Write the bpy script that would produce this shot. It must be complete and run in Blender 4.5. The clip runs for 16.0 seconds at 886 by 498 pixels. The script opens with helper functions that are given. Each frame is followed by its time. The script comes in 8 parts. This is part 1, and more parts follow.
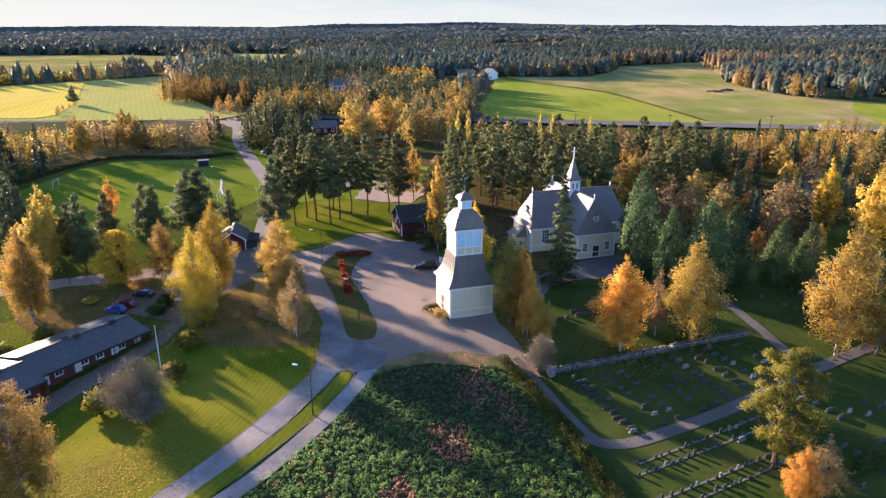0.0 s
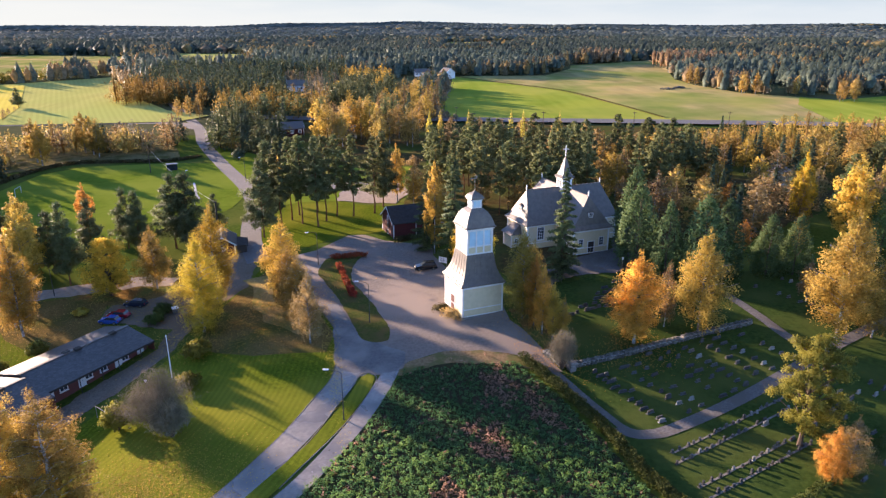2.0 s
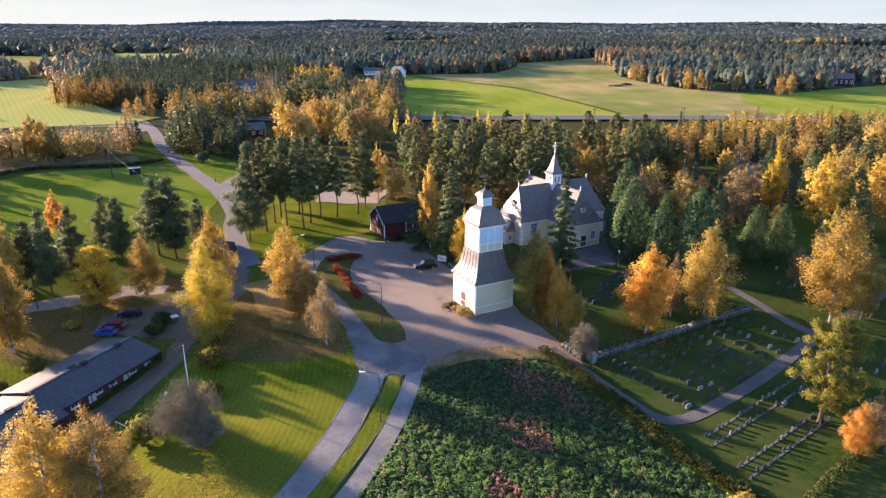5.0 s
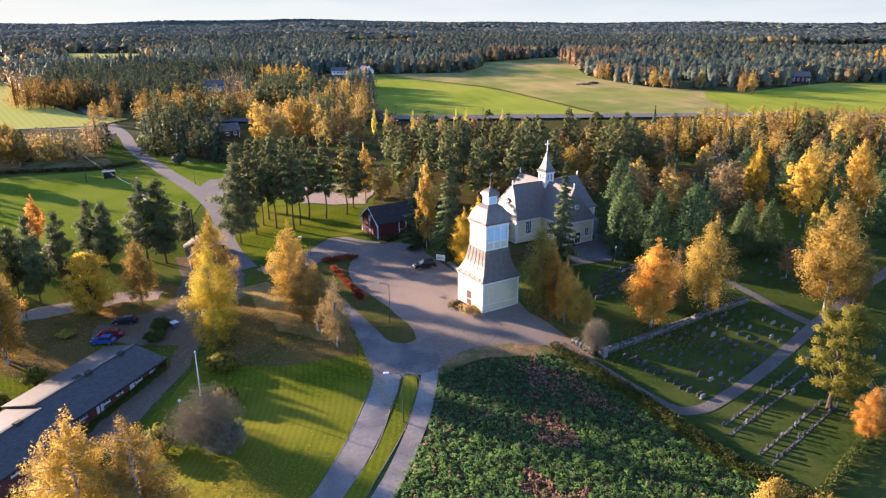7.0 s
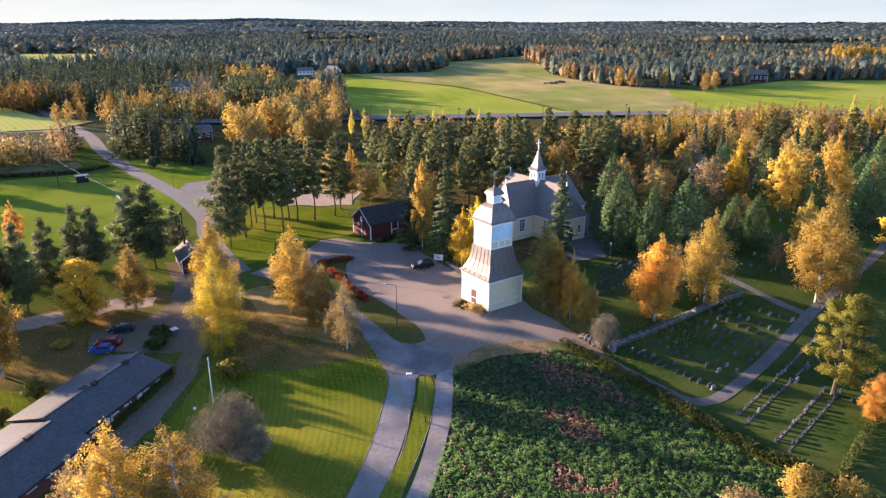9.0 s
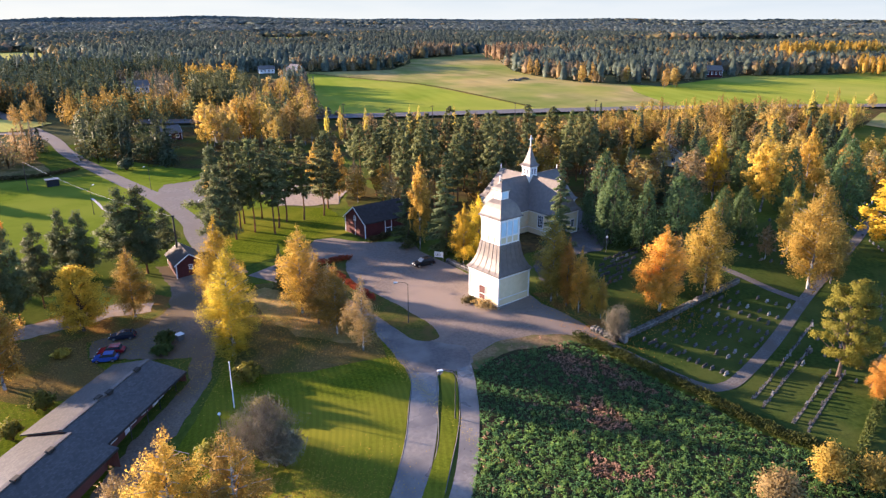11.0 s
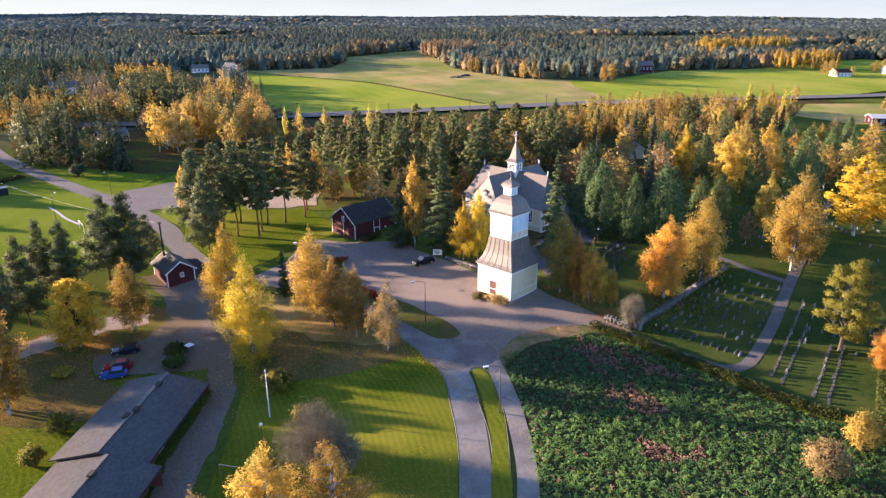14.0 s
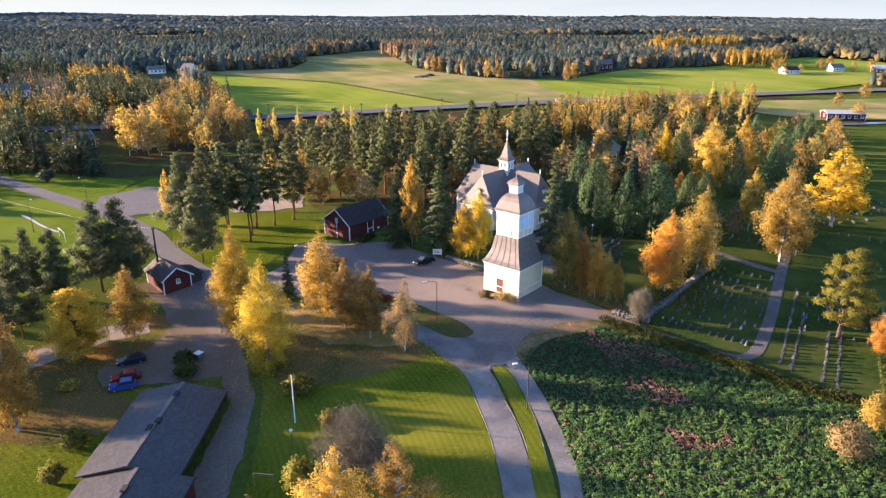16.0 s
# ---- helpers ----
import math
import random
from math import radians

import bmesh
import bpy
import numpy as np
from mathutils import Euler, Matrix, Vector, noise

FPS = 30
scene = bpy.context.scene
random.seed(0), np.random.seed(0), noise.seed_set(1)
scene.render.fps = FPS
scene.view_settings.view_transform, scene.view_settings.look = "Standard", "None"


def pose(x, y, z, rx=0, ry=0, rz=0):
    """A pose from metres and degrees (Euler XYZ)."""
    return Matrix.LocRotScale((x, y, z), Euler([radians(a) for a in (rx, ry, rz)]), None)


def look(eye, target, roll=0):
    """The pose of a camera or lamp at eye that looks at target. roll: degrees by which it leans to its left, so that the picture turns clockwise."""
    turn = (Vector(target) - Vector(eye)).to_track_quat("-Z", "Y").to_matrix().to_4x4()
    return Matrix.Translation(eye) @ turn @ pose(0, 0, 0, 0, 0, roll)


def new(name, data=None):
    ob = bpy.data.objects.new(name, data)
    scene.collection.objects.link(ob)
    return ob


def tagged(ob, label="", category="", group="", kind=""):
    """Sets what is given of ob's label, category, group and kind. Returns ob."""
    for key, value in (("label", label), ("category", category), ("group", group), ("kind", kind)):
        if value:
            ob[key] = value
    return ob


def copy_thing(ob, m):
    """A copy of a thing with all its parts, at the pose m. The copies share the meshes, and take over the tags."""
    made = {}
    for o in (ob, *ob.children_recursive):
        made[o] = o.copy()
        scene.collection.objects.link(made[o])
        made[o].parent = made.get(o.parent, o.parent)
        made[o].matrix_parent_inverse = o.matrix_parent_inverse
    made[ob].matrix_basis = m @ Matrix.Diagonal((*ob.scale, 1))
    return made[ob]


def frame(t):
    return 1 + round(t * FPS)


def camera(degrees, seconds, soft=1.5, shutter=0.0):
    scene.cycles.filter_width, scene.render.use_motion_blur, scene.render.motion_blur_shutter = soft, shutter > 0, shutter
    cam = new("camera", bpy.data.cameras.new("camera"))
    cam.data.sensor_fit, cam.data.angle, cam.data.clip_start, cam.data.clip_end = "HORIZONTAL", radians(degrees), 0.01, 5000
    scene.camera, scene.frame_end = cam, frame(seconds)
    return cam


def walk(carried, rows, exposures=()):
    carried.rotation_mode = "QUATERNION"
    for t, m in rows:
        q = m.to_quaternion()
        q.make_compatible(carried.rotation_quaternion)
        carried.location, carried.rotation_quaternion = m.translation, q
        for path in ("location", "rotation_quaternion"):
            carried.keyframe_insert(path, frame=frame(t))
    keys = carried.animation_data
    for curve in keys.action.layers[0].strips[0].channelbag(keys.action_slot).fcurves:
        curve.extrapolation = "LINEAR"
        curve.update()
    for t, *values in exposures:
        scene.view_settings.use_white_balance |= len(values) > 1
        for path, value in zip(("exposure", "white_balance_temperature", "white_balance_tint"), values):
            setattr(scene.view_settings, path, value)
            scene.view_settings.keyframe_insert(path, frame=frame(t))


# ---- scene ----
cam = camera(67.4, 16.0, 1.3)
METRES, EYE, TILT, LEAN, TURN = 72.0, 48.2, -18.5, 0.0, 0.0
ROWS = [
    (0.0, 0.0, 0.0, 0.0, 0.0, 0.0, -0.0),
    (0.5, -0.0367, -0.0001, 0.0005, -1.11, -0.01, 0.37),
    (1.0, -0.0751, 0.0002, 0.0013, -2.27, -0.04, 0.76),
    (1.5, -0.1112, 0.0017, 0.0023, -3.35, -0.07, 1.11),
    (2.0, -0.1488, 0.003, 0.0032, -4.49, -0.12, 1.51),
    (2.5, -0.183, 0.004, 0.0042, -5.54, -0.18, 1.86),
    (3.0, -0.216, 0.0061, 0.005, -6.54, -0.24, 2.21),
    (3.5, -0.2442, 0.0086, 0.0069, -7.41, -0.3, 2.49),
    (4.0, -0.2705, 0.0109, 0.0084, -8.22, -0.36, 2.77),
    (6.5, -0.3941, 0.0316, 0.0151, -12.05, -0.66, 3.94),
    (7.0, -0.4241, 0.037, 0.0168, -13.02, -0.74, 4.29),
    (7.5, -0.453, 0.0418, 0.0182, -13.95, -0.82, 4.6),
    (8.0, -0.4818, 0.0496, 0.0241, -14.96, -0.96, 4.9),
    (8.5, -0.5017, 0.0549, 0.0262, -15.6, -1.05, 5.09),
    (9.0, -0.5281, 0.0611, 0.0264, -16.43, -1.07, 5.36),
    (11.5, -0.686, 0.1088, 0.0428, -21.43, -1.88, 6.99),
    (12.0, -0.7199, 0.1214, 0.0485, -22.57, -2.05, 7.34),
    (12.5, -0.7485, 0.1323, 0.051, -23.48, -2.16, 7.62),
    (13.0, -0.7812, 0.1459, 0.0559, -24.56, -2.36, 7.96),
    (13.5, -0.8121, 0.1602, 0.0597, -25.64, -2.53, 8.33),
    (14.0, -0.8403, 0.1737, 0.0665, -26.65, -2.75, 8.58),
    (14.5, -0.8668, 0.1871, 0.0702, -27.53, -2.85, 8.84),
    (15.0, -0.8934, 0.2003, 0.0751, -28.48, -3.03, 9.1),
    (15.5, -0.9209, 0.2164, 0.0802, -29.45, -3.18, 9.4),
    (16.0, -0.9538, 0.2341, 0.0866, -30.64, -3.41, 9.73),
]
walk(cam, [(t, pose(0, 0, EYE, TILT, LEAN, TURN) @ pose(METRES * x, METRES * y, METRES * z, 90 + pitch, roll, yaw)) for t, x, y, z, yaw, pitch, roll in ROWS], exposures=[(0.0, 2.18, 6700, 25), (8.0, 2.26, 6750, 25), (16.0, 2.30, 6800, 25)])

# ---- world and sun ----
SUN = Vector((-0.739, 0.674, 0.0)).normalized()
ELEV = radians(11.3)
world = bpy.data.worlds.new("sky")
scene.world = world
world.use_nodes = True
wn = world.node_tree
sky = wn.nodes.new("ShaderNodeTexSky")
sky.sky_type, sky.sun_disc = "NISHITA", False
sky.sun_elevation, sky.sun_rotation = ELEV, math.atan2(SUN.x, SUN.y)
sky.air_density, sky.dust_density, sky.ozone_density = 0.7, 0.1, 3.3
wn.nodes["Background"].inputs["Strength"].default_value = 0.122
wn.links.new(sky.outputs[0], wn.nodes["Background"].inputs["Color"])
sun = new("sun", bpy.data.lights.new("sun", "SUN"))
sun.data.energy, sun.data.angle, sun.data.color = 4.75, radians(0.6), (1.0, 0.82, 0.61)
sun_at = Vector((SUN.x * math.cos(ELEV), SUN.y * math.cos(ELEV), math.sin(ELEV)))
sun.matrix_world = look(sun_at * 200, (0, 0, 0))


# ---- terrain ----
def sg(u):
    return 1.0 / (1.0 + np.exp(-np.clip(u, -40, 40)))


def heights(x, y):
    """Height of the ground, for numbers or arrays."""
    x, y = np.asarray(x, float), np.asarray(y, float)
    z = -1.9 + 1.2 * sg((y - 95) / 7)
    z = z + 2.0 * sg((x + 2) / 5) * sg((y - 97 + 0.3 * (np.clip(x, 0, 60) - 5)) / 6)
    z = z - 4.2 * sg((-46 - x) / 7) * sg((150 - y) / 12)
    z = z + 6.7 * sg((y - 300) / 45) + 7.0 * sg((y - 560) / 50)
    far = sg((y - 2300) / 350)
    z = z + far * (24 + 7 * np.sin(x / 610.0 + 1.0) + 5 * np.sin(x / 270.0 + y / 500.0) + 6 * sg((-x - 700) / 300)) + sg((y + 0.35 * x - 3900) / 220) * (9 + 8 * np.sin(x / 430.0 + 2.0) + 5 * np.sin(x / 170.0))
    return z


def H(x, y):
    return float(heights(x, y))


# ---- materials ----
def material(name, rough=0.8, metal=0.0, spec=0.3):
    m = bpy.data.materials.new(name)
    m.use_nodes = True
    b = m.node_tree.nodes["Principled BSDF"]
    b.inputs["Roughness"].default_value, b.inputs["Metallic"].default_value = rough, metal
    b.inputs["Specular IOR Level"].default_value = spec
    return m, m.node_tree, b


def node(nt, kind, **values):
    n = nt.nodes.new(kind)
    for k, v in values.items():
        n.inputs[k].default_value = v
    return n


def ramp(nt, fac, stops):
    r = nt.nodes.new("ShaderNodeValToRGB")
    els = r.color_ramp.elements
    while len(els) < len(stops):
        els.new(0.5)
    for e, (p, c) in zip(els, stops):
        e.position, e.color = p, (*c, 1)
    nt.links.new(fac, r.inputs[0])
    return r.outputs[0]


def blend(nt, fac, a, b, mode="MIX"):
    n = nt.nodes.new("ShaderNodeMix")
    n.data_type, n.blend_type = "RGBA", mode
    for sock, v in ((n.inputs["Factor"], fac), (n.inputs["A"], a), (n.inputs["B"], b)):
        if isinstance(v, (int, float)):
            sock.default_value = v
        elif isinstance(v, tuple):
            sock.default_value = (*v, 1)
        else:
            nt.links.new(v, sock)
    return n.outputs["Result"]


def noise_at(nt, scale, detail=4.0, stretch=None, turn=0.0):
    co = nt.nodes.new("ShaderNodeNewGeometry").outputs["Position"]
    if stretch:
        mp = nt.nodes.new("ShaderNodeMapping")
        mp.inputs["Scale"].default_value = stretch
        mp.inputs["Rotation"].default_value = (0, 0, turn)
        nt.links.new(co, mp.inputs[0])
        co = mp.outputs[0]
    n = node(nt, "ShaderNodeTexNoise", Scale=scale, Detail=detail)
    nt.links.new(co, n.inputs["Vector"])
    return n.outputs["Fac"]


def bump(nt, b, height, strength=0.4, distance=0.1):
    n = node(nt, "ShaderNodeBump", Strength=strength, Distance=distance)
    nt.links.new(height, n.inputs["Height"])
    nt.links.new(n.outputs[0], b.inputs["Normal"])


def surface(name, dark, light, big=0.15, small=3.0, rough=0.95, patch=None, relief=0.4, dist=0.08, spec=0.0, stretch=None, turn=0.0):
    """A ground-like surface: two noises between two colours, patches of a third, and relief."""
    m, nt, b = material(name, rough, spec=spec)
    c = ramp(nt, noise_at(nt, small, 5, stretch, turn), [(0.3, dark), (0.7, light)])
    if patch:
        f = ramp(nt, noise_at(nt, big, 3), [(0.42, (0, 0, 0)), (0.62, (1, 1, 1))])
        c = blend(nt, f, c, patch)
    nt.links.new(c, b.inputs["Base Color"])
    bump(nt, b, noise_at(nt, small * 2.5, 4), relief, dist)
    return m


def painted(name, colour, rough=0.6, wear=0.12, boards=0.0, spec=0.3, metal=0.0):
    """Paint or sheet with faint weathering; boards: width of upright boards along the local x and y, 0 for none."""
    m, nt, b = material(name, rough, metal, spec)
    d = tuple(v * (1 - wear) for v in colour)
    c = ramp(nt, noise_at(nt, 1.3, 6), [(0.3, d), (0.75, colour)])
    nt.links.new(c, b.inputs["Base Color"])
    if boards:
        co = nt.nodes.new("ShaderNodeTexCoord").outputs["Object"]
        sep = nt.nodes.new("ShaderNodeSeparateXYZ")
        nt.links.new(co, sep.inputs[0])
        add = node(nt, "ShaderNodeMath")
        add.operation = "ADD"
        nt.links.new(sep.outputs[0], add.inputs[0])
        nt.links.new(sep.outputs[1], add.inputs[1])
        div = node(nt, "ShaderNodeMath")
        div.operation = "DIVIDE"
        div.inputs[1].default_value = boards
        nt.links.new(add.outputs[0], div.inputs[0])
        fr = node(nt, "ShaderNodeMath")
        fr.operation = "FRACT"
        nt.links.new(div.outputs[0], fr.inputs[0])
        h = ramp(nt, fr.outputs[0], [(0.0, (0, 0, 0)), (0.08, (1, 1, 1))])
        bump(nt, b, h, 0.6, 0.03)
    return m


def foliage(name, colours, glow=0.35, rough=0.6, stand=0.0):
    """Leaves: each leaf its own shade, each plant its own, some light through them."""
    m, nt, b = material(name, rough, spec=0.08)
    g = nt.nodes.new("ShaderNodeNewGeometry")
    n = len(colours)
    c = ramp(nt, g.outputs["Random Per Island"], [(i / max(1, n - 1), tuple(0.6 * k[j] + 0.4 * sum(q[j] for q in colours) / n for j in range(3))) for i, k in enumerate(colours)])
    o = nt.nodes.new("ShaderNodeObjectInfo")
    hsv = nt.nodes.new("ShaderNodeHueSaturation")
    mr = node(nt, "ShaderNodeMapRange")
    mr.inputs["To Min"].default_value, mr.inputs["To Max"].default_value = 0.78, 1.2
    nt.links.new(o.outputs["Random"], mr.inputs["Value"])
    nt.links.new(mr.outputs[0], hsv.inputs["Value"])
    mh = node(nt, "ShaderNodeMapRange")
    mh.inputs["To Min"].default_value, mh.inputs["To Max"].default_value = 0.488, 0.512
    nt.links.new(o.outputs["Random"], mh.inputs["Value"])
    nt.links.new(mh.outputs[0], hsv.inputs["Hue"])
    c = blend(nt, 1.0, c, ramp(nt, noise_at(nt, 0.55, 3), [(0.36, (0.70, 0.72, 0.70)), (0.5, (0.95, 0.95, 0.95)), (0.66, (1.2, 1.16, 1.1))]), "MULTIPLY")
    if stand:
        c = blend(nt, 1.0, c, ramp(nt, noise_at(nt, stand, 3), [(0.35, (0.62, 0.68, 0.66)), (0.55, (1.0, 1.0, 1.0)), (0.7, (1.35, 1.22, 1.05))]), "MULTIPLY")
    nt.links.new(c, hsv.inputs["Color"])
    nt.links.new(hsv.outputs[0], b.inputs["Base Color"])
    t = nt.nodes.new("ShaderNodeBsdfTranslucent")
    nt.links.new(hsv.outputs[0], t.inputs["Color"])
    mix = node(nt, "ShaderNodeMixShader", Fac=glow)
    nt.links.new(b.outputs[0], mix.inputs[1])
    nt.links.new(t.outputs[0], mix.inputs[2])
    nt.links.new(mix.outputs[0], nt.nodes["Material Output"].inputs[0])
    return m


GRASS = surface("grass", (0.042, 0.068, 0.012), (0.082, 0.112, 0.020), 0.05, 1.2, patch=(0.10, 0.112, 0.026))
LAWN = surface("lawn", (0.050, 0.076, 0.008), (0.118, 0.146, 0.014), 0.045, 2.6, patch=(0.168, 0.168, 0.022))
lnt = LAWN.node_tree
wave = node(lnt, "ShaderNodeTexWave", Scale=0.36, Distortion=0.5)
wave.wave_type, wave.rings_direction = "RINGS", "Z"
wmap = lnt.nodes.new("ShaderNodeMapping")
wmap.inputs["Location"].default_value = (98, -98, 0)
lnt.links.new(lnt.nodes.new("ShaderNodeNewGeometry").outputs["Position"], wmap.inputs[0])
wave.inputs["Detail Scale"].default_value = 0.1
lnt.links.new(wmap.outputs[0], wave.inputs[0])
lb = lnt.nodes["Principled BSDF"].inputs["Base Color"]
lnt.links.new(blend(lnt, 0.22, lb.links[0].from_socket, ramp(lnt, wave.outputs["Fac"], [(0.3, (0.55, 0.6, 0.5)), (0.7, (1.15, 1.15, 1.0))]), "MULTIPLY"), lb)
PITCH = surface("pitch", (0.085, 0.125, 0.013), (0.130, 0.178, 0.020), 0.03, 0.5, patch=(0.160, 0.195, 0.028))
FIELD = surface("field", (0.18, 0.225, 0.030), (0.25, 0.295, 0.045), 0.010, 0.12, patch=(0.30, 0.30, 0.06), stretch=(1, 0.12, 1), turn=0.3)
TAN = surface("tan_field", (0.25, 0.205, 0.085), (0.37, 0.30, 0.125), 0.02, 0.10, patch=(0.20, 0.22, 0.06), stretch=(1, 0.15, 1), turn=0.3)
YELLOWF = surface("yellow_stubble", (0.52, 0.40, 0.075), (0.66, 0.52, 0.10), 0.012, 0.15, patch=(0.58, 0.47, 0.12), stretch=(1, 0.1, 1), turn=-0.5)
STUBBLE = surface("stubble", (0.34, 0.32, 0.10), (0.46, 0.41, 0.13), 0.01, 0.15, patch=(0.36, 0.37, 0.105), stretch=(1, 0.1, 1), turn=-0.5)
for sm, turn in ((STUBBLE, -0.42), (YELLOWF, -0.42)):
    snt = sm.node_tree
    rows_ = node(snt, "ShaderNodeTexWave", Scale=0.11, Distortion=1.0)
    smap = snt.nodes.new("ShaderNodeMapping")
    smap.inputs["Rotation"].default_value = (0, 0, turn)
    snt.links.new(snt.nodes.new("ShaderNodeNewGeometry").outputs["Position"], smap.inputs[0])
    snt.links.new(smap.outputs[0], rows_.inputs[0])
    sb = snt.nodes["Principled BSDF"].inputs["Base Color"]
    snt.links.new(blend(snt, 0.22, sb.links[0].from_socket, ramp(snt, rows_.outputs["Fac"], [(0.35, (0.72, 0.78, 0.7)), (0.65, (1.1, 1.1, 1.1))]), "MULTIPLY"), sb)
for sm in (TAN, FIELD):
    snt = sm.node_tree
    sb = snt.nodes["Principled BSDF"].inputs["Base Color"]
    mott = ramp(snt, noise_at(snt, 0.035, 8), [(0.38, (0.66, 0.82, 0.6)), (0.5, (1.0, 1.0, 1.0)), (0.64, (1.3, 1.14, 1.1))])
    snt.links.new(blend(snt, 0.75 if sm is TAN else 0.4, sb.links[0].from_socket, mott, "MULTIPLY"), sb)
ASPHALT = surface("asphalt", (0.128, 0.102, 0.084), (0.200, 0.160, 0.130), 0.06, 2.0, 0.75, patch=(0.235, 0.182, 0.144), relief=0.15, dist=0.02, spec=0.2)
ROAD = surface("road_asphalt", (0.158, 0.140, 0.120), (0.228, 0.200, 0.170), 0.22, 2.0, 0.6, patch=(0.120, 0.107, 0.095), relief=0.12, dist=0.02, spec=0.5)
rnt = ROAD.node_tree
rnt.links.new(ramp(rnt, noise_at(rnt, 0.13, 3), [(0.42, (0.5, 0.5, 0.5)), (0.58, (0.2, 0.2, 0.2))]), rnt.nodes["Principled BSDF"].inputs["Roughness"])
BACKROAD = surface("back_road_asphalt", (0.115, 0.105, 0.098), (0.175, 0.158, 0.145), 0.1, 1.5, 0.85, patch=(0.14, 0.122, 0.11), relief=0.15, dist=0.02, spec=0.2)
DARKASPHALT = surface("dark_asphalt", (0.066, 0.060, 0.057), (0.110, 0.098, 0.089), 0.2, 2.0, 0.6, patch=(0.16, 0.145, 0.13), relief=0.12, dist=0.02, spec=0.4)
HIGHWAY = surface("highway_asphalt", (0.13, 0.125, 0.122), (0.19, 0.18, 0.172), 0.1, 1.0, 0.95)
DRYLAWN = surface("dry_lawn", (0.21, 0.145, 0.055), (0.34, 0.235, 0.095), 0.25, 2.2, patch=(0.17, 0.14, 0.04))
ROUGH = surface("tussock", (0.10, 0.085, 0.035), (0.235, 0.185, 0.085), 0.2, 2.4, patch=(0.085, 0.08, 0.028))
GRAVELAWN = surface("graveyard_grass", (0.026, 0.046, 0.011), (0.050, 0.076, 0.018), 0.09, 1.5, patch=(0.066, 0.080, 0.021))
CEMPATH = surface("fine_grey_gravel", (0.098, 0.089, 0.082), (0.175, 0.160, 0.148), 0.3, 3.0, 0.9, patch=(0.12, 0.105, 0.09), relief=0.25, dist=0.03)
DRIVE = surface("drive_gravel", (0.130, 0.104, 0.080), (0.215, 0.172, 0.133), 0.1, 3.0, 0.9, patch=(0.145, 0.112, 0.076), relief=0.25, dist=0.03)
SAND = surface("sand", (0.27, 0.215, 0.17), (0.36, 0.295, 0.24), 0.05, 1.0, 0.9)
# pale base colour standing in for the bright glint on wet ground
PALEGLINT = surface("pale_glint", (0.40, 0.38, 0.36), (0.55, 0.52, 0.50), 0.1, 2.0, 0.5)
SOIL = surface("forest_floor", (0.045, 0.035, 0.018), (0.11, 0.075, 0.03), 0.06, 0.8, patch=(0.06, 0.075, 0.02))
FLOOR = surface("wood_floor", (0.05, 0.06, 0.026), (0.09, 0.10, 0.045), 0.02, 0.3, patch=(0.10, 0.095, 0.045))
WEEDSOIL = surface("weed_soil", (0.022, 0.026, 0.011), (0.055, 0.058, 0.024), 0.25, 2.2, patch=(0.05, 0.038, 0.022))
ISLANDGRASS = surface("island_grass", (0.045, 0.058, 0.014), (0.095, 0.10, 0.028), 0.3, 2.0, patch=(0.105, 0.08, 0.03))
BORDER = surface("dry_border", (0.15, 0.098, 0.05), (0.27, 0.18, 0.095), 0.5, 2.5, patch=(0.12, 0.11, 0.04))
LEAFLAWN = surface("leaf_strewn_lawn", (0.092, 0.065, 0.021), (0.20, 0.135, 0.050), 0.12, 3.0, patch=(0.085, 0.082, 0.022))
LITTER = surface("leaf_litter", (0.12, 0.07, 0.025), (0.24, 0.13, 0.04), 0.2, 2.5, patch=(0.10, 0.11, 0.03))
BARK = surface("bark", (0.06, 0.045, 0.035), (0.13, 0.10, 0.08), 0.5, 4.0)
PINEBARK = surface("pine_bark", (0.10, 0.055, 0.03), (0.24, 0.12, 0.06), 0.3, 3.0)
BIRCHBARK = surface("birch_bark", (0.22, 0.21, 0.19), (0.48, 0.46, 0.42), 1.5, 4.0, patch=(0.10, 0.09, 0.08))
YELLOW = foliage("yellow_leaves", [(0.530, 0.378, 0.047), (0.680, 0.485, 0.060), (0.612, 0.436, 0.054), (0.816, 0.582, 0.072)], 0.6)
GOLD = foliage("gold_leaves", [(0.460, 0.308, 0.066), (0.590, 0.395, 0.085), (0.531, 0.356, 0.077), (0.708, 0.474, 0.102)], 0.57)
ORANGE = foliage("orange_leaves", [(0.546, 0.285, 0.066), (0.700, 0.365, 0.085), (0.630, 0.329, 0.077), (0.840, 0.438, 0.102)], 0.6)
BROWN = foliage("brown_leaves", [(0.289, 0.199, 0.086), (0.370, 0.255, 0.110), (0.333, 0.230, 0.099), (0.444, 0.306, 0.132)], 0.42)
LIME = foliage("yellow_green_leaves", [(0.390, 0.312, 0.066), (0.500, 0.400, 0.085), (0.450, 0.360, 0.077), (0.600, 0.480, 0.102)], 0.58)
OLIVE = foliage("olive_leaves", [(0.140, 0.132, 0.026), (0.200, 0.184, 0.032), (0.170, 0.158, 0.032), (0.250, 0.222, 0.042)], 0.4)
PINE = foliage("pine_needles", [(0.134, 0.147, 0.061), (0.172, 0.188, 0.078), (0.155, 0.169, 0.070), (0.206, 0.226, 0.094)], 0.46)
SPRUCE = foliage("spruce_needles", [(0.074, 0.100, 0.058), (0.095, 0.128, 0.075), (0.086, 0.115, 0.068), (0.114, 0.154, 0.090)], 0.22)
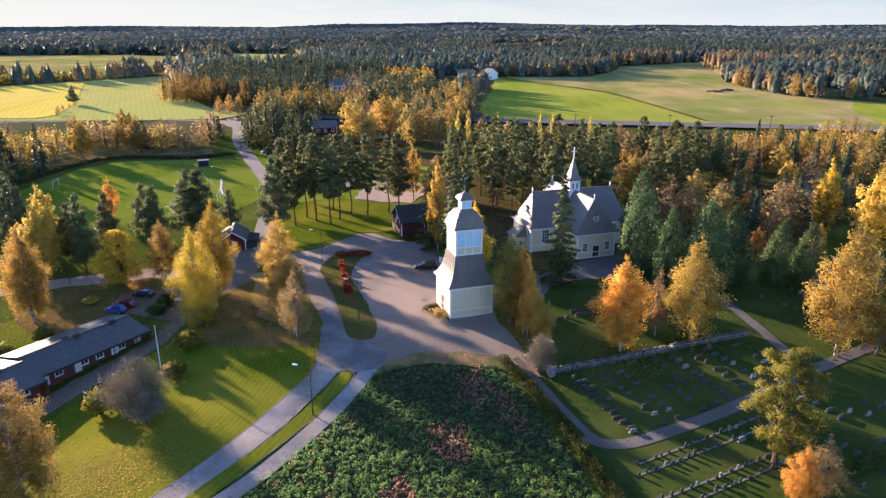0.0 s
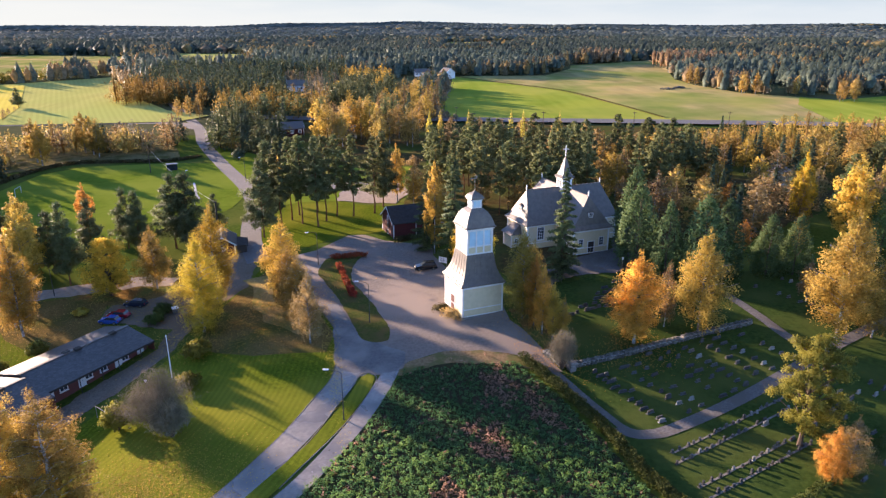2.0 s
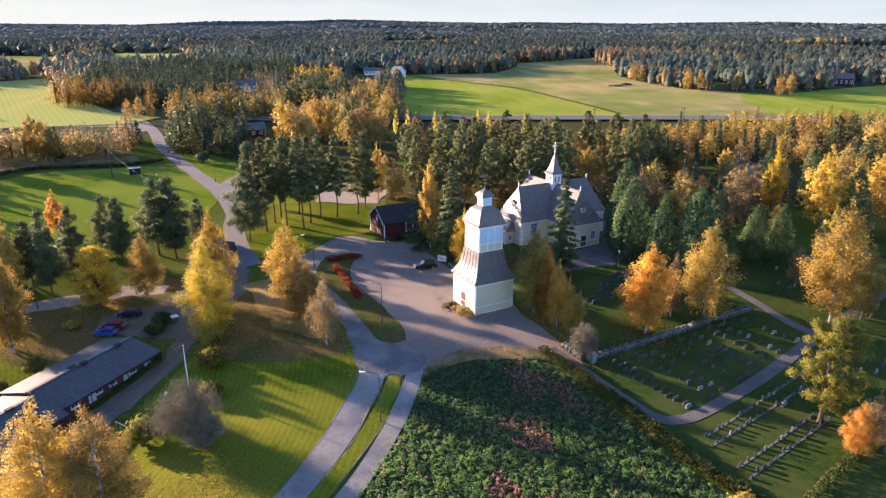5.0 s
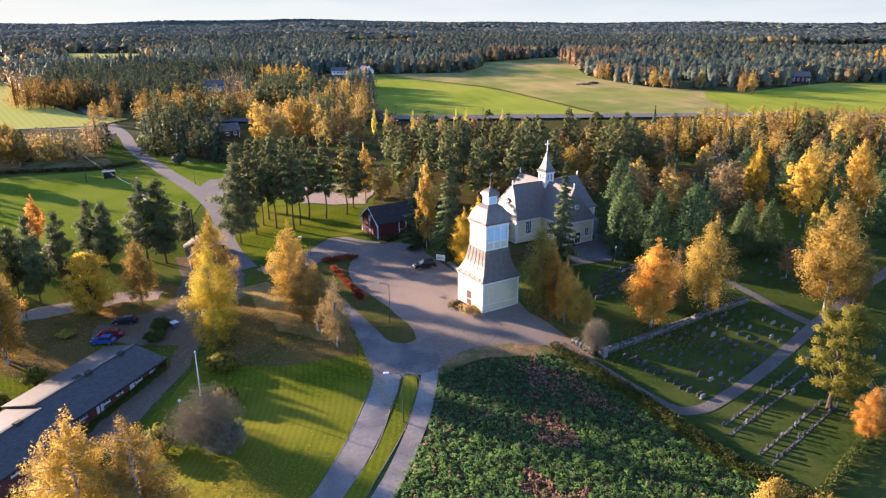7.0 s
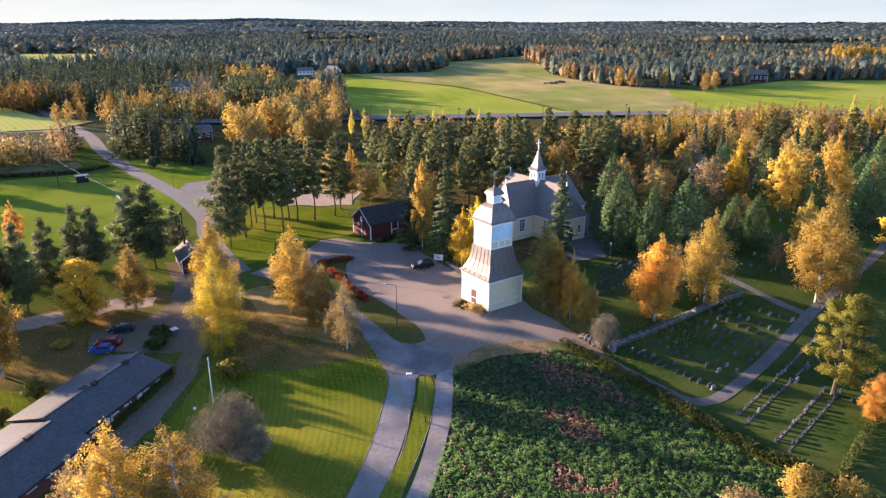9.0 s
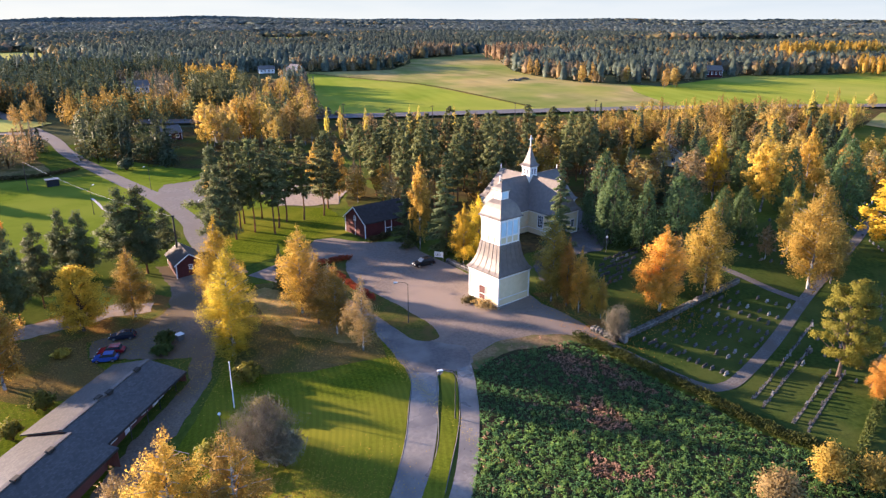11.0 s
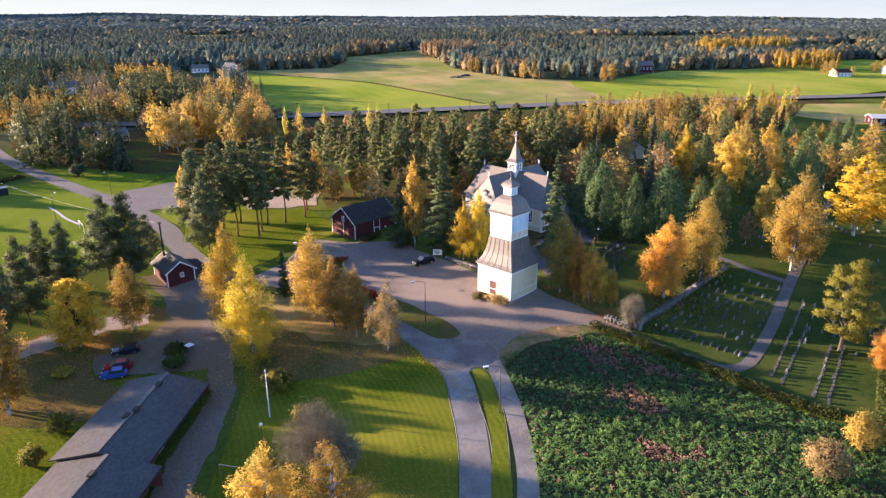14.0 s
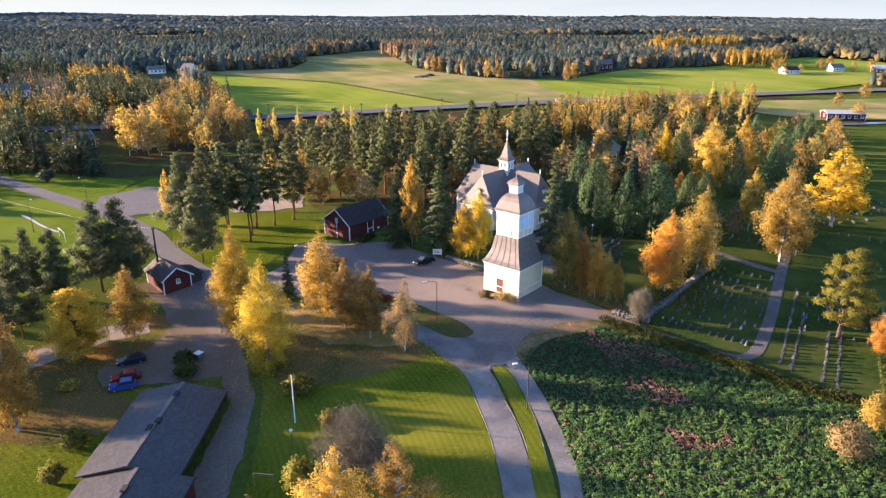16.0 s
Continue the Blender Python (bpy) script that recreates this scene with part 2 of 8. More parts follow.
CEDAR = foliage("cypress_leaves", [(0.084, 0.133, 0.053), (0.108, 0.170, 0.068), (0.097, 0.153, 0.061), (0.130, 0.204, 0.082)], 0.36)
GOLDBROWN = foliage("gold_brown_leaves", [(0.312, 0.207, 0.051), (0.400, 0.265, 0.066), (0.360, 0.239, 0.059), (0.480, 0.318, 0.079)], 0.48)
# bluer than the near needles: a little distance haze is in the colour
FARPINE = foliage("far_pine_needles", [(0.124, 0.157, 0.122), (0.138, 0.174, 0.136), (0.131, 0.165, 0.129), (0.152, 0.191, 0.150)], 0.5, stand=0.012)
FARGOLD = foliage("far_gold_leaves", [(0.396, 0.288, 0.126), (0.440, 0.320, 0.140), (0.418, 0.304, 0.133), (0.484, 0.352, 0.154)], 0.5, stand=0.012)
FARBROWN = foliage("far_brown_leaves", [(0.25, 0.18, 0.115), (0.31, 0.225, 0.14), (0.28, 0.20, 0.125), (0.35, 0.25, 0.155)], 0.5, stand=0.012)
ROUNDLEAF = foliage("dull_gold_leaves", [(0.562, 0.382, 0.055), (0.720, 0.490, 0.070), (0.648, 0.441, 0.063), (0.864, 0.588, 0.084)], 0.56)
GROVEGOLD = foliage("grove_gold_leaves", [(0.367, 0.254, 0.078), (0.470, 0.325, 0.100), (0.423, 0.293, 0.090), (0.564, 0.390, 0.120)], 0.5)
# horizon needles: distance haze is mixed into this pale bluish base colour
HAZEPINE = foliage("haze_tinted_pine_needles", [(0.176, 0.215, 0.195), (0.185, 0.226, 0.205), (0.179, 0.219, 0.199), (0.192, 0.235, 0.213)], 0.5, stand=0.008)
DARKPINE = foliage("dark_pine_needles", [(0.100, 0.117, 0.051), (0.128, 0.150, 0.066), (0.115, 0.135, 0.059), (0.154, 0.180, 0.079)], 0.36)
FIR = foliage("fir_needles", [(0.098, 0.126, 0.056), (0.125, 0.162, 0.072), (0.113, 0.146, 0.065), (0.150, 0.194, 0.086)], 0.35)
YELLOWGREEN = foliage("yellow_to_green_leaves", [(0.40, 0.31, 0.045), (0.62, 0.42, 0.052), (0.34, 0.29, 0.045), (0.68, 0.46, 0.06)], 0.55)
GROVEYELLOW = foliage("grove_yellow_leaves", [(0.437, 0.292, 0.066), (0.560, 0.375, 0.085), (0.504, 0.338, 0.077), (0.672, 0.450, 0.102)], 0.52)
RED = foliage("red_leaves", [(0.22, 0.035, 0.022), (0.30, 0.055, 0.03), (0.18, 0.03, 0.02), (0.33, 0.08, 0.035)], 0.3)
WEED = foliage("weed_leaves", [(0.078, 0.173, 0.062), (0.100, 0.222, 0.080), (0.090, 0.200, 0.072), (0.120, 0.266, 0.096)], 0.42)
DRYWEED = foliage("dry_weed_leaves", [(0.343, 0.211, 0.144), (0.440, 0.270, 0.185), (0.396, 0.243, 0.167), (0.528, 0.324, 0.222)], 0.35)
TWIG = foliage("grey_twigs", [(0.152, 0.133, 0.094), (0.195, 0.170, 0.120), (0.176, 0.153, 0.108), (0.234, 0.204, 0.144)], 0.25)
CREAM = painted("cream_boards", (0.62, 0.54, 0.365), boards=0.25)
OCHRE = painted("ochre_boards", (0.60, 0.51, 0.33), boards=0.25)
WHITE = painted("white_paint", (0.69, 0.69, 0.675))
BLUE = painted("blue_shutter_paint", (0.40, 0.60, 0.70), boards=0.18)
ROOF = painted("grey_sheet_roof", (0.155, 0.131, 0.113), 0.5, 0.3, spec=0.35)
DARKROOF = surface("dark_felt_roof", (0.07, 0.058, 0.05), (0.15, 0.130, 0.11), 0.35, 5.0, 0.42, patch=(0.11, 0.095, 0.08), relief=0.25, dist=0.02, spec=0.6)
SHINGLE, hnt, hb = material("felt_shingles", 0.5, spec=0.5)
bricks = node(hnt, "ShaderNodeTexBrick", Scale=1.0)
bricks.inputs["Color1"].default_value, bricks.inputs["Color2"].default_value = (0.024, 0.021, 0.018, 1), (0.080, 0.069, 0.060, 1)
bricks.inputs["Mortar"].default_value = (0.022, 0.019, 0.017, 1)
for key_, value_ in (("Brick Width", 0.42), ("Row Height", 0.3), ("Mortar Size", 0.018), ("Bias", -0.1)):
    bricks.inputs[key_].default_value = value_
hnt.links.new(hnt.nodes.new("ShaderNodeTexCoord").outputs["Object"], bricks.inputs["Vector"])
hnt.links.new(blend(hnt, 0.3, bricks.outputs["Color"], ramp(hnt, noise_at(hnt, 0.5, 5), [(0.35, (0.034, 0.03, 0.026)), (0.65, (0.06, 0.052, 0.046))])), hb.inputs["Base Color"])
bump(hnt, hb, bricks.outputs["Fac"], -0.4, 0.02)
BARNROOF = painted("tarred_roof", (0.05, 0.043, 0.04), 0.8, 0.4, spec=0.1)
FALU = painted("red_boards", (0.085, 0.016, 0.014), 0.8, 0.25, boards=0.2)
STONE = surface("granite", (0.11, 0.105, 0.10), (0.25, 0.235, 0.225), 0.8, 3.0)
DARKSTONE = surface("dark_granite", (0.03, 0.03, 0.03), (0.075, 0.073, 0.07), 0.8, 6.0, 0.6, spec=0.2)
STEEL = painted("galvanised_steel", (0.20, 0.20, 0.195), 0.5, metal=0.4)
DARKWOOD = painted("tarred_wood", (0.04, 0.035, 0.03), 0.8)
SHEET = painted("pale_sheet", (0.42, 0.43, 0.45), 0.5, 0.2)
POLE = painted("dark_pole_paint", (0.055, 0.05, 0.045), 0.6)
BROWNROOF = painted("brown_felt_roof", (0.10, 0.08, 0.066), 0.7, 0.35)
RUBBER = painted("rubber", (0.02, 0.02, 0.02), 0.8)
PLASTIC = painted("plastic_white", (0.75, 0.75, 0.75), 0.4)
DOORRED = painted("brown_red_door", (0.12, 0.045, 0.038))
GLASS, gnt, gb = material("window_glass", 0.06, spec=0.6)
gb.inputs["Base Color"].default_value = (0.03, 0.04, 0.05, 1)
CARS = [painted("car_paint_" + n, c, 0.25, 0.03, spec=0.6) for n, c in (("red", (0.30, 0.015, 0.02)), ("blue", (0.02, 0.07, 0.28)), ("navy", (0.012, 0.015, 0.03)), ("black", (0.01, 0.01, 0.012)))]


# ---- mesh helpers ----
def mesh_of(name, verts, faces, mat):
    """A mesh from arrays; faces: an (n, k) array or a list."""
    me = bpy.data.meshes.new(name)
    if isinstance(faces, np.ndarray):
        n, k = faces.shape
        me.vertices.add(len(verts))
        me.vertices.foreach_set("co", np.asarray(verts, np.float32).ravel())
        me.loops.add(n * k)
        me.loops.foreach_set("vertex_index", faces.astype(np.int32).ravel())
        me.polygons.add(n)
        me.polygons.foreach_set("loop_start", np.arange(0, n * k, k, dtype=np.int32))
        me.update(calc_edges=True)
    else:
        me.from_pydata([tuple(v) for v in verts], [], faces)
        me.update()
    me.materials.append(mat)
    return me


def part(name, data, mat, parent=None, label="", at=None):
    """Links a bmesh or mesh as one object under a thing or a part."""
    if isinstance(data, bmesh.types.BMesh):
        bm, data = data, bpy.data.meshes.new(name)
        bmesh.ops.recalc_face_normals(bm, faces=bm.faces)
        bm.to_mesh(data)
        bm.free()
        data.materials.append(mat)
    ob = new(name, data)
    ob.parent = parent
    if at is not None:
        ob.matrix_basis = at
    if label:
        ob["label"] = label
    return ob


def thing(name, m, label, category, group="", kind=""):
    ob = new(name)
    ob.empty_display_size = 0.2
    ob.matrix_basis = m
    return tagged(ob, label, category, group, kind)


def box(bm, x0, x1, y0, y1, z0, z1, bevel=0.0):
    r = bmesh.ops.create_cube(bm, size=1)
    for v in r["verts"]:
        v.co = Vector(((x0 + x1) / 2 + v.co.x * (x1 - x0), (y0 + y1) / 2 + v.co.y * (y1 - y0), (z0 + z1) / 2 + v.co.z * (z1 - z0)))
    if bevel:
        bmesh.ops.bevel(bm, geom=list({e for v in r["verts"] for e in v.link_edges}), offset=bevel, segments=1, affect="EDGES")
    return bm


def boxed(*a, bevel=0.0):
    return box(bmesh.new(), *a, bevel=bevel)


def tube(points, radii, sides=6):
    """A tapered tube along points: verts and quads, with closed ends."""
    vs, fs = [], []
    n = len(points)
    for i, p in enumerate(points):
        a, b = Vector(points[max(0, i - 1)]), Vector(points[min(n - 1, i + 1)])
        d = (b - a).normalized()
        u = d.orthogonal().normalized() if abs(d.z) < 0.95 else Vector((1, 0, 0))
        u = (u - d * u.dot(d)).normalized()
        w = d.cross(u)
        for k in range(sides):
            t = 2 * math.pi * k / sides
            vs.append(Vector(p) + (u * math.cos(t) + w * math.sin(t)) * radii[i])
    for i in range(n - 1):
        for k in range(sides):
            fs.append((i * sides + k, i * sides + (k + 1) % sides, (i + 1) * sides + (k + 1) % sides, (i + 1) * sides + k))
    fs += [tuple(range(sides))[::-1], tuple(range((n - 1) * sides, n * sides))]
    return vs, fs


def pole_mesh(name, points, radii, mat, sides=8):
    return mesh_of(name, *tube(points, radii, sides), mat)


def smooth_line(pts, n=8):
    """Points along a Catmull-Rom curve through pts."""
    p = [np.array(q, float) for q in pts]
    p = [2 * p[0] - p[1]] + p + [2 * p[-1] - p[-2]]
    out = []
    for i in range(1, len(p) - 2):
        for k in range(n):
            t = k / n
            out.append(0.5 * (2 * p[i] + (p[i + 1] - p[i - 1]) * t + (2 * p[i - 1] - 5 * p[i] + 4 * p[i + 1] - p[i + 2]) * t ** 2 + (3 * p[i] - p[i - 1] - 3 * p[i + 1] + p[i + 2]) * t ** 3))
    out.append(p[-2])
    return np.array(out)


def strip(name, pts, width, mat, off, label, category, n=8, cross=4):
    """A road along a curve, laid on the ground."""
    c = smooth_line(pts, n)
    t = np.gradient(c, axis=0)
    t /= np.linalg.norm(t, axis=1)[:, None]
    nrm = np.stack([-t[:, 1], t[:, 0]], 1)
    vs = []
    for k in range(cross + 1):
        q = c + nrm * ((k / cross - 0.5) * width)
        vs.append(np.column_stack([q, heights(q[:, 0], q[:, 1]) + off]))
    m = len(c)
    v = np.concatenate(vs)
    f = [(k * m + i, k * m + i + 1, (k + 1) * m + i + 1, (k + 1) * m + i) for k in range(cross) for i in range(m - 1)]
    return tagged(new(name, mesh_of(name, v, np.array(f)[:, ::-1], mat)), label, category, kind="structure")


def ragged(poly, size, seed=1):
    """The outline with its sides broken up and worn by up to about that many metres."""
    rng = random.Random(seed)
    out, wob = [], 0.0
    for (x0, y0), (x1, y1) in zip(poly, poly[1:] + poly[:1]):
        L = math.dist((x0, y0), (x1, y1))
        n = max(1, min(60, int(L / max(0.7, size * 2.2))))
        for i in range(n):
            wob = 0.55 * wob + rng.uniform(-1, 1) * size * 0.8
            t = i / n
            out.append((x0 + (x1 - x0) * t - (y1 - y0) / L * wob, y0 + (y1 - y0) * t + (x1 - x0) / L * wob))
    return out


def drape(name, poly, mat, off, step, label, category, worn=0.0):
    """A patch of ground with the given outline, laid on the ground."""
    poly = ragged(poly, worn, len(label)) if worn else poly
    bm = bmesh.new()
    f = bm.faces.new([bm.verts.new((x, y, 0)) for x, y in poly])
    bmesh.ops.triangulate(bm, faces=[f])
    xs, ys = [p[0] for p in poly], [p[1] for p in poly]
    for lo, hi, ax in ((min(xs), max(xs), 0), (min(ys), max(ys), 1)):
        q = math.floor(lo / step) * step + step
        while q < hi:
            co, no = Vector((0, 0, 0)), Vector((0, 0, 0))
            co[ax], no[ax] = q, 1
            bmesh.ops.bisect_plane(bm, geom=bm.verts[:] + bm.edges[:] + bm.faces[:], plane_co=co, plane_no=no)
            q += step
    for v in bm.verts:
        v.co.z = H(v.co.x, v.co.y) + off
    bm.normal_update()
    for f in bm.faces:
        if f.normal.z < 0:
            f.normal_flip()
    me = bpy.data.meshes.new(name)
    bm.to_mesh(me)
    bm.free()
    me.materials.append(mat)
    return tagged(new(name, me), label, category, kind="structure")


def inside(poly, x, y):
    """Which of the points lie in the polygon."""
    x, y = np.asarray(x), np.asarray(y)
    r = np.zeros(x.shape, bool)
    for (x0, y0), (x1, y1) in zip(poly, poly[1:] + poly[:1]):
        c = (y0 > y) != (y1 > y)
        with np.errstate(divide="ignore", invalid="ignore"):
            r ^= c & (x < (x1 - x0) * (y - y0) / (y1 - y0 + 1e-12) + x0)
    return r


# ---- ground ----
gx = np.unique(np.concatenate([np.linspace(-5200, -700, 30), np.linspace(-700, -140, 29), np.linspace(-140, 140, 71), np.linspace(140, 700, 29), np.linspace(700, 5200, 30)]))
gy = np.unique(np.concatenate([np.linspace(-900, 0, 12), np.linspace(0, 190, 48), np.linspace(190, 800, 56), np.linspace(800, 4900, 70)]))
GX, GY = np.meshgrid(gx, gy)
GV = np.column_stack([GX.ravel(), GY.ravel(), heights(GX, GY).ravel()])
ii, jj = np.meshgrid(np.arange(len(gy) - 1), np.arange(len(gx) - 1), indexing="ij")
a0 = (ii * len(gx) + jj).ravel()
ground = new("ground", mesh_of("ground", GV, np.column_stack([a0, a0 + 1, a0 + len(gx) + 1, a0 + len(gx)]), GRASS))
for p in ground.data.polygons:
    p.use_smooth = True
ground.data.materials.append(FLOOR)
for p in ground.data.polygons:
    p.material_index = int(p.center.y > 305 and not (p.center.x > 200 and p.center.y < 320))
tagged(ground, "autumn grass ground with dry patches round a village church", "ground", kind="structure")

WEEDS = [(-9.0, 91.4), (-3.8, 94.2), (3.0, 94.0), (7.8, 91.4), (12.4, 81.4), (15.4, 71.6), (17.3, 62.0), (20.6, 54.6), (23.4, 47.6), (25, 40), (-38, 40), (-29.5, 52), (-21.4, 64.2), (-14.8, 76.0), (-11.9, 83.6)]
PLAZA = [(-19.3, 95.0), (-16.2, 89.2), (-12.9, 89.4), (-9.2, 90.8), (-8.6, 92.6), (-3.8, 94.8), (2.9, 94.6), (8.4, 92.6), (10.4, 91.8), (12.9, 88.0), (14.6, 87.2), (13.5, 90.2), (12.7, 94.4), (11.1, 99.4), (9.3, 103.0), (9.0, 108.0), (9.6, 112.6), (8.2, 115.4), (5.2, 116.8), (3.0, 118.5), (1.5, 126.0),
         (0.2, 131.0), (-1.5, 138.0), (-1.0, 144.0), (-4.8, 147.2), (-12.0, 151.5), (-17.0, 157.0), (-21.0, 157.0), (-28.0, 146.5), (-38.0, 141.0), (-33.2, 134.6), (-24.8, 115.6), (-20.0, 103.3)]
ISLAND = [(-26.0, 131.5), (-20.9, 117.7), (-16.8, 103.0), (-14.8, 99.9), (-12.6, 99.3), (-11.3, 100.8), (-11.7, 105.5), (-15.2, 116.9), (-19.0, 128.0), (-18.0, 138.6), (-16.2, 142.2), (-23.6, 141.6), (-25.6, 137.6)]
ISLAND = [tuple(p) for p in smooth_line(ISLAND + ISLAND[:1], 4)[:-1]]
PITCHP = [(-131, 200), (-128, 232), (-118, 243), (-87, 247), (-64, 243), (-52, 222), (-55, 186), (-62, 168), (-89, 150), (-111, 160), (-126, 180)]
GREENF = [(9.5, 338), (12, 345), (30, 440), (41, 532), (102, 433), (123, 321), (132, 309), (22, 322)]
TANF = [(123, 321), (102, 433), (41, 532), (115, 534), (148, 585), (158, 618), (221, 660), (275, 695), (258, 625), (236, 590), (206, 500), (204, 462), (212, 410), (236, 388), (215, 355), (200, 300), (132, 309)]
GREENR = [(200, 300), (215, 355), (236, 388), (250, 372), (300, 392), (357, 412), (430, 396), (640, 430), (640, 280), (330, 262)]
LEFTF = [(-101, 352), (-128, 372), (-170, 440), (-226, 560), (-277, 520), (-318, 484), (-420, 520), (-480, 430), (-330, 330), (-214, 330), (-150, 332), (-112, 335)]
FARF1 = [(-240, 600), (-225, 660), (-322, 860), (-450, 900), (-620, 860), (-520, 640), (-330, 540)]
FARF2 = [(-300, 940), (-190, 910), (-150, 740), (-135, 610), (-200, 600), (-228, 740)]
FARF3 = [(60, 900), (130, 940), (230, 1150), (285, 1375), (120, 1390), (75, 1260), (80, 1080)]
FARF4 = [(450, 480), (800, 520), (900, 600), (560, 570)]
FARF6 = [(-430, 1120), (-250, 1090), (-130, 1180), (-330, 1260)]
BELT = [(-262, 545), (-320, 488), (-420, 522), (-520, 560), (-600, 640), (-560, 660), (-470, 590), (-330, 536), (-270, 575)]
CLEAR = [GREENF, TANF, GREENR, LEFTF, FARF1, FARF2, FARF3, FARF4, BELT, FARF6]
drape("pitch", PITCHP, PITCH, 0.06, 6, "mown green sports pitch behind the birches", "sports pitch")
drape("lawn", [(-19.6, 95.2), (-20.3, 103.3), (-25.1, 115.6), (-33.5, 134.4), (-38.5, 137), (-42, 122), (-46, 104), (-50, 94), (-56, 82), (-70, 60), (-75, 30), (-50, 30), (-33, 62), (-26.1, 74.5), (-22.3, 83.7), (-20.1, 89.1)], LAWN, 0.05, 3, "mown sunlit lawn beside the curving road", "lawn")
drape("forest_floor", [(-8, 158), (2, 150), (8, 136), (12, 122), (20, 126), (44, 132), (70, 140), (150, 190), (320, 250), (320, 262), (130, 292), (10, 318), (-90, 330), (-82, 262), (-40, 244), (-2, 232)], SOIL, 0.05, 9, "brown forest floor of needles and leaves", "forest floor", 0.8)
drape("sand_lot", [(-26, 190), (-24, 214), (-8, 209), (-4, 196), (-9, 184)], SAND, 0.12, 6, "bare pinkish sand lot among pines", "sand", 0.7)
drape("plaza", PLAZA, ASPHALT, 0.07, 3, "worn asphalt square in front of the bell tower", "square")
drape("rough_ground", [(-145, 232), (-123, 246), (-102, 250), (-88, 251), (-92, 264), (-99, 284), (-104, 304), (-124, 305), (-150, 299), (-176, 292), (-176, 236)], ROUGH, 0.07, 4, "brown tussocky ground behind the pitch", "rough ground", 0.8)
drape("traffic_island", ISLAND, ISLANDGRASS, 0.13, 3, "grass island with red hedges in the square", "grass island", 0.16)
drape("car_park", [(-56, 155), (-49, 153), (-43, 146), (-40, 140), (-39.6, 127.5), (-45, 117), (-47.4, 104), (-49.8, 97.5), (-53.8, 90.5), (-58.6, 82), (-63, 82), (-58.6, 92.5), (-50.6, 105), (-50, 112), (-58, 116), (-66, 120), (-66, 126), (-58, 128), (-53, 134), (-53, 144)], DRIVE, 0.08, 3, "gravel drive and parking by the long low house", "drive", 0.35)
drape("litter_patch", [(9.5, 107), (11.3, 99.6), (13.0, 94.4), (13.8, 90.4), (15.2, 88.3), (16.6, 89.0), (16.4, 96), (13.6, 106)], LITTER, 0.09, 3, "fallen orange leaves under the willows", "leaf litter", 0.4)
drape("graveyard_lawn", [(12.6, 86.6), (14.6, 81.4), (17.6, 71.8), (19.4, 62.6), (22.6, 55.4), (25.4, 48.4), (36, 50), (70, 62), (110, 84), (130, 112), (116, 118), (100, 130), (72, 122), (48, 118), (44, 128), (20, 121), (14.5, 106), (17.6, 94), (16.6, 88.2)], GRAVELAWN, 0.05, 3, "short dark green graveyard grass", "lawn", 0.25)
drape("back_lawn", [(-60, 81), (-71, 84), (-78, 96), (-84, 112), (-76, 124), (-67, 124), (-66, 119), (-58, 115), (-62, 104)], LAWN, 0.05, 3, "sunlit lawn behind the long house", "lawn", 0.5)
drape("sand_road", [(-56, 137.5), (-63, 140), (-70, 138.6), (-77, 136.4), (-86, 133.4), (-98, 127), (-130, 115), (-130, 110.5), (-98, 121), (-86, 128), (-77, 131), (-70, 132.8), (-63, 134.6), (-57, 134)], SAND, 0.1, 3, "pale sand road lit by the sun", "road", 0.5)
drape("pine_lawn", [(-41, 146), (-30, 149), (-21, 158), (-17, 158), (-10, 160), (-12, 182), (-26, 190), (-36, 190), (-45, 181), (-45.5, 172), (-42, 156)], LAWN, 0.06, 4, "mown grass under the pines", "lawn", 0.4)
drape("north_lawn", [(-58, 216), (-46, 232), (-38, 240), (-10, 236), (-2, 228), (-8, 212), (-24, 216), (-30, 222), (-42, 227)], PITCH, 0.08, 5, "green meadow at the wood edge", "meadow", 0.4)
drape("roadside_lawn", [(-72, 242), (-57, 214), (-48, 230), (-42, 240), (-60, 254), (-74, 262), (-84, 282)], PITCH, 0.08, 5, "green roadside grass", "meadow", 0.4)
# wet ditch whose glint is drawn as a pale strip
strip("wet_ditch", [(-73.5, 216), (-71.5, 210), (-69.5, 203), (-66.6, 196)], 0.7, PALEGLINT, 0.16, "narrow wet ditch across the pitch, its glint as pale colour", "path")
drape("birch_litter", [(-41.0, 130.5), (-35.2, 133.2), (-28.6, 120.0), (-24.0, 107.0), (-22.8, 103.0), (-27.4, 103.4), (-33.5, 109.5), (-39.0, 118.6)], DRYLAWN, 0.09, 3, "dry golden grass and fallen leaves under the birches", "dry grass", 1.6)
drape("leafy_lawn", [(-44.6, 113), (-43.6, 104), (-39.5, 100), (-33, 97.6), (-26, 95.8), (-21.0, 97), (-20.6, 103.2), (-25.2, 115.4), (-33.4, 134), (-38.5, 136), (-42, 124)], LEAFLAWN, 0.07, 3, "lawn strewn with brown fallen leaves under the birches", "lawn", 2.2)
drape("leafy_lawn", [(-90, 129), (-82, 119), (-74, 109), (-66, 107), (-60, 113), (-66.5, 119.5), (-67, 126.5), (-58.5, 129), (-54, 133), (-60, 134), (-70, 131), (-80, 129)], LEAFLAWN, 0.07, 3, "leaf-strewn olive grass by the parked cars", "lawn", 2.2)
drape("drive_litter", [(-72, 128), (-64, 128), (-54, 132), (-52, 138), (-56, 142), (-70, 140), (-80, 134)], LITTER, 0.075, 3, "brown leaf litter round the trees by the drive", "leaf litter", 0.8)
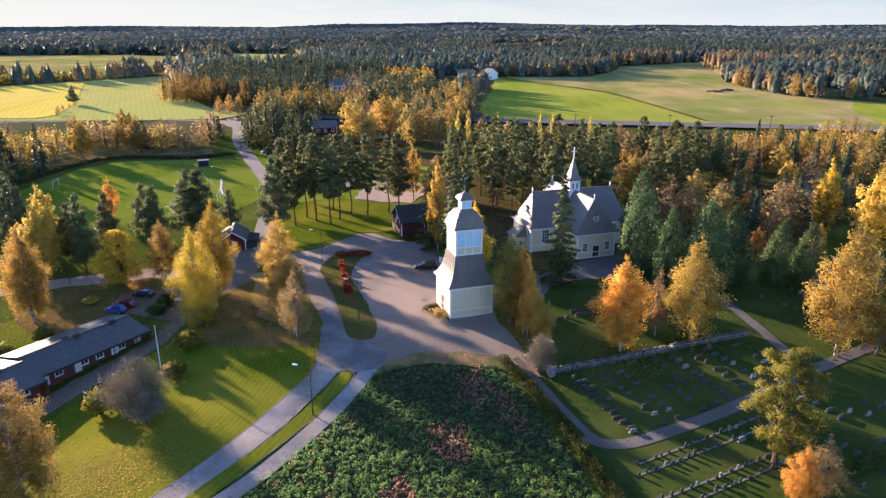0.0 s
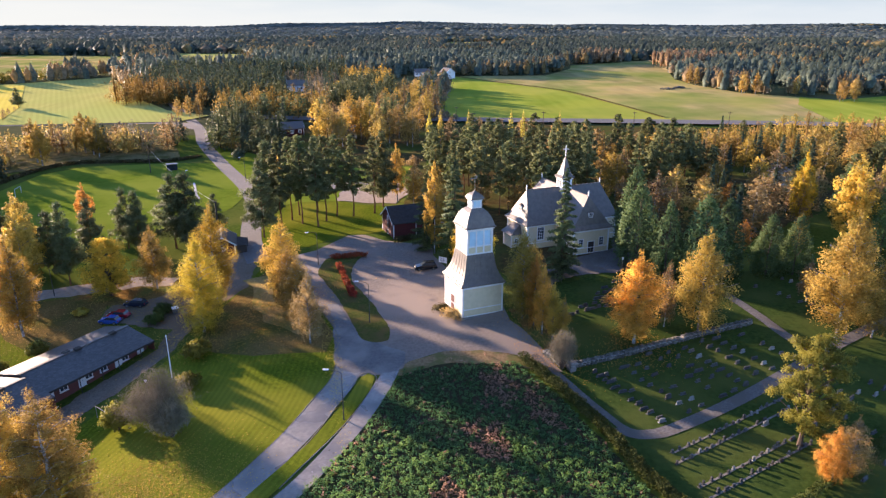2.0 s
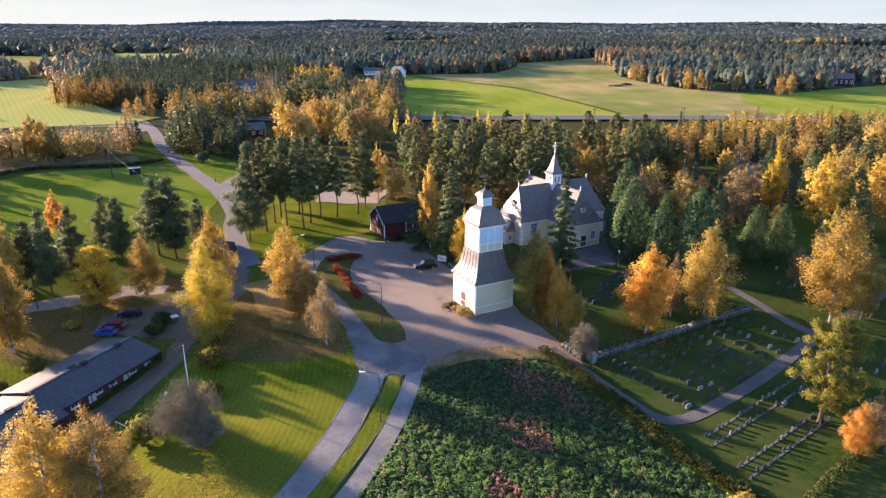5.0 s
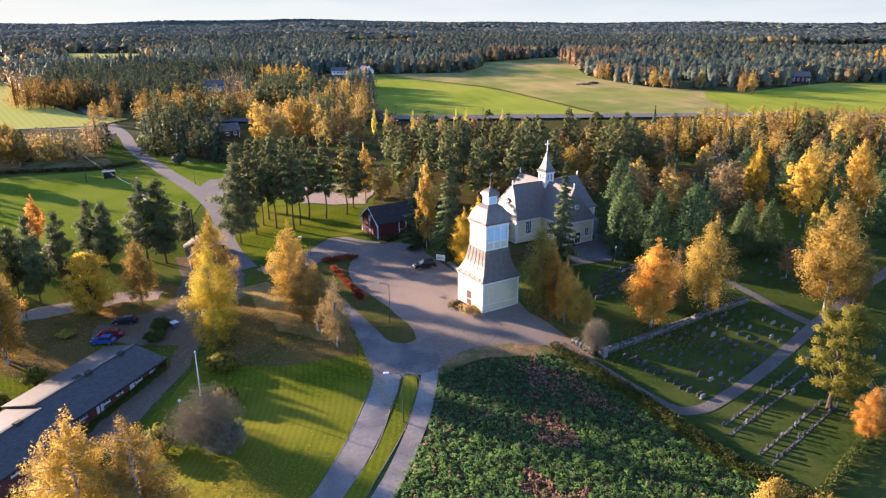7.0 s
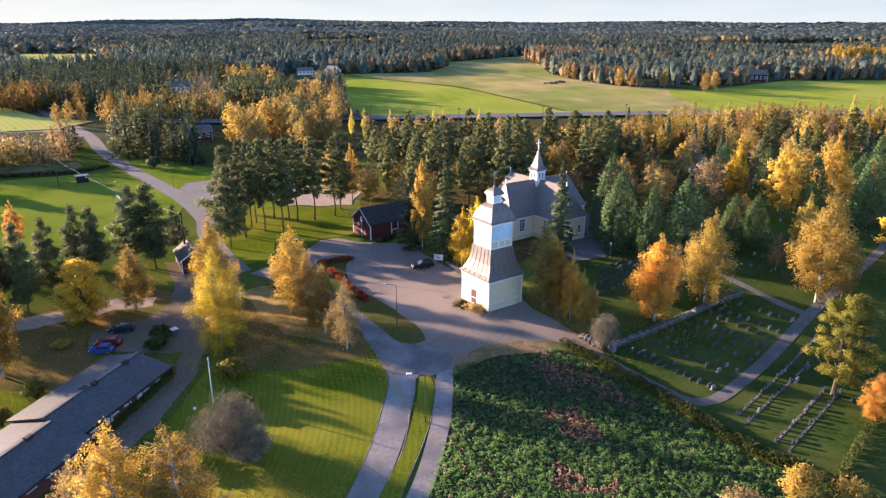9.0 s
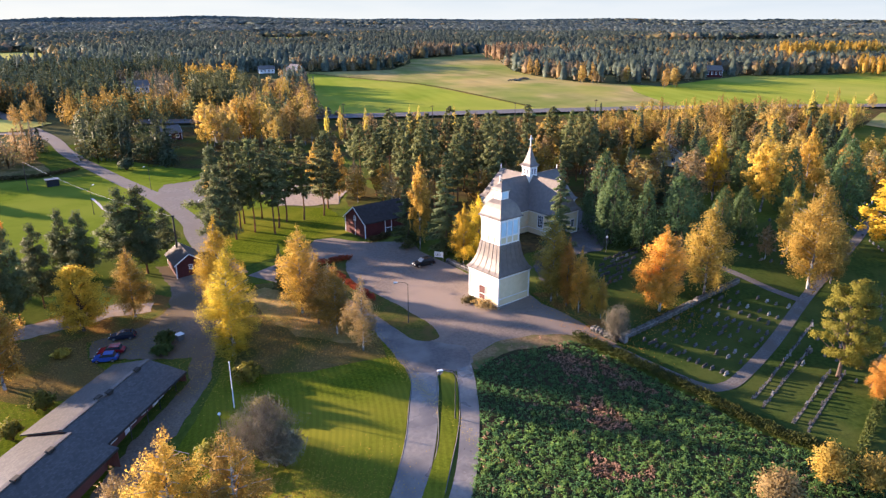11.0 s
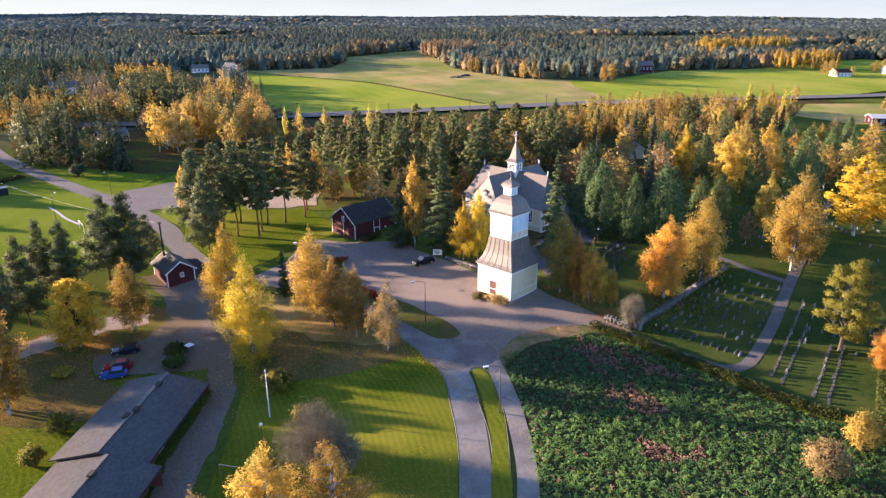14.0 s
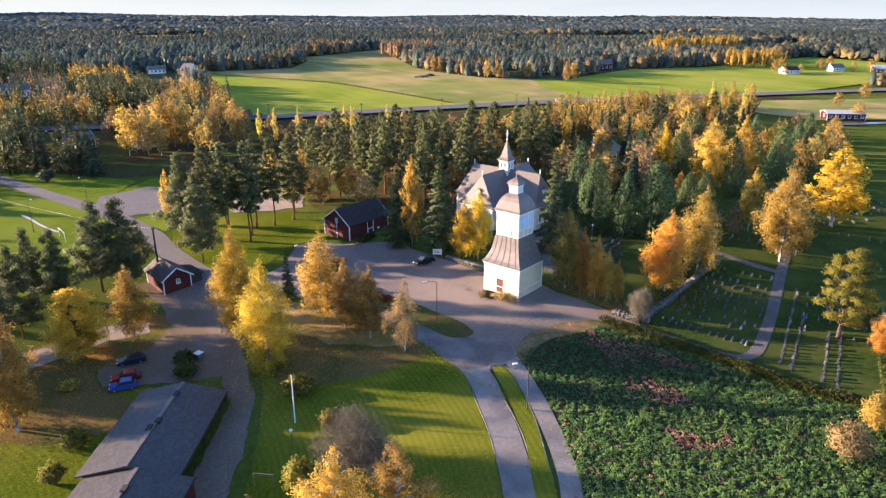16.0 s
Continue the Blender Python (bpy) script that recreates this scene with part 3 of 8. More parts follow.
drape("weed_border", [(-10.4, 89.0), (-9.0, 92.0), (-3.8, 94.7), (3.0, 94.5), (8.4, 92.6), (10.6, 91.4), (12.6, 88.0), (11.4, 87.6), (7.2, 90.2), (2.8, 90.9), (-3.2, 91.5), (-7.6, 89.8), (-9.6, 88.6)], BORDER, 0.09, 3, "dry brown grass and leaves along the edge of the square", "dry grass", 0.45)
drape("weed_soil", WEEDS, WEEDSOIL, 0.04, 3, "dark earth under the weeds", "soil", 0.3)
strip("road", [(-96, -30), (-74, 4), (-52, 34), (-40, 50), (-30.8, 62), (-24.2, 73.9), (-20.2, 83.1), (-18.0, 89.3), (-17.6, 96), (-18.4, 103)], 3.9, ROAD, 0.11, "worn grey asphalt road curving up to the square", "road")
strip("bike_path", [(-86, -34), (-62, 4), (-40, 38), (-32, 52), (-22.4, 64.5), (-16.2, 76.4), (-13.0, 84.6), (-11.7, 88.6), (-10.8, 92.2)], 2.5, ROAD, 0.115, "narrow asphalt foot and bicycle path", "path")
drape("verge", [(-17.6, 82.9), (-15.6, 88.9), (-14.6, 89.9), (-13.6, 88.9), (-14.1, 85.7), (-17.7, 76.8), (-24.2, 65.1), (-36, 46), (-40, 44), (-34, 54), (-26.5, 66.0), (-21.8, 73.3)], LAWN, 0.14, 3, "grass verge between road and path", "verge")
drape("junction", [(-20.9, 108.0), (-20.4, 98.5), (-19.8, 93.7), (-18.9, 91.2), (-16.4, 90.0), (-14.7, 90.7), (-13.0, 89.6), (-10.4, 90.2), (-9.2, 92.6), (-8.8, 95.6), (-12.6, 98.6), (-15.4, 100.0), (-17.0, 103.4), (-20.6, 115.0), (-23.0, 115.4)], DARKASPHALT, 0.125, 3, "darker patched asphalt where road and square meet", "road", 0.25)
strip("back_road", [(-40, 142), (-44, 155), (-47.0, 172), (-48.0, 184), (-55.5, 209), (-70, 242), (-87, 283), (-98, 318), (-124, 378), (-150, 440)], 5.0, BACKROAD, 0.12, "asphalt road leading past the pitch to the fields", "road")
strip("side_road", [(-98, 316), (-110, 330), (-140, 334), (-220, 330)], 6.0, BACKROAD, 0.14, "asphalt side road at the fields", "road")
drape("pine_yard", [(-57, 213), (-54.5, 225.5), (-41, 230), (-29, 222), (-25, 206), (-34, 200.5), (-43.6, 201), (-51.5, 202)], BACKROAD, 0.1, 5, "asphalt yard beside the sand lot", "yard", 0.3)
drape("yard_lawn", [(-44.5, 184), (-49.5, 198), (-43, 199.5), (-34, 199), (-25.5, 203), (-26, 190), (-36, 190)], PITCH, 0.085, 5, "green grass between road and yard", "lawn", 0.3)
strip("highway", [(-80, 345), (-20, 330), (22, 318), (120, 305), (200, 292), (330, 262), (640, 190)], 11, HIGHWAY, 0.9, "asphalt highway between wood and fields", "road", cross=2)
strip("hedge_path", [(11.2, 92.4), (14.0, 86.0), (16.4, 79.6), (18.8, 73.6)], 1.1, CEMPATH, 0.09, "narrow gravel path behind the clipped hedge", "path")
strip("cemetery_path", [(18.4, 73.4), (19.6, 72.0), (21.6, 71.5), (25.5, 72.4), (37.6, 78.2), (55, 87.6), (73, 97), (89, 105), (120, 122)], 2.0, CEMPATH, 0.1, "gravel path through the graveyard", "path")
strip("cemetery_side_path", [(55, 87.6), (53, 93.5), (52, 101), (50, 112), (46, 124)], 1.9, CEMPATH, 0.12, "gravel side path through the graveyard", "path")
drape("church_yard", [(13, 108), (16, 118), (20, 124.5), (27.5, 130.5), (38, 136.5), (43, 151), (47.5, 152), (47.2, 142.4), (43.5, 132.5), (39.2, 125.4), (34.1, 121.6), (25.0, 120.6), (20.5, 117), (16.5, 107.5)], CEMPATH, 0.14, 3, "grey gravel yard round the church", "yard", 0.3)
drape("green_field", GREENF, FIELD, 0.35, 20, "bright green winter crop field", "field")
drape("tan_field", TANF, TAN, 0.4, 20, "tan harvested field", "field")
strip("field_ditch", [(43, 530), (72, 484), (102, 433), (114, 372), (124, 318)], 1.6, SOIL, 0.75, "dark grassy ditch between two fields", "ditch", cross=2)
drape("far_green_field", GREENR, FIELD, 0.45, 20, "green field before the far wood", "field")
drape("stubble_field", LEFTF, STUBBLE, 0.4, 20, "pale green stubble field with stripes", "field")
drape("yellow_field", [(-267, 508), (-212, 389), (-199, 346), (-205, 336), (-330, 334), (-470, 432), (-420, 512), (-320, 478), (-280, 512)], YELLOWF, 0.6, 20, "golden yellow stubble field", "field")
drape("roadside_field", [(248, 225), (250, 196), (281, 177), (420, 150), (420, 205), (372, 219), (292, 250)], TAN, 0.3, 14, "tan meadow beside the highway", "field")
strip("farm_road", [(244, 182), (262, 176), (285, 168), (330, 152), (420, 120)], 5.0, ROAD, 0.4, "asphalt side road past the long shed", "road")
drape("distant_field", FARF1, TAN, 0.4, 40, "pale yellow distant field", "field")
drape("distant_field", FARF2, STUBBLE, 0.5, 40, "pale yellow distant clearing", "field")
drape("distant_field", FARF3, STUBBLE, 0.5, 40, "pale green distant clearing", "field")
drape("distant_field", FARF6, STUBBLE, 0.5, 40, "pale green distant clearing", "field")
drape("distant_field", FARF4, FIELD, 0.5, 40, "green distant field", "field")


# ---- sky behind the horizon ----
SKYB, knt, kb = material("pale_sky", 1.0, spec=0.0)
kx = knt.nodes.new("ShaderNodeSeparateXYZ")
knt.links.new(knt.nodes.new("ShaderNodeNewGeometry").outputs["Position"], kx.inputs[0])
kz, kside = node(knt, "ShaderNodeMapRange"), node(knt, "ShaderNodeMapRange")
kz.inputs["From Min"].default_value, kz.inputs["From Max"].default_value = 50.0, 330.0
kside.inputs["From Min"].default_value, kside.inputs["From Max"].default_value = -2900.0, 3900.0
knt.links.new(kx.outputs[2], kz.inputs["Value"])
knt.links.new(kx.outputs[0], kside.inputs["Value"])
low_sky = ramp(knt, kside.outputs[0], [(0.0, (0.222, 0.244, 0.223)), (0.45, (0.205, 0.236, 0.226)), (1.0, (0.178, 0.216, 0.222))])
high_sky = ramp(knt, kside.outputs[0], [(0.0, (0.210, 0.237, 0.224)), (0.45, (0.142, 0.190, 0.206)), (1.0, (0.114, 0.165, 0.193))])
cloud = ramp(knt, noise_at(knt, 0.004, 4, (0.5, 0.5, 3.0)), [(0.40, (0, 0, 0)), (0.62, (1, 1, 1))])
ke = node(knt, "ShaderNodeEmission", Strength=0.88)
knt.links.new(blend(knt, 0.5, blend(knt, kz.outputs[0], low_sky, high_sky), blend(knt, cloud, blend(knt, kz.outputs[0], low_sky, high_sky), low_sky)), ke.inputs["Color"])
knt.links.new(ke.outputs[0], knt.nodes["Material Output"].inputs[0])
sky_a = np.radians(np.linspace(-80, 80, 65))
sky_v = np.concatenate([np.column_stack([4830 * np.sin(sky_a) - 30, 4830 * np.cos(sky_a), np.full(65, q)]) for q in (-40.0, 460.0)])
sky_f = np.array([(i, i + 1, i + 66, i + 65) for i in range(64)])
tagged(new("backdrop", mesh_of("backdrop", sky_v, sky_f, SKYB)), "pale hazy autumn sky above the horizon", "sky", kind="structure")


# ---- trees ----
def leaves(rng, centres, size, flat=0.0, long=1.0):
    """Leaf sprays at the centres: small pointed blades turned every way."""
    n = len(centres)
    d = rng.normal(size=(n, 3))
    d[:, 2] *= 1 - flat
    d /= np.linalg.norm(d, axis=1)[:, None]
    e = rng.normal(size=(n, 3))
    e[:, 2] *= 1 - flat
    e -= d * (e * d).sum(1)[:, None]
    e /= np.linalg.norm(e, axis=1)[:, None]
    s = (size * rng.uniform(0.6, 1.35, n))[:, None]
    tail = centres - d * s * long * 0.7
    v = np.stack([centres + d * s * long * 1.1, tail + e * s * 0.72, tail - e * s * 0.72], 1).reshape(-1, 3)
    return v, np.arange(n * 3).reshape(n, 3)


def clump(rng, c, q, size, shell=0.4):
    """q points of an uneven ball of leaves round c, thicker towards its skin."""
    d = rng.normal(size=(q, 3))
    d /= np.linalg.norm(d, axis=1)[:, None]
    return c + d * rng.uniform(0, 1, (q, 1)) ** shell * np.asarray(size) * rng.uniform(0.65, 1.35, (q, 1))


def gather(rng, clumps, n):
    """Leaf points for a list of (middle, size) clumps, shared out by their size, and each point's clump."""
    share = np.array([np.prod(sz) ** (2 / 3) for _, sz in clumps])
    count = np.maximum(2, (share / share.sum() * n).astype(int))
    pts = np.concatenate([clump(rng, c, q, sz) for (c, sz), q in zip(clumps, count)])
    return pts, np.repeat(np.array([c for c, _ in clumps]), count, axis=0)


def birch_crown(rng, h, r, n, low=0.12, droop=0.5, top=1.0, soft=1.0):
    """An airy crown of rising limbs with hanging clumps: leaf points, limbs and the clump of each point."""
    clumps, limbs = [], []
    k = 44
    for i in range(k):
        u = (i + rng.uniform(0, 1)) / k
        rad = r * min(1.0, 0.55 + 1.6 * u) * (1 - u ** (1.5 * top)) ** 0.8 * rng.uniform(0.62, 1.14) + 0.2
        a = i * 2.4 + rng.uniform(-0.5, 0.5)
        base = np.array([0, 0, h * (low + (0.9 - low) * u)])
        tip = base + np.array([math.cos(a) * rad, math.sin(a) * rad, rad * 0.6])
        limbs.append((base, tip))
        m = max(2, int(1.5 + rad * 1.3))
        for j in range(m):
            t = 0.3 + 0.7 * (j + rng.uniform(0.3, 1.0)) / m
            c = base + (tip - base) * t + rng.normal(size=3) * 0.07 * r
            c[2] -= droop * rad * 0.4 * t * t
            b = soft * r * rng.uniform(0.11, 0.22) * (0.55 + 0.55 * rad / r)
            clumps.append((c, (b, b, b * rng.uniform(1.0, 1.7))))
            if rng.uniform() < 0.5 * droop:
                clumps.append((c - [0, 0, b * 1.7], (b * 0.5, b * 0.5, b * 1.2)))
    for t in (0.9, 0.94, 0.975):
        clumps.append((np.array([rng.normal() * 0.12, rng.normal() * 0.12, h * t]), (0.10 * r, 0.10 * r, 0.2 * r)))
    pts, mids = gather(rng, clumps, n)
    return pts, limbs, mids


def oak_crown(rng, h, r, n, low=0.18, k=46):
    clumps, limbs = [], []
    for i in range(k):
        u = (i + rng.uniform(0, 1)) / k
        a = i * 2.4 + rng.uniform(-0.6, 0.6)
        rad = r * math.sqrt(max(0.04, 1 - (2 * u - 0.8) ** 2 / 1.5)) * rng.uniform(0.35, 1.0)
        c = np.array([math.cos(a) * rad, math.sin(a) * rad, h * (low + (0.95 - low) * u)])
        limbs.append((np.array([0, 0, max(h * 0.15, c[2] - rad * 0.9)]), c))
        b = r * rng.uniform(0.17, 0.30)
        clumps.append((c, (b, b, b * 0.55)))
    pts, mids = gather(rng, clumps, n)
    return pts, limbs, mids


def pine_crown(rng, h, r, n, low=0.45, power=0.55, fat=1.0, foot=0.5):
    """Flat needle clumps on short rising limbs, with gaps, under a rounded top."""
    clumps, limbs = [], []
    k = 44
    for i in range(k):
        u = (i + rng.uniform(0, 1)) / k
        z = h * (low + (0.96 - low) * u)
        rad = r * (1.0 - u) ** power * min(1, foot + 1.6 * u) * rng.uniform(0.5, 1.15) + 0.3
        a = i * 2.4 + rng.uniform(-0.6, 0.6)
        base, tip = np.array([0, 0, z]), np.array([math.cos(a) * rad, math.sin(a) * rad, z + rad * 0.22])
        limbs.append((base, tip))
        for j in range(1 if rad < 1.2 else 2 if rad < 2.6 else 3):
            t = 1.0 - 0.33 * j
            b = r * rng.uniform(0.15, 0.27) * (1.1 - 0.4 * u) * fat
            clumps.append((base + (tip - base) * t + rng.normal(size=3) * 0.3, (b, b, b * 0.62)))
    clumps.append((np.array([0, 0, h * 0.97]), (0.22 * r, 0.22 * r, 0.16 * r)))
    pts, mids = gather(rng, clumps, n)
    return pts, limbs, mids - [0, 0, 0.12 * r]


def spruce_crown(rng, h, r, n, low=0.06, power=0.9):
    pts, limbs, mids = [], [], []
    k = 76
    for i in range(k):
        u = (i + rng.uniform(0, 1)) / k
        z = h * (low + (1 - low) * u)
        rad = r * (1 - u) ** power * rng.uniform(0.66, 1.15) + 0.12
        a = i * 2.4 + rng.uniform(-0.4, 0.4)
        base = np.array([0, 0, z])
        tip = np.array([math.cos(a) * rad, math.sin(a) * rad, z - rad * 0.3])
        if i % 3 == 0:
            limbs.append((base, tip))
        q = max(3, int(n / k * (0.3 + 1.4 * (1 - u))))
        t = rng.uniform(0.1, 1, q)[:, None] ** 0.7
        p = base + (tip - base) * t + np.clip(rng.normal(size=(q, 3)), -1.7, 1.7) * np.array([0.11, 0.11, 0.05]) * (r * (1 - u) + 0.5)
        pts.append(p)
        mids.append(base + (tip - base) * np.maximum(0, t - 0.35) - [0, 0, 0.25 + 0.1 * rad])
    return np.concatenate(pts), limbs, np.concatenate(mids)


def cypress_crown(rng, h, r, n, low=0.05):
    """A dense flame-shaped crown of upright tufts."""
    clumps, limbs = [], []
    k = 110
    for i in range(k):
        u = (i + rng.uniform(0, 1)) / k
        a = i * 2.4 + rng.uniform(-0.3, 0.3)
        rad = r * min(1.0, 0.72 + 1.3 * u) * (1 - u ** 1.7) ** 0.75 * rng.uniform(0.66, 0.98) + 0.08
        z = h * (low + (0.95 - low) * u)
        if i % 6 == 0:
            limbs.append((np.array([0, 0, max(0.5, z - rad)]), np.array([math.cos(a) * rad * 0.8, math.sin(a) * rad * 0.8, z])))
        b = r * rng.uniform(0.17, 0.27) * (1 - 0.45 * u)
        clumps.append((np.array([math.cos(a) * rad, math.sin(a) * rad, z]), (b, b, b * 1.9)))
    pts, mids = gather(rng, clumps, n)
    return pts, limbs, mids * [0.9, 0.9, 1.0] - [0, 0, 0.1 * r]


def tree_trunk(rng, h, radius, limbs, mat, bend=0.02, lean=0.0):
    p = [np.array([0, 0, -0.3])]
    for i in range(1, 8):
        p.append(np.array([rng.normal() * bend * h * 0.3, rng.normal() * bend * h * 0.3, h * 0.96 * i / 7]))
    v, f = tube(p, [radius * (1.25 if i == 0 else 1.0 - 0.92 * i / 7) for i in range(8)], 7)
    v, f = [tuple(q) for q in v], list(f)
    for b, t in limbs:
        o = len(v)
        mid = (b + t) / 2 + np.array([0, 0, 0.06 * np.linalg.norm(t - b)])
        w = 0.16 * radius + 0.015
        lv, lf = tube([b, mid, t], [w * 1.5, w, w * 0.35], 4)
        v += [tuple(q) for q in lv]
        f += [tuple(j + o for j in q) for q in lf]
    return mesh_of("trunk", v, f, mat)


KINDS = {}


def kind_of(key, build, label, category, group, count):
    KINDS[key] = dict(build=build, label=label, category=category, group=group, made=[], count=count)


TREES = random.Random(5)


def plant(key, x, y, h, wide=1.0, label=""):
    """Plants a tree of that kind with its height in metres; wide scales its breadth."""
    if key.startswith("birch_") and math.hypot(x + 30, y) > 138:
        key = key.replace("birch_", "yard_")
    elif key.startswith("birch_") and y < 66 and x < 0:
        key = key.replace("birch_", "near_")
    k = KINDS[key]
    i = TREES.randrange(k["count"])
    while len(k["made"]) <= i:
        k["made"].append(None)
    z, turn = H(x, y), TREES.uniform(0, 6.28)
    if k["made"][i] is None:
        trunk, crown, bark, leaf, h0 = k["build"](np.random.default_rng(hash_of(key) + i))
        ob = thing(k["category"].replace(" ", "_"), Matrix.Identity(4), k["label"], k["category"], k["group"])
        part("trunk", trunk, bark, ob)
        part("crown", crown, leaf, ob)
        ob["tall"] = h0
        k["made"][i] = ob
        first = True
    else:
        first = False
    ob = k["made"][i]
    s = h / ob["tall"]
    m = Matrix.LocRotScale((x, y, z), Euler((0, 0, turn)), (s * wide, s * wide, s))
    if first:
        ob.matrix_basis = m
        k["first"] = m
    else:
        keep = ob.scale.copy()
        ob.scale = (1, 1, 1)
        new_ob = copy_thing(ob, m)
        ob.scale = keep
        ob = new_ob
    if label:
        ob["label"] = label
    return ob


def hash_of(s):
    return sum((i + 1) * ord(c) for i, c in enumerate(s)) % 9973


def leaf_mesh(name, rng, centres, size, leaf, flat=0.0, long=1.0, zc=0.0, squash=0.5, mids=None):
    """Leaf sprays; their shading follows the crown's form about its middle height zc and that of each clump (mids)."""
    v, f = leaves(rng, centres, size, flat, long)
    q = v.reshape(-1, 3, 3)

    def unit(a):
        return a / (np.linalg.norm(a, axis=1)[:, None] + 1e-6)
    out = unit((centres - np.array([0, 0, zc])) * np.array([1, 1, squash]))
    if mids is not None:
        out = unit(out * 0.65 + unit(centres - mids) * 0.6)
    n = unit(np.cross(q[:, 1] - q[:, 0], q[:, 2] - q[:, 0]))
    back = (n * out).sum(1) < 0
    q[back] = q[back][:, ::-1]
    n[back] *= -1
    n = unit(n * 0.45 + out * 0.8)
    me = mesh_of(name, q.reshape(-1, 3), f, leaf)
    me.polygons.foreach_set("use_smooth", np.ones(len(f), bool))
    me.normals_split_custom_set_from_vertices(np.repeat(n, 3, axis=0).tolist())
    return me


def builder(form, h, r, n, size, leaf, bark, radius, flat=0.0, long=1.0, limbed=1, inner=0.0, **kw):
    def make(rng):
        pts, limbs, mids = form(rng, h, r, n, **kw)
        limbs = limbs[::limbed]
        sizes = np.full(len(pts), size)
        if inner:
            pick = rng.uniform(0, 1, len(pts)) < inner
            pts[pick, :2] *= 0.6
            sizes[pick] *= 1.6
        crown = leaf_mesh("crown", rng, pts, sizes, leaf, flat, long, h * (0.5 if form is birch_crown else 0.42), 0.5, mids)
        return tree_trunk(rng, h, radius, limbs, bark), crown, bark, leaf, h
    return make


SHADES = (("yellow", YELLOW, "bright yellow"), ("gold", GOLD, "golden"), ("orange", ORANGE, "orange"), ("brown", BROWN, "thin half-bare brown"), ("lime", LIME, "yellow-green"), ("goldbrown", GOLDBROWN, "golden-brown"))
for key, leaf, lab in SHADES:
    bare, dense = key == "brown", key == "orange"
    kind_of("birch_" + key, builder(birch_crown, 16, 3.95, 12000 if bare else 22000 if dense else 17000, 0.102, leaf, BIRCHBARK, 0.17, inner=0.05 if bare else 0.12, low=0.07 if dense else 0.10, droop=0.3 if dense else 0.7, soft=1.25), "birch with a %s autumn crown" % lab, "birch tree", "birches", 2)
    kind_of("near_" + key, builder(birch_crown, 16, 3.7, 22000 if bare else 44000, 0.058, leaf, BIRCHBARK, 0.17, inner=0.1, low=0.15, droop=0.7), "birch with a %s autumn crown" % lab, "birch tree", "birches", 1)
    kind_of("yard_" + key, builder(birch_crown, 16, 3.5, 4400 if bare else 8000, 0.17, leaf, BIRCHBARK, 0.17, low=0.14, droop=0.6, limbed=2, top=1.35), "birch with a %s autumn crown" % lab, "birch tree", "birches", 2)
    kind_of("mid_" + key, builder(birch_crown, 16, 3.4, 1700 if bare else 2400, 0.243, GROVEGOLD if key == "gold" else GROVEYELLOW if key == "yellow" else leaf, BIRCHBARK, 0.16, low=0.12, limbed=3, top=1.7), "birch with a %s autumn crown in the grove" % lab, "birch tree", "grove birches", 2)
kind_of("fine_yellow", builder(birch_crown, 16, 3.6, 38000, 0.068, YELLOWGREEN, BIRCHBARK, 0.17, inner=0.1, low=0.05, droop=0.9, soft=1.35), "tall drooping birch with a yellow and yellow-green crown", "birch tree", "birches", 2)
kind_of("oak", builder(oak_crown, 15, 4.2, 24000, 0.10, OLIVE, BARK, 0.30, inner=0.2), "oak with an olive-yellow uneven crown", "oak tree", "oaks", 2)
kind_of("round", builder(oak_crown, 12, 4.4, 20000, 0.118, ROUNDLEAF, BARK, 0.25, inner=0.25, k=90, low=0.12), "round broad tree with dull gold leaves", "deciduous tree", "broad trees", 2)
kind_of("pine", builder(pine_crown, 20, 3.7, 5200, 0.185, PINE, PINEBARK, 0.2, long=1.7, low=0.30, fat=0.95, power=0.85, flat=0.3, limbed=2), "tall pine with a bare reddish trunk and dark crown", "pine tree", "pines", 3)
kind_of("lowpine", builder(pine_crown, 16, 5.3, 13000, 0.135, DARKPINE, PINEBARK, 0.2, long=1.8, low=0.16, fat=1.05, power=1.1, foot=0.8, flat=0.3), "dark green pine branched far down", "pine tree", "pines", 3)
kind_of("spruce", builder(spruce_crown, 18, 3.0, 9000, 0.185, FIR, BARK, 0.2, flat=0.4), "dark green pointed spruce", "spruce tree", "spruces", 3)
kind_of("cypress", builder(cypress_crown, 16, 4.3, 5800, 0.20, CEDAR, BARK, 0.2), "blue-green conical graveyard conifer", "conifer tree", "graveyard conifers", 3)
kind_of("far_pine", builder(pine_crown, 19, 3.4, 1200, 0.44, PINE, PINEBARK, 0.2, low=0.38, flat=0.2, limbed=6), "dark pine in the wood", "pine tree", "woodland pines", 3)
kind_of("far_spruce", builder(spruce_crown, 18, 3.0, 1200, 0.44, SPRUCE, BARK, 0.2, flat=0.2, limbed=6), "dark spruce in the wood", "spruce tree", "woodland spruces", 3)

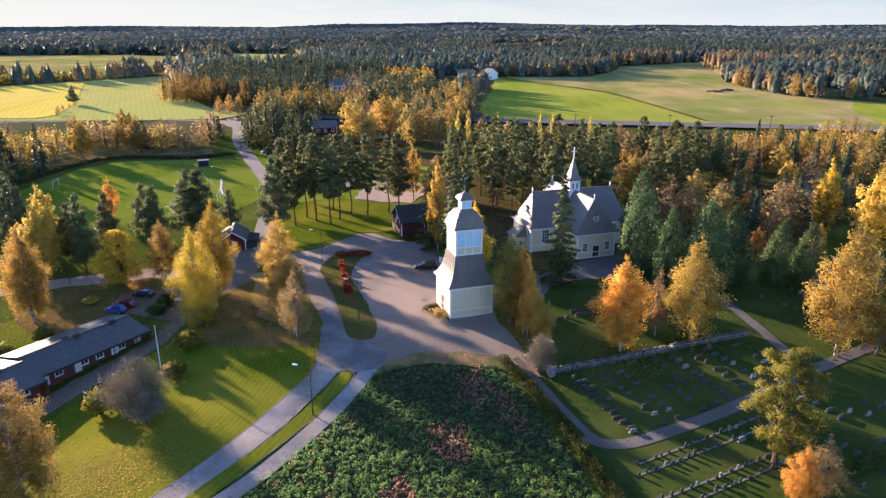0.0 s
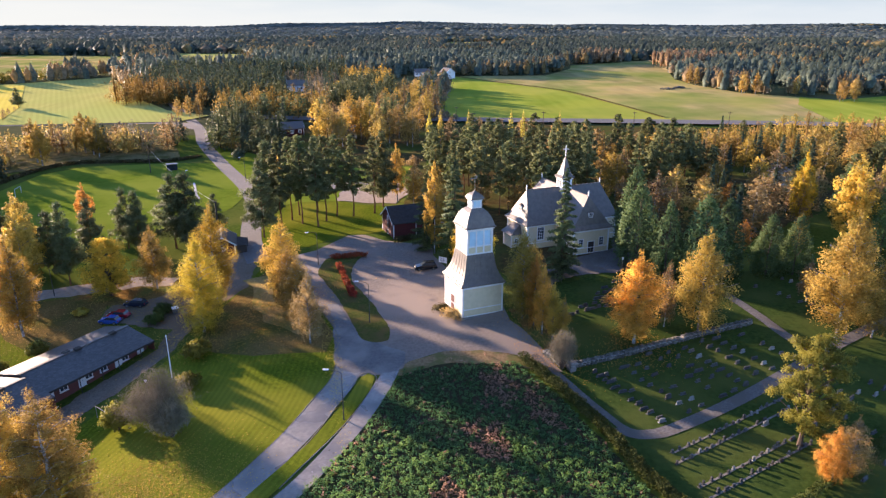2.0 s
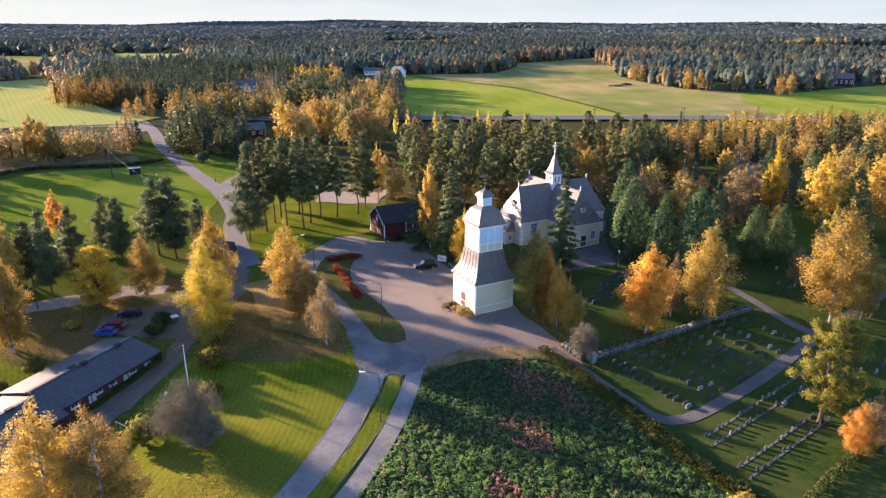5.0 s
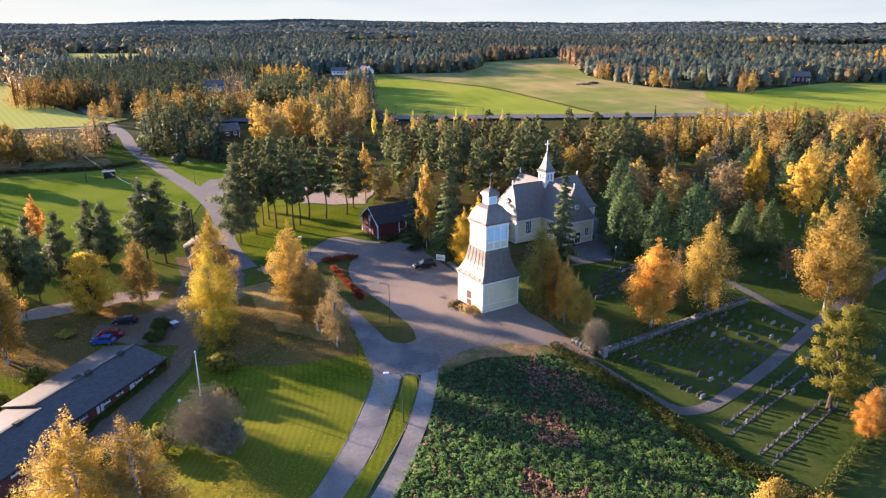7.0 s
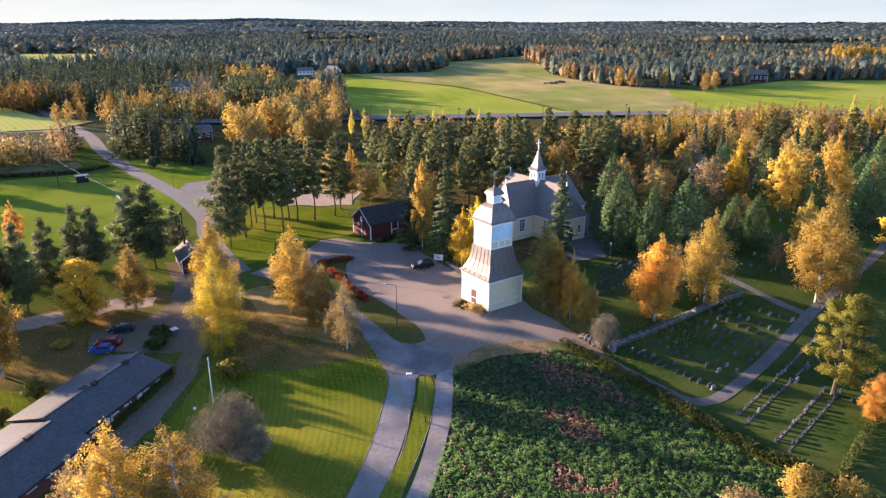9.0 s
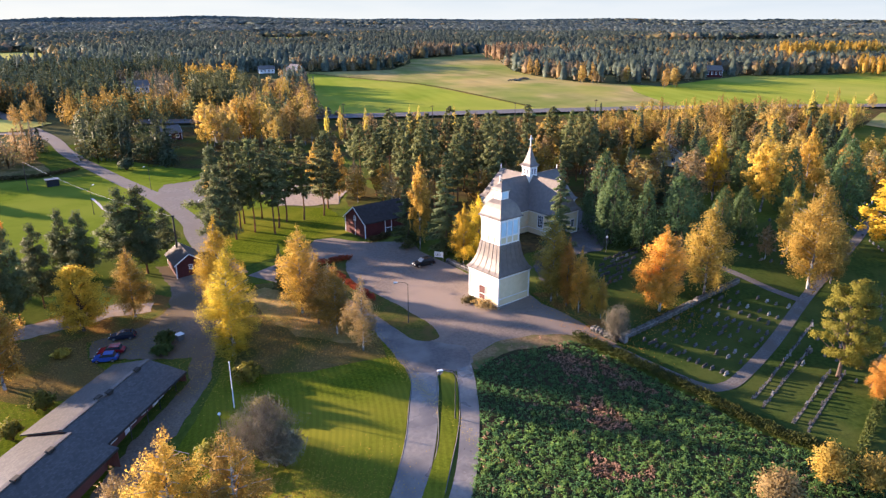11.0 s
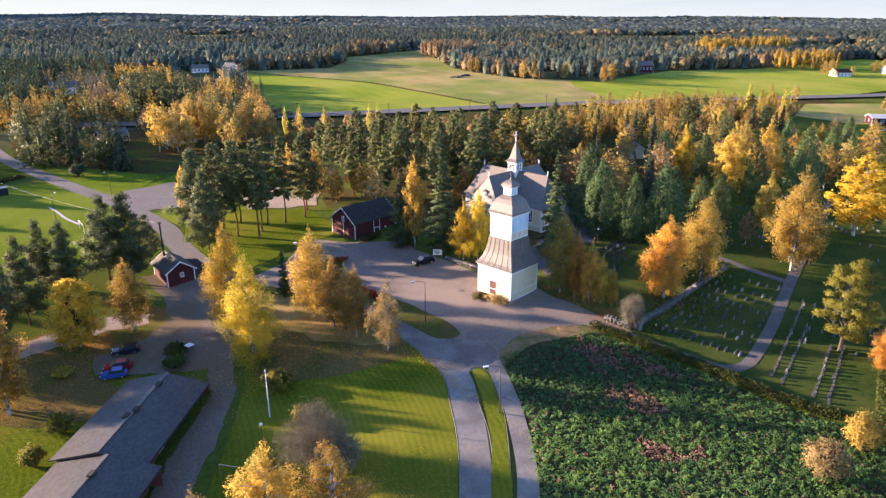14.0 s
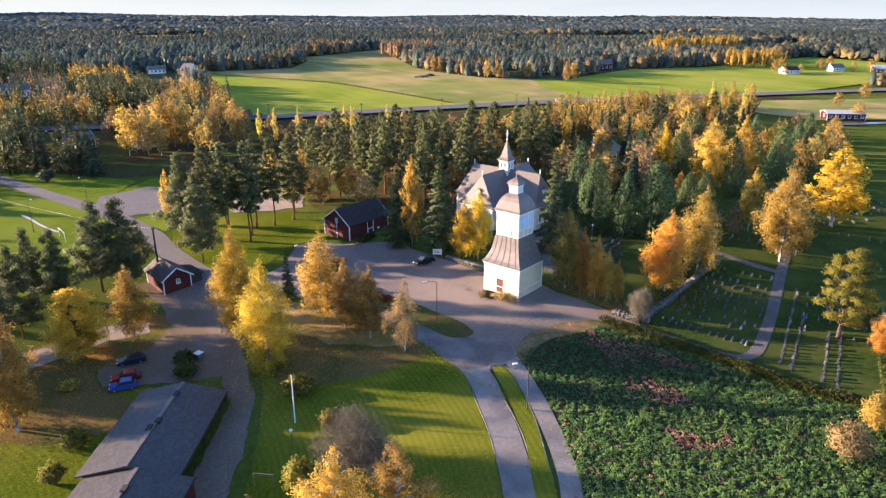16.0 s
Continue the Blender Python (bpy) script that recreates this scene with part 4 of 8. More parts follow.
for key, x, y, h, w in (
        ("fine_yellow", -43.6, 108.8, 18.4, 1.22), ("fine_yellow", -44.1, 121.5, 20, 1.05), ("birch_gold", -30.8, 117.9, 16.7, 1.12), ("birch_goldbrown", -26.9, 107.4, 12.8, 1.18), ("birch_brown", -24.3, 100.3, 12.9, 1.00), ("birch_goldbrown", -29.0, 112.3, 13, 1.18),
        ("birch_brown", -27.2, 111.0, 12.0, 1.18), ("round", -67.6, 130.8, 12.6, 1.0), ("birch_goldbrown", -59.2, 132.8, 13.8, 1.22), ("birch_gold", -76.8, 114.2, 19.3, 1.00), ("birch_gold", -80, 118, 17, 1.06), ("birch_gold", -84, 131.5, 18, 1.05), ("birch_gold", -87, 137.5, 18, 1.05), ("birch_goldbrown", -91, 145, 18, 1.05), ("lowpine", -92.5, 140, 19, 0.7), ("lowpine", -98, 145, 20, 0.7), ("lowpine", -105, 152, 18, 0.75), ("lowpine", -110, 161, 17, 0.75),
        ("spruce", -2.6, 142.6, 17.4, 1.35), ("spruce", 2.7, 133.2, 22.2, 1.15), ("birch_gold", -1.1, 138.9, 21.1, 0.59), ("birch_yellow", 6.2, 124.2, 15.3, 0.94), ("birch_yellow", 3.8, 126.0, 13, 0.94), ("spruce", -32.8, 129.5, 9.8, 1.0),
        ("birch_lime", 11.4, 103.2, 16.3, 1.05), ("birch_orange", 12.9, 100.6, 12.9, 0.72), ("birch_orange", 13.7, 97.8, 12.4, 0.72), ("birch_gold", 15.0, 96.2, 10.2, 0.75), ("birch_gold", 16.4, 95.0, 8.2, 0.75), ("birch_gold", 13.4, 104.5, 13.6, 0.8),
        ("birch_orange", 27.6, 93.6, 15.8, 1.32), ("birch_goldbrown", 39.2, 95.6, 18.2, 1.15), ("birch_brown", 34.4, 98.0, 12, 0.8), ("spruce", 22.5, 120.0, 21.8, 1.05),
        ("cypress", 40.7, 131.9, 19.9, 0.85), ("cypress", 39.2, 124.9, 17.9, 1.0), ("cypress", 42.9, 118.8, 15.5, 0.8), ("cypress", 48.5, 115.5, 17.5, 1.1), ("cypress", 54.2, 118.3, 16.0, 1.0), ("cypress", 63.2, 118.0, 12.8, 1.0), ("cypress", 68.5, 117.5, 12.6, 1.0),
        ("birch_yellow", 87.0, 146.3, 19.3, 0.73), ("birch_gold", 90.4, 132.7, 21.4, 1.12), ("birch_gold", 106.5, 134.2, 20.9, 1.06), ("cypress", 95.8, 129.3, 16.9, 0.9), ("cypress", 106.7, 122.6, 20.0, 0.9), ("cypress", 99.0, 165.5, 13.7, 1.2), ("cypress", 103.5, 153.3, 14.5, 1.0), ("cypress", 128.3, 129.1, 13.7, 1.1),
        ("birch_goldbrown", 60.0, 91.2, 22.0, 1.1), ("birch_goldbrown", 63.8, 94.4, 18.0, 1.0), ("birch_goldbrown", 66.4, 91.6, 13.5, 1.0), ("birch_brown", 63.6, 105.1, 8.2, 1.25), ("birch_yellow", 91.9, 98.3, 20.5, 1.85), ("birch_lime", 70.5, 106.0, 15.5, 0.89), ("birch_brown", 78.0, 112.0, 10, 0.71),
        ("oak", 39.8, 67.6, 16, 0.95), ("birch_orange", 39.3, 60.7, 7.6, 1.18), ("birch_brown", 42.0, 61.5, 8.2, 1.30),
        ("birch_gold", -52.0, 62.4, 19.6, 1.32), ("birch_goldbrown", -46.4, 61.1, 18.4, 1.35), ("birch_brown", -57.5, 70.0, 12.5, 1.18), ("lowpine", -57.4, 152.5, 18.7, 0.98), ("lowpine", -78.4, 137.2, 18.0, 0.68), ("lowpine", -75.3, 142.8, 16.5, 0.8), ("lowpine", -68.8, 152.4, 15.0, 0.84), ("lowpine", -72.8, 156.0, 14.5, 0.84), ("lowpine", -61.5, 155.0, 18.0, 0.98), ("lowpine", -53.5, 161.0, 11, 0.9), ("lowpine", -84, 143, 14, 1), ("lowpine", -152, 226, 17, 1.0), ("lowpine", -147, 214, 17, 1.0), ("lowpine", -143, 206, 16, 1.0), ("birch_gold", -134, 246, 15, 1.3), ("birch_goldbrown", -138, 251, 16, 1.3), ("birch_goldbrown", -119, 258, 14, 1.3), ("birch_gold", -123, 263, 15, 1.3), ("birch_goldbrown", -128, 268, 16, 1.3),
        ("birch_orange", -87.8, 170.0, 12.4, 0.94), ("lowpine", -41.5, 158.5, 19.5, 0.75), ("lowpine", -41.8, 170.2, 21.4, 0.85), ("pine", -38.1, 164.9, 23.5, 1.0), ("pine", -33.4, 168.6, 23.0, 1.0), ("pine", -29.0, 165.4, 23.0, 1.0), ("pine", -27.4, 170.1, 22.5, 1.0), ("pine", -24.9, 174.3, 22, 1.0), ("pine", -20.5, 174.0, 21.9, 1.0), ("pine", -14.9, 176.0, 21.0, 1.1), ("pine", -35.1, 176.5, 20.6, 1.0), ("pine", -30.5, 179.0, 21, 1.0), ("pine", -36.5, 172.0, 22, 1.0), ("lowpine", -12.5, 182.0, 21, 0.8),
        ("birch_gold", -8.5, 186.0, 17, 0.71), ("birch_gold", -13.0, 196.0, 16, 0.83), ("birch_gold", -42, 190, 14, 0.71)):
    plant(key, x, y, h, w)


def scatter(poly, step, mix, seed, keep=(), jitter=0.45):
    """Plants a mixed wood over the polygon: mix is a list of (kind, weight, lowest, highest)."""
    rng = np.random.default_rng(seed)
    xs, ys = [p[0] for p in poly], [p[1] for p in poly]
    X, Y = np.meshgrid(np.arange(min(xs), max(xs), step), np.arange(min(ys), max(ys), step))
    X = X.ravel() + rng.uniform(-jitter, jitter, X.size) * step
    Y = Y.ravel() + rng.uniform(-jitter, jitter, Y.size) * step
    ok = inside(poly, X, Y)
    for k in keep:
        ok &= ~inside(k, X, Y)
    w = np.array([m[1] for m in mix], float)
    for x, y in zip(X[ok], Y[ok]):
        key, _, lo, hi = mix[rng.choice(len(mix), p=w / w.sum())]
        plant(key, float(x), float(y), rng.uniform(lo, hi), rng.uniform(0.85, 1.2) * (1.35 if key.startswith("mid_") else 1.0))


# pines behind the barn and the church
scatter([(-4, 166), (14, 156), (46, 162), (70, 172), (80, 196), (30, 204), (-6, 198)], 8.4, [("pine", 5, 17, 22), ("far_pine", 2, 16, 20), ("mid_brown", 1.6, 9, 13), ("mid_goldbrown", 1.4, 9, 13)], 1)
scatter([(-6, 198), (30, 204), (80, 196), (92, 214), (40, 226), (0, 222)], 8.5, [("far_pine", 6, 15, 20), ("mid_brown", 1, 9, 13), ("mid_gold", 0.6, 12, 15)], 3)
# golden grove and conifers beyond the graveyard
scatter([(84, 160), (120, 150), (190, 185), (232, 214), (190, 236), (140, 226), (96, 200)], 11, [("mid_gold", 2.4, 11, 16), ("mid_goldbrown", 3, 10, 15), ("mid_yellow", 0.5, 11, 15), ("mid_orange", 0.5, 10, 13), ("far_pine", 3.2, 11, 16), ("far_spruce", 1.5, 11, 15), ("mid_brown", 2.6, 9, 13)], 4)
scatter([(100, 138), (116, 118), (150, 128), (220, 170), (190, 182), (125, 148)], 10.5, [("mid_gold", 2.4, 11, 16), ("cypress", 4, 9, 14), ("far_pine", 2, 9, 14), ("mid_goldbrown", 2, 9, 14), ("mid_yellow", 0.7, 11, 15), ("mid_brown", 1, 9, 13)], 5)
scatter([(50, 150), (66, 128), (84, 134), (92, 150), (84, 172), (66, 170)], 8, [("mid_brown", 3, 10, 15), ("far_spruce", 2, 11, 16), ("mid_gold", 1, 12, 15), ("mid_orange", 1.5, 6, 9)], 6)
scatter([(58, 200), (82, 168), (98, 204), (142, 228), (112, 246), (74, 232)], 8.0, [("far_pine", 3, 11, 16), ("mid_brown", 3, 8, 12), ("mid_goldbrown", 2, 9, 13), ("far_spruce", 1.5, 9, 14)], 7)
# poplars, and birches before the back road
for x, y, h in ((205, 219, 20), (212, 218, 18), (217, 217, 20), (226, 216, 17)):
    plant("mid_lime", x, y, h, 0.45)
for x, y, h in ((10, 262, 15), (6, 268, 14), (22, 270, 13), (38, 262, 14), (44, 268, 13), (58, 264, 13)):
    plant("mid_lime", x, y, h, 0.4)

# ---- far woods ----
def outline(u, form):
    """Breadth of a crown, 0 to 1, at the part u of its height."""
    if form == "cone":
        return np.where(u < 0.1, 0.75 + 2.5 * u, (np.clip(1 - u, 0, 1) / 0.9) ** 0.75) + 0.03
    if form == "pine":
        return np.sqrt(np.clip(1 - (1.55 * u - 0.62) ** 2, 0.03, 1))
    return np.sqrt(np.clip(1 - (1.9 * u - 0.85) ** 2 / 1.25, 0.03, 1))


LOW = {"cone": 0.05, "pine": 0.36, "round": 0.14}


def crowns(rng, x, y, z, h, w, form, rings, sides):
    """Uneven inner crowns at the given places: vertices and quads for all of them."""
    n = len(x)
    u = np.linspace(0, 1, rings)
    prof = outline(u, form)
    prof[-1] = 0.05
    jit = rng.uniform(0.7, 1.25, (n, rings, sides))
    th = np.arange(sides) * 2 * np.pi / sides + rng.uniform(0, 2 * np.pi, (n, 1, 1)) + np.arange(rings)[None, :, None] * 0.5
    r = (w / 2)[:, None, None] * prof[None, :, None] * jit
    lo = LOW[form]
    zz = z[:, None, None] + h[:, None, None] * (lo + (1 - lo) * u[None, :, None] + rng.uniform(-0.035, 0.035, (n, rings, sides)))
    v = np.stack([x[:, None, None] + r * np.cos(th), y[:, None, None] + r * np.sin(th), zz], 3).reshape(-1, 3)
    k = np.arange(rings - 1)[:, None] * sides
    a = k + np.arange(sides)[None]
    b = k + (np.arange(sides)[None] + 1) % sides
    q = np.stack([a, b, b + sides, a + sides], 2).reshape(-1, 4)
    f = (np.arange(n)[:, None, None] * rings * sides + q[None]).reshape(-1, 4)
    return v, f


def sprays(rng, x, y, z, h, w, form, cards, card):
    """Leaf sprays gathered in clumps in and round such crowns."""
    n = len(x)
    k = max(4, cards // 11)
    u = (np.arange(k)[None] + rng.uniform(0, 1, (n, k))) / k
    th = rng.uniform(0, 2 * np.pi, (n, 1)) + np.arange(k)[None] * 2.4 + rng.uniform(-0.5, 0.5, (n, k))
    r = (w / 2)[:, None] * outline(u, form) * rng.uniform(0.45, 1.02, (n, k))
    lo = LOW[form]
    c = np.stack([x[:, None] + r * np.cos(th), y[:, None] + r * np.sin(th), z[:, None] + h[:, None] * (lo + (0.99 - lo) * u)], 2)
    pick = rng.integers(0, k, (n, cards))
    c = np.take_along_axis(c, pick[:, :, None], 1)
    spread = (w / 2)[:, None, None] * (np.array([0.26, 0.26, 0.20]) if form != "cone" else np.array([0.22, 0.22, 0.16]))
    c = c + np.clip(rng.normal(size=(n, cards, 3)), -1.7, 1.7) * spread
    return leaves(rng, c.reshape(-1, 3), card)


def model_crowns(rng, x, y, z, h, w, form, cards, card):
    """Leaf sprays after four grown crowns of that form, turned and scaled to every place."""
    n = len(x)
    grow = {"cone": spruce_crown, "pine": pine_crown, "round": birch_crown}[form]
    pts = np.empty((n, cards, 3))
    models = []
    for i in range(4):
        p, _, _ = grow(rng, 16.0, 3.2, cards * 2, **{"round": {"low": 0.07}, "pine": {"low": 0.16, "fat": 1.3}, "cone": {"low": 0.02}}[form])
        models.append(p[rng.permutation(len(p))[:cards]] if len(p) >= cards else p[rng.integers(0, len(p), cards)])
    models = np.stack(models)[rng.integers(0, 4, n)]
    a = rng.uniform(0, 6.28, n)[:, None]
    px, py = models[:, :, 0] * (w / 6.4)[:, None], models[:, :, 1] * (w / 6.4)[:, None]
    c = np.stack([x[:, None] + px * np.cos(a) - py * np.sin(a), y[:, None] + px * np.sin(a) + py * np.cos(a), z[:, None] + models[:, :, 2] * (h / 16.0)[:, None]], 2)
    return leaves(rng, c.reshape(-1, 3), card)


def wood_mesh(name, rng, x, y, h, w, form, rings, sides, cards, card, leaf, label, category):
    """A wood in one mesh: for each tree a stem, an inner crown and leaf sprays round it."""
    z = heights(x, y)
    t = 0.12
    b0, t0 = np.stack([x, y, z - 0.3], 1), np.stack([x, y, z + h * 0.6], 1)
    tv = np.stack([b0 + [t, 0, 0], b0 - [t, 0, 0], t0 - [t, 0, 0], t0 + [t, 0, 0]], 1).reshape(-1, 3)
    near = cards > 66
    mid = np.stack([x, y, z + h * {"cone": 0.3, "pine": 0.55, "round": 0.5}[form]], 1)

    def outward(p, m):
        o = (p - m) * np.array([1, 1, 0.6])
        o = o / (np.linalg.norm(o, axis=1)[:, None] + 1e-6) + np.array([0, 0, (0.35 if form == "round" else 0.1) if near else 0.8])
        return o / (np.linalg.norm(o, axis=1)[:, None] + 1e-6)
    v, f = crowns(rng, x, y, z, h * (0.92 if near else 1.0), w * (((0.08 if form == "round" else 0.15) if near else (0.66 if form == "cone" else 0.5)) if cards else 1.0), form, rings, sides)
    f = np.concatenate([f[:, [0, 1, 2]], f[:, [0, 2, 3]]])
    nv = outward(v, np.repeat(mid, rings * sides, axis=0))
    if cards:
        v2, f2 = (model_crowns if near else sprays)(rng, x, y, z, h, w, form, cards, card)
        q = v2.reshape(-1, 3, 3)
        out = outward(q.mean(1), np.repeat(mid, cards, axis=0))
        n = np.cross(q[:, 1] - q[:, 0], q[:, 2] - q[:, 0])
        n /= np.linalg.norm(n, axis=1)[:, None] + 1e-9
        back = (n * out).sum(1) < 0
        q[back] = q[back][:, ::-1]
        n[back] *= -1
        n = n * (0.4 if near else 0.2) + out * 0.85
        n /= np.linalg.norm(n, axis=1)[:, None]
        f = np.concatenate([f, f2 + len(v)])
        v = np.concatenate([v, q.reshape(-1, 3)])
        nv = np.concatenate([nv, np.repeat(n, 3, axis=0)])
    k, o = len(f), len(v)
    v, f = np.concatenate([v, tv]), np.concatenate([f, o + np.arange(len(tv)).reshape(-1, 4)[:, [0, 1, 2]], o + np.arange(len(tv)).reshape(-1, 4)[:, [0, 2, 3]]])
    me = mesh_of(name, v, f, leaf)
    me.materials.append(BARK)
    sm, idx = np.zeros(len(f), bool), np.zeros(len(f), np.int32)
    sm[:k] = True
    idx[k:] = 1
    me.polygons.foreach_set("use_smooth", sm)
    me.polygons.foreach_set("material_index", idx)
    me.normals_split_custom_set_from_vertices(np.concatenate([nv, np.tile([0.0, -1.0, 0.0], (len(tv), 1))]).tolist())
    return tagged(new(name, me), label, category, kind="stuff")


HOUSES = [(32, 523), (16, 537), (330, 414), (-76, 458), (243, 470), (446, 328), (506, 326), (530, 306)]
NEARWOOD = [(-230, 250), (-90, 250), (-30, 230), (-5, 330), (30, 520), (-60, 560), (-180, 540), (-150, 400), (-240, 330)]


def woods(name, spacing, d0, d1, share, leaf, tall, wide, rings, sides, cards, card, label, seed, form, edge):
    """A far wood thinning out with distance, in one mesh; edge: how much it keeps to the wood's rim and its own groves, 0 to 1."""
    rng = np.random.default_rng(seed)
    n = int(1.75 / spacing ** 2 * math.log(d1 / d0) * share)
    d = d0 * np.exp(rng.uniform(0, 1, n) * math.log(d1 / d0))
    a = rng.uniform(-0.62, 1.13, n)
    x, y = -30 + d * np.sin(a), d * np.cos(a)
    ok = ~inside(NEARWOOD, x, y)
    ok &= (y > 395) | (x > 430) | (x < -330)
    rim = np.zeros(n, bool)
    for p in CLEAR:
        ok &= ~inside(p, x, y)
    for i in range(6):
        for p in CLEAR:
            rim |= inside(p, x + 26 * math.cos(i * 1.05), y + 26 * math.sin(i * 1.05))
    for hx, hy in HOUSES:
        ok &= (np.abs(x - hx) > 14) | (y > hy + 12) | (y < hy - 60)
    glade = np.sin(x / 260.0 + 1.7 * np.sin(y / 190.0)) + np.sin(y / 120.0 + 1.1 * np.sin(x / 330.0))
    ok &= (glade < 1.5) | (d < 800)
    rim |= (glade > 1.25) & (d > 800)
    grove_at = np.sin(x / 47.0 + 2 * np.sin(y / 83.0)) + np.sin(y / 61.0 + 1.3 * np.sin(x / 71.0))
    fit = np.where(rim, 1.0, np.clip((grove_at - 0.7) * 1.2, 0.04, 1.0))
    ok &= rng.uniform(0, 1, n) < (fit if edge else np.where(rim, 0.55, 1.0) * np.clip(1.6 - 0.5 * grove_at, 0.45, 1))
    x, y, d = x[ok], y[ok], d[ok]
    g = np.maximum(1.0, spacing * d / wide * 1.45)
    h = tall * rng.uniform(0.72, 1.15, len(x)) * (1 + 0.12 * np.sin(x / 90.0) * np.sin(y / 130.0))
    return wood_mesh(name, rng, x, y, h, wide * g * rng.uniform(0.8, 1.25, len(x)), form, rings, sides, cards, card, leaf, label, "forest")


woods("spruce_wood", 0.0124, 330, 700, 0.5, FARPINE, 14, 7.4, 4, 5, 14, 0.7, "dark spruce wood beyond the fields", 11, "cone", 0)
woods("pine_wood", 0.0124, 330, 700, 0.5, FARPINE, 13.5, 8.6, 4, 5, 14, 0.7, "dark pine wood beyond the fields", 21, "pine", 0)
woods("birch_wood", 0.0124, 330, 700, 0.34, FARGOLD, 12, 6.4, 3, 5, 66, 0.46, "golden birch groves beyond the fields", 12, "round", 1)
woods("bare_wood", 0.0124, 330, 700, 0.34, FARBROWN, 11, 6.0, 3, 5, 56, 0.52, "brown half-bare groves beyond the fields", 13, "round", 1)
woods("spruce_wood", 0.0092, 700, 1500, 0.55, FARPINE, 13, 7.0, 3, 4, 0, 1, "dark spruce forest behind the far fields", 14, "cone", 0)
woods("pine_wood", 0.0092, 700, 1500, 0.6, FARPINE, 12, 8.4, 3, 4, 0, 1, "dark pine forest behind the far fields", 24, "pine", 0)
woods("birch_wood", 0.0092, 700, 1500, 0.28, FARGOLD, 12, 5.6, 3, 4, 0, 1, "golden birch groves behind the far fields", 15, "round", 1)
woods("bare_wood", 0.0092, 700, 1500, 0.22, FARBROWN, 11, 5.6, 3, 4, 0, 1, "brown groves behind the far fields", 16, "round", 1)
# horizon forest, paled by the haze put into its needle colour
woods("spruce_wood", 0.0090, 1500, 4700, 0.45, HAZEPINE, 11, 8, 3, 3, 0, 1, "spruce forest up to the horizon with haze in its colour", 17, "cone", 0)
woods("pine_wood", 0.0090, 1500, 4700, 0.6, HAZEPINE, 10.5, 9, 3, 3, 0, 1, "pine forest up to the horizon with haze in its colour", 27, "pine", 0)
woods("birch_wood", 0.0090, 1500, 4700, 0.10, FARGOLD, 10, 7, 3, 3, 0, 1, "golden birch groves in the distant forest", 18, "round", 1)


def grove(name, poly, step, mix, leaf, low, high, wide, cards, card, label, seed, form, rings=4, sides=5):
    """A wood over a polygon in one mesh; mix: which part (from, to) of the places it takes, so that groves of one seed share a polygon."""
    rng = np.random.default_rng(seed)
    xs, ys = [p[0] for p in poly], [p[1] for p in poly]
    X, Y = np.meshgrid(np.arange(min(xs), max(xs), step), np.arange(min(ys), max(ys), step))
    X, Y = X.ravel() + rng.uniform(-0.45, 0.45, X.size) * step, Y.ravel() + rng.uniform(-0.45, 0.45, Y.size) * step
    lot = 0.6 * rng.uniform(0, 1, X.size) + 0.4 * (0.5 + 0.5 * np.sin(X / 11.0 + seed) * np.sin(Y / 9.0 + seed))
    lot = np.argsort(np.argsort(lot)) / lot.size
    ok = inside(poly, X, Y) & (lot >= mix[0]) & (lot < mix[1])
    for hx, hy, reach in ((-58, 292, 24), (-30, 288, 24), (-70, 458, 60), (16, 537, 70), (32, 523, 70)):
        ok &= (np.abs(X - hx - 0.03 * (Y - hy)) > 11) | (Y > hy + 9) | (Y < hy - reach)
    for hx, hy in ((-98, 318), (-87, 283), (-92, 300), (-105, 335), (-112, 350), (-118, 364), (-124, 378)):
        ok &= np.hypot(X - hx, Y - hy) > 9
    X, Y = X[ok], Y[ok]
    return wood_mesh(name, rng, X, Y, rng.uniform(low, high, len(X)), wide * rng.uniform(0.75, 1.2, len(X)), form, rings, sides, cards, card, leaf, label, "wood")


PINE_EDGE = [(-83.5, 265.7), (-66, 253.8), (-49, 252), (-50, 280), (-48, 300), (-86, 311)]
ORANGE_EDGE = [(-95, 340), (-58, 334), (-40, 338), (-40, 362), (-58, 370), (-98, 379)]
BIRCH_YARD = [(-48, 300), (-6, 282), (0, 312), (-12, 330), (-42, 336)]
DARK_WOOD = [(-165, 428), (-123, 386), (-99, 382), (-58, 370), (-79, 444), (-84, 512), (-42, 522), (-42, 560), (-150, 562), (-180, 545)]
BARE_WOOD = [(-79, 432), (-58, 372), (-43, 376), (-42, 522), (-84, 512)]
PINE_WOOD = [(-43, 380), (-30.4, 366), (-12.8, 356), (-4.8, 450), (-14, 478), (-40.3, 484)]
GOLD_WOOD = [(-40, 490), (-14, 482), (-4, 500), (-12, 516), (-40, 522)]
BROWN_WOOD = [(-30, 336), (-15.7, 322), (1.8, 310.6), (12.5, 316.8), (18, 352), (20, 392), (-6, 402), (-10, 356)]
SCRUB = [(7.4, 311), (22, 318), (14, 345), (24, 400), (36, 480), (30, 500), (18, 420), (10, 350)]
FAR_YARD = [(-2, 404), (16, 408), (28, 470), (30, 508), (2, 512), (-8, 480)]
EDGE_B = [(-168, 398), (-124, 380), (-108, 372), (-116, 402), (-165, 432)]
BACK = [(-215, 270), (-150, 286), (-116, 298), (-98, 302), (-92, 262), (-124, 266), (-150, 256), (-215, 246)]
BESIDE = [(-150, 160), (-136, 158), (-137, 236), (-150, 252), (-200, 256), (-200, 170)]
BEFORE = [(90, 214), (140, 230), (190, 240), (232, 218), (262, 236), (200, 268), (140, 262), (100, 240)]
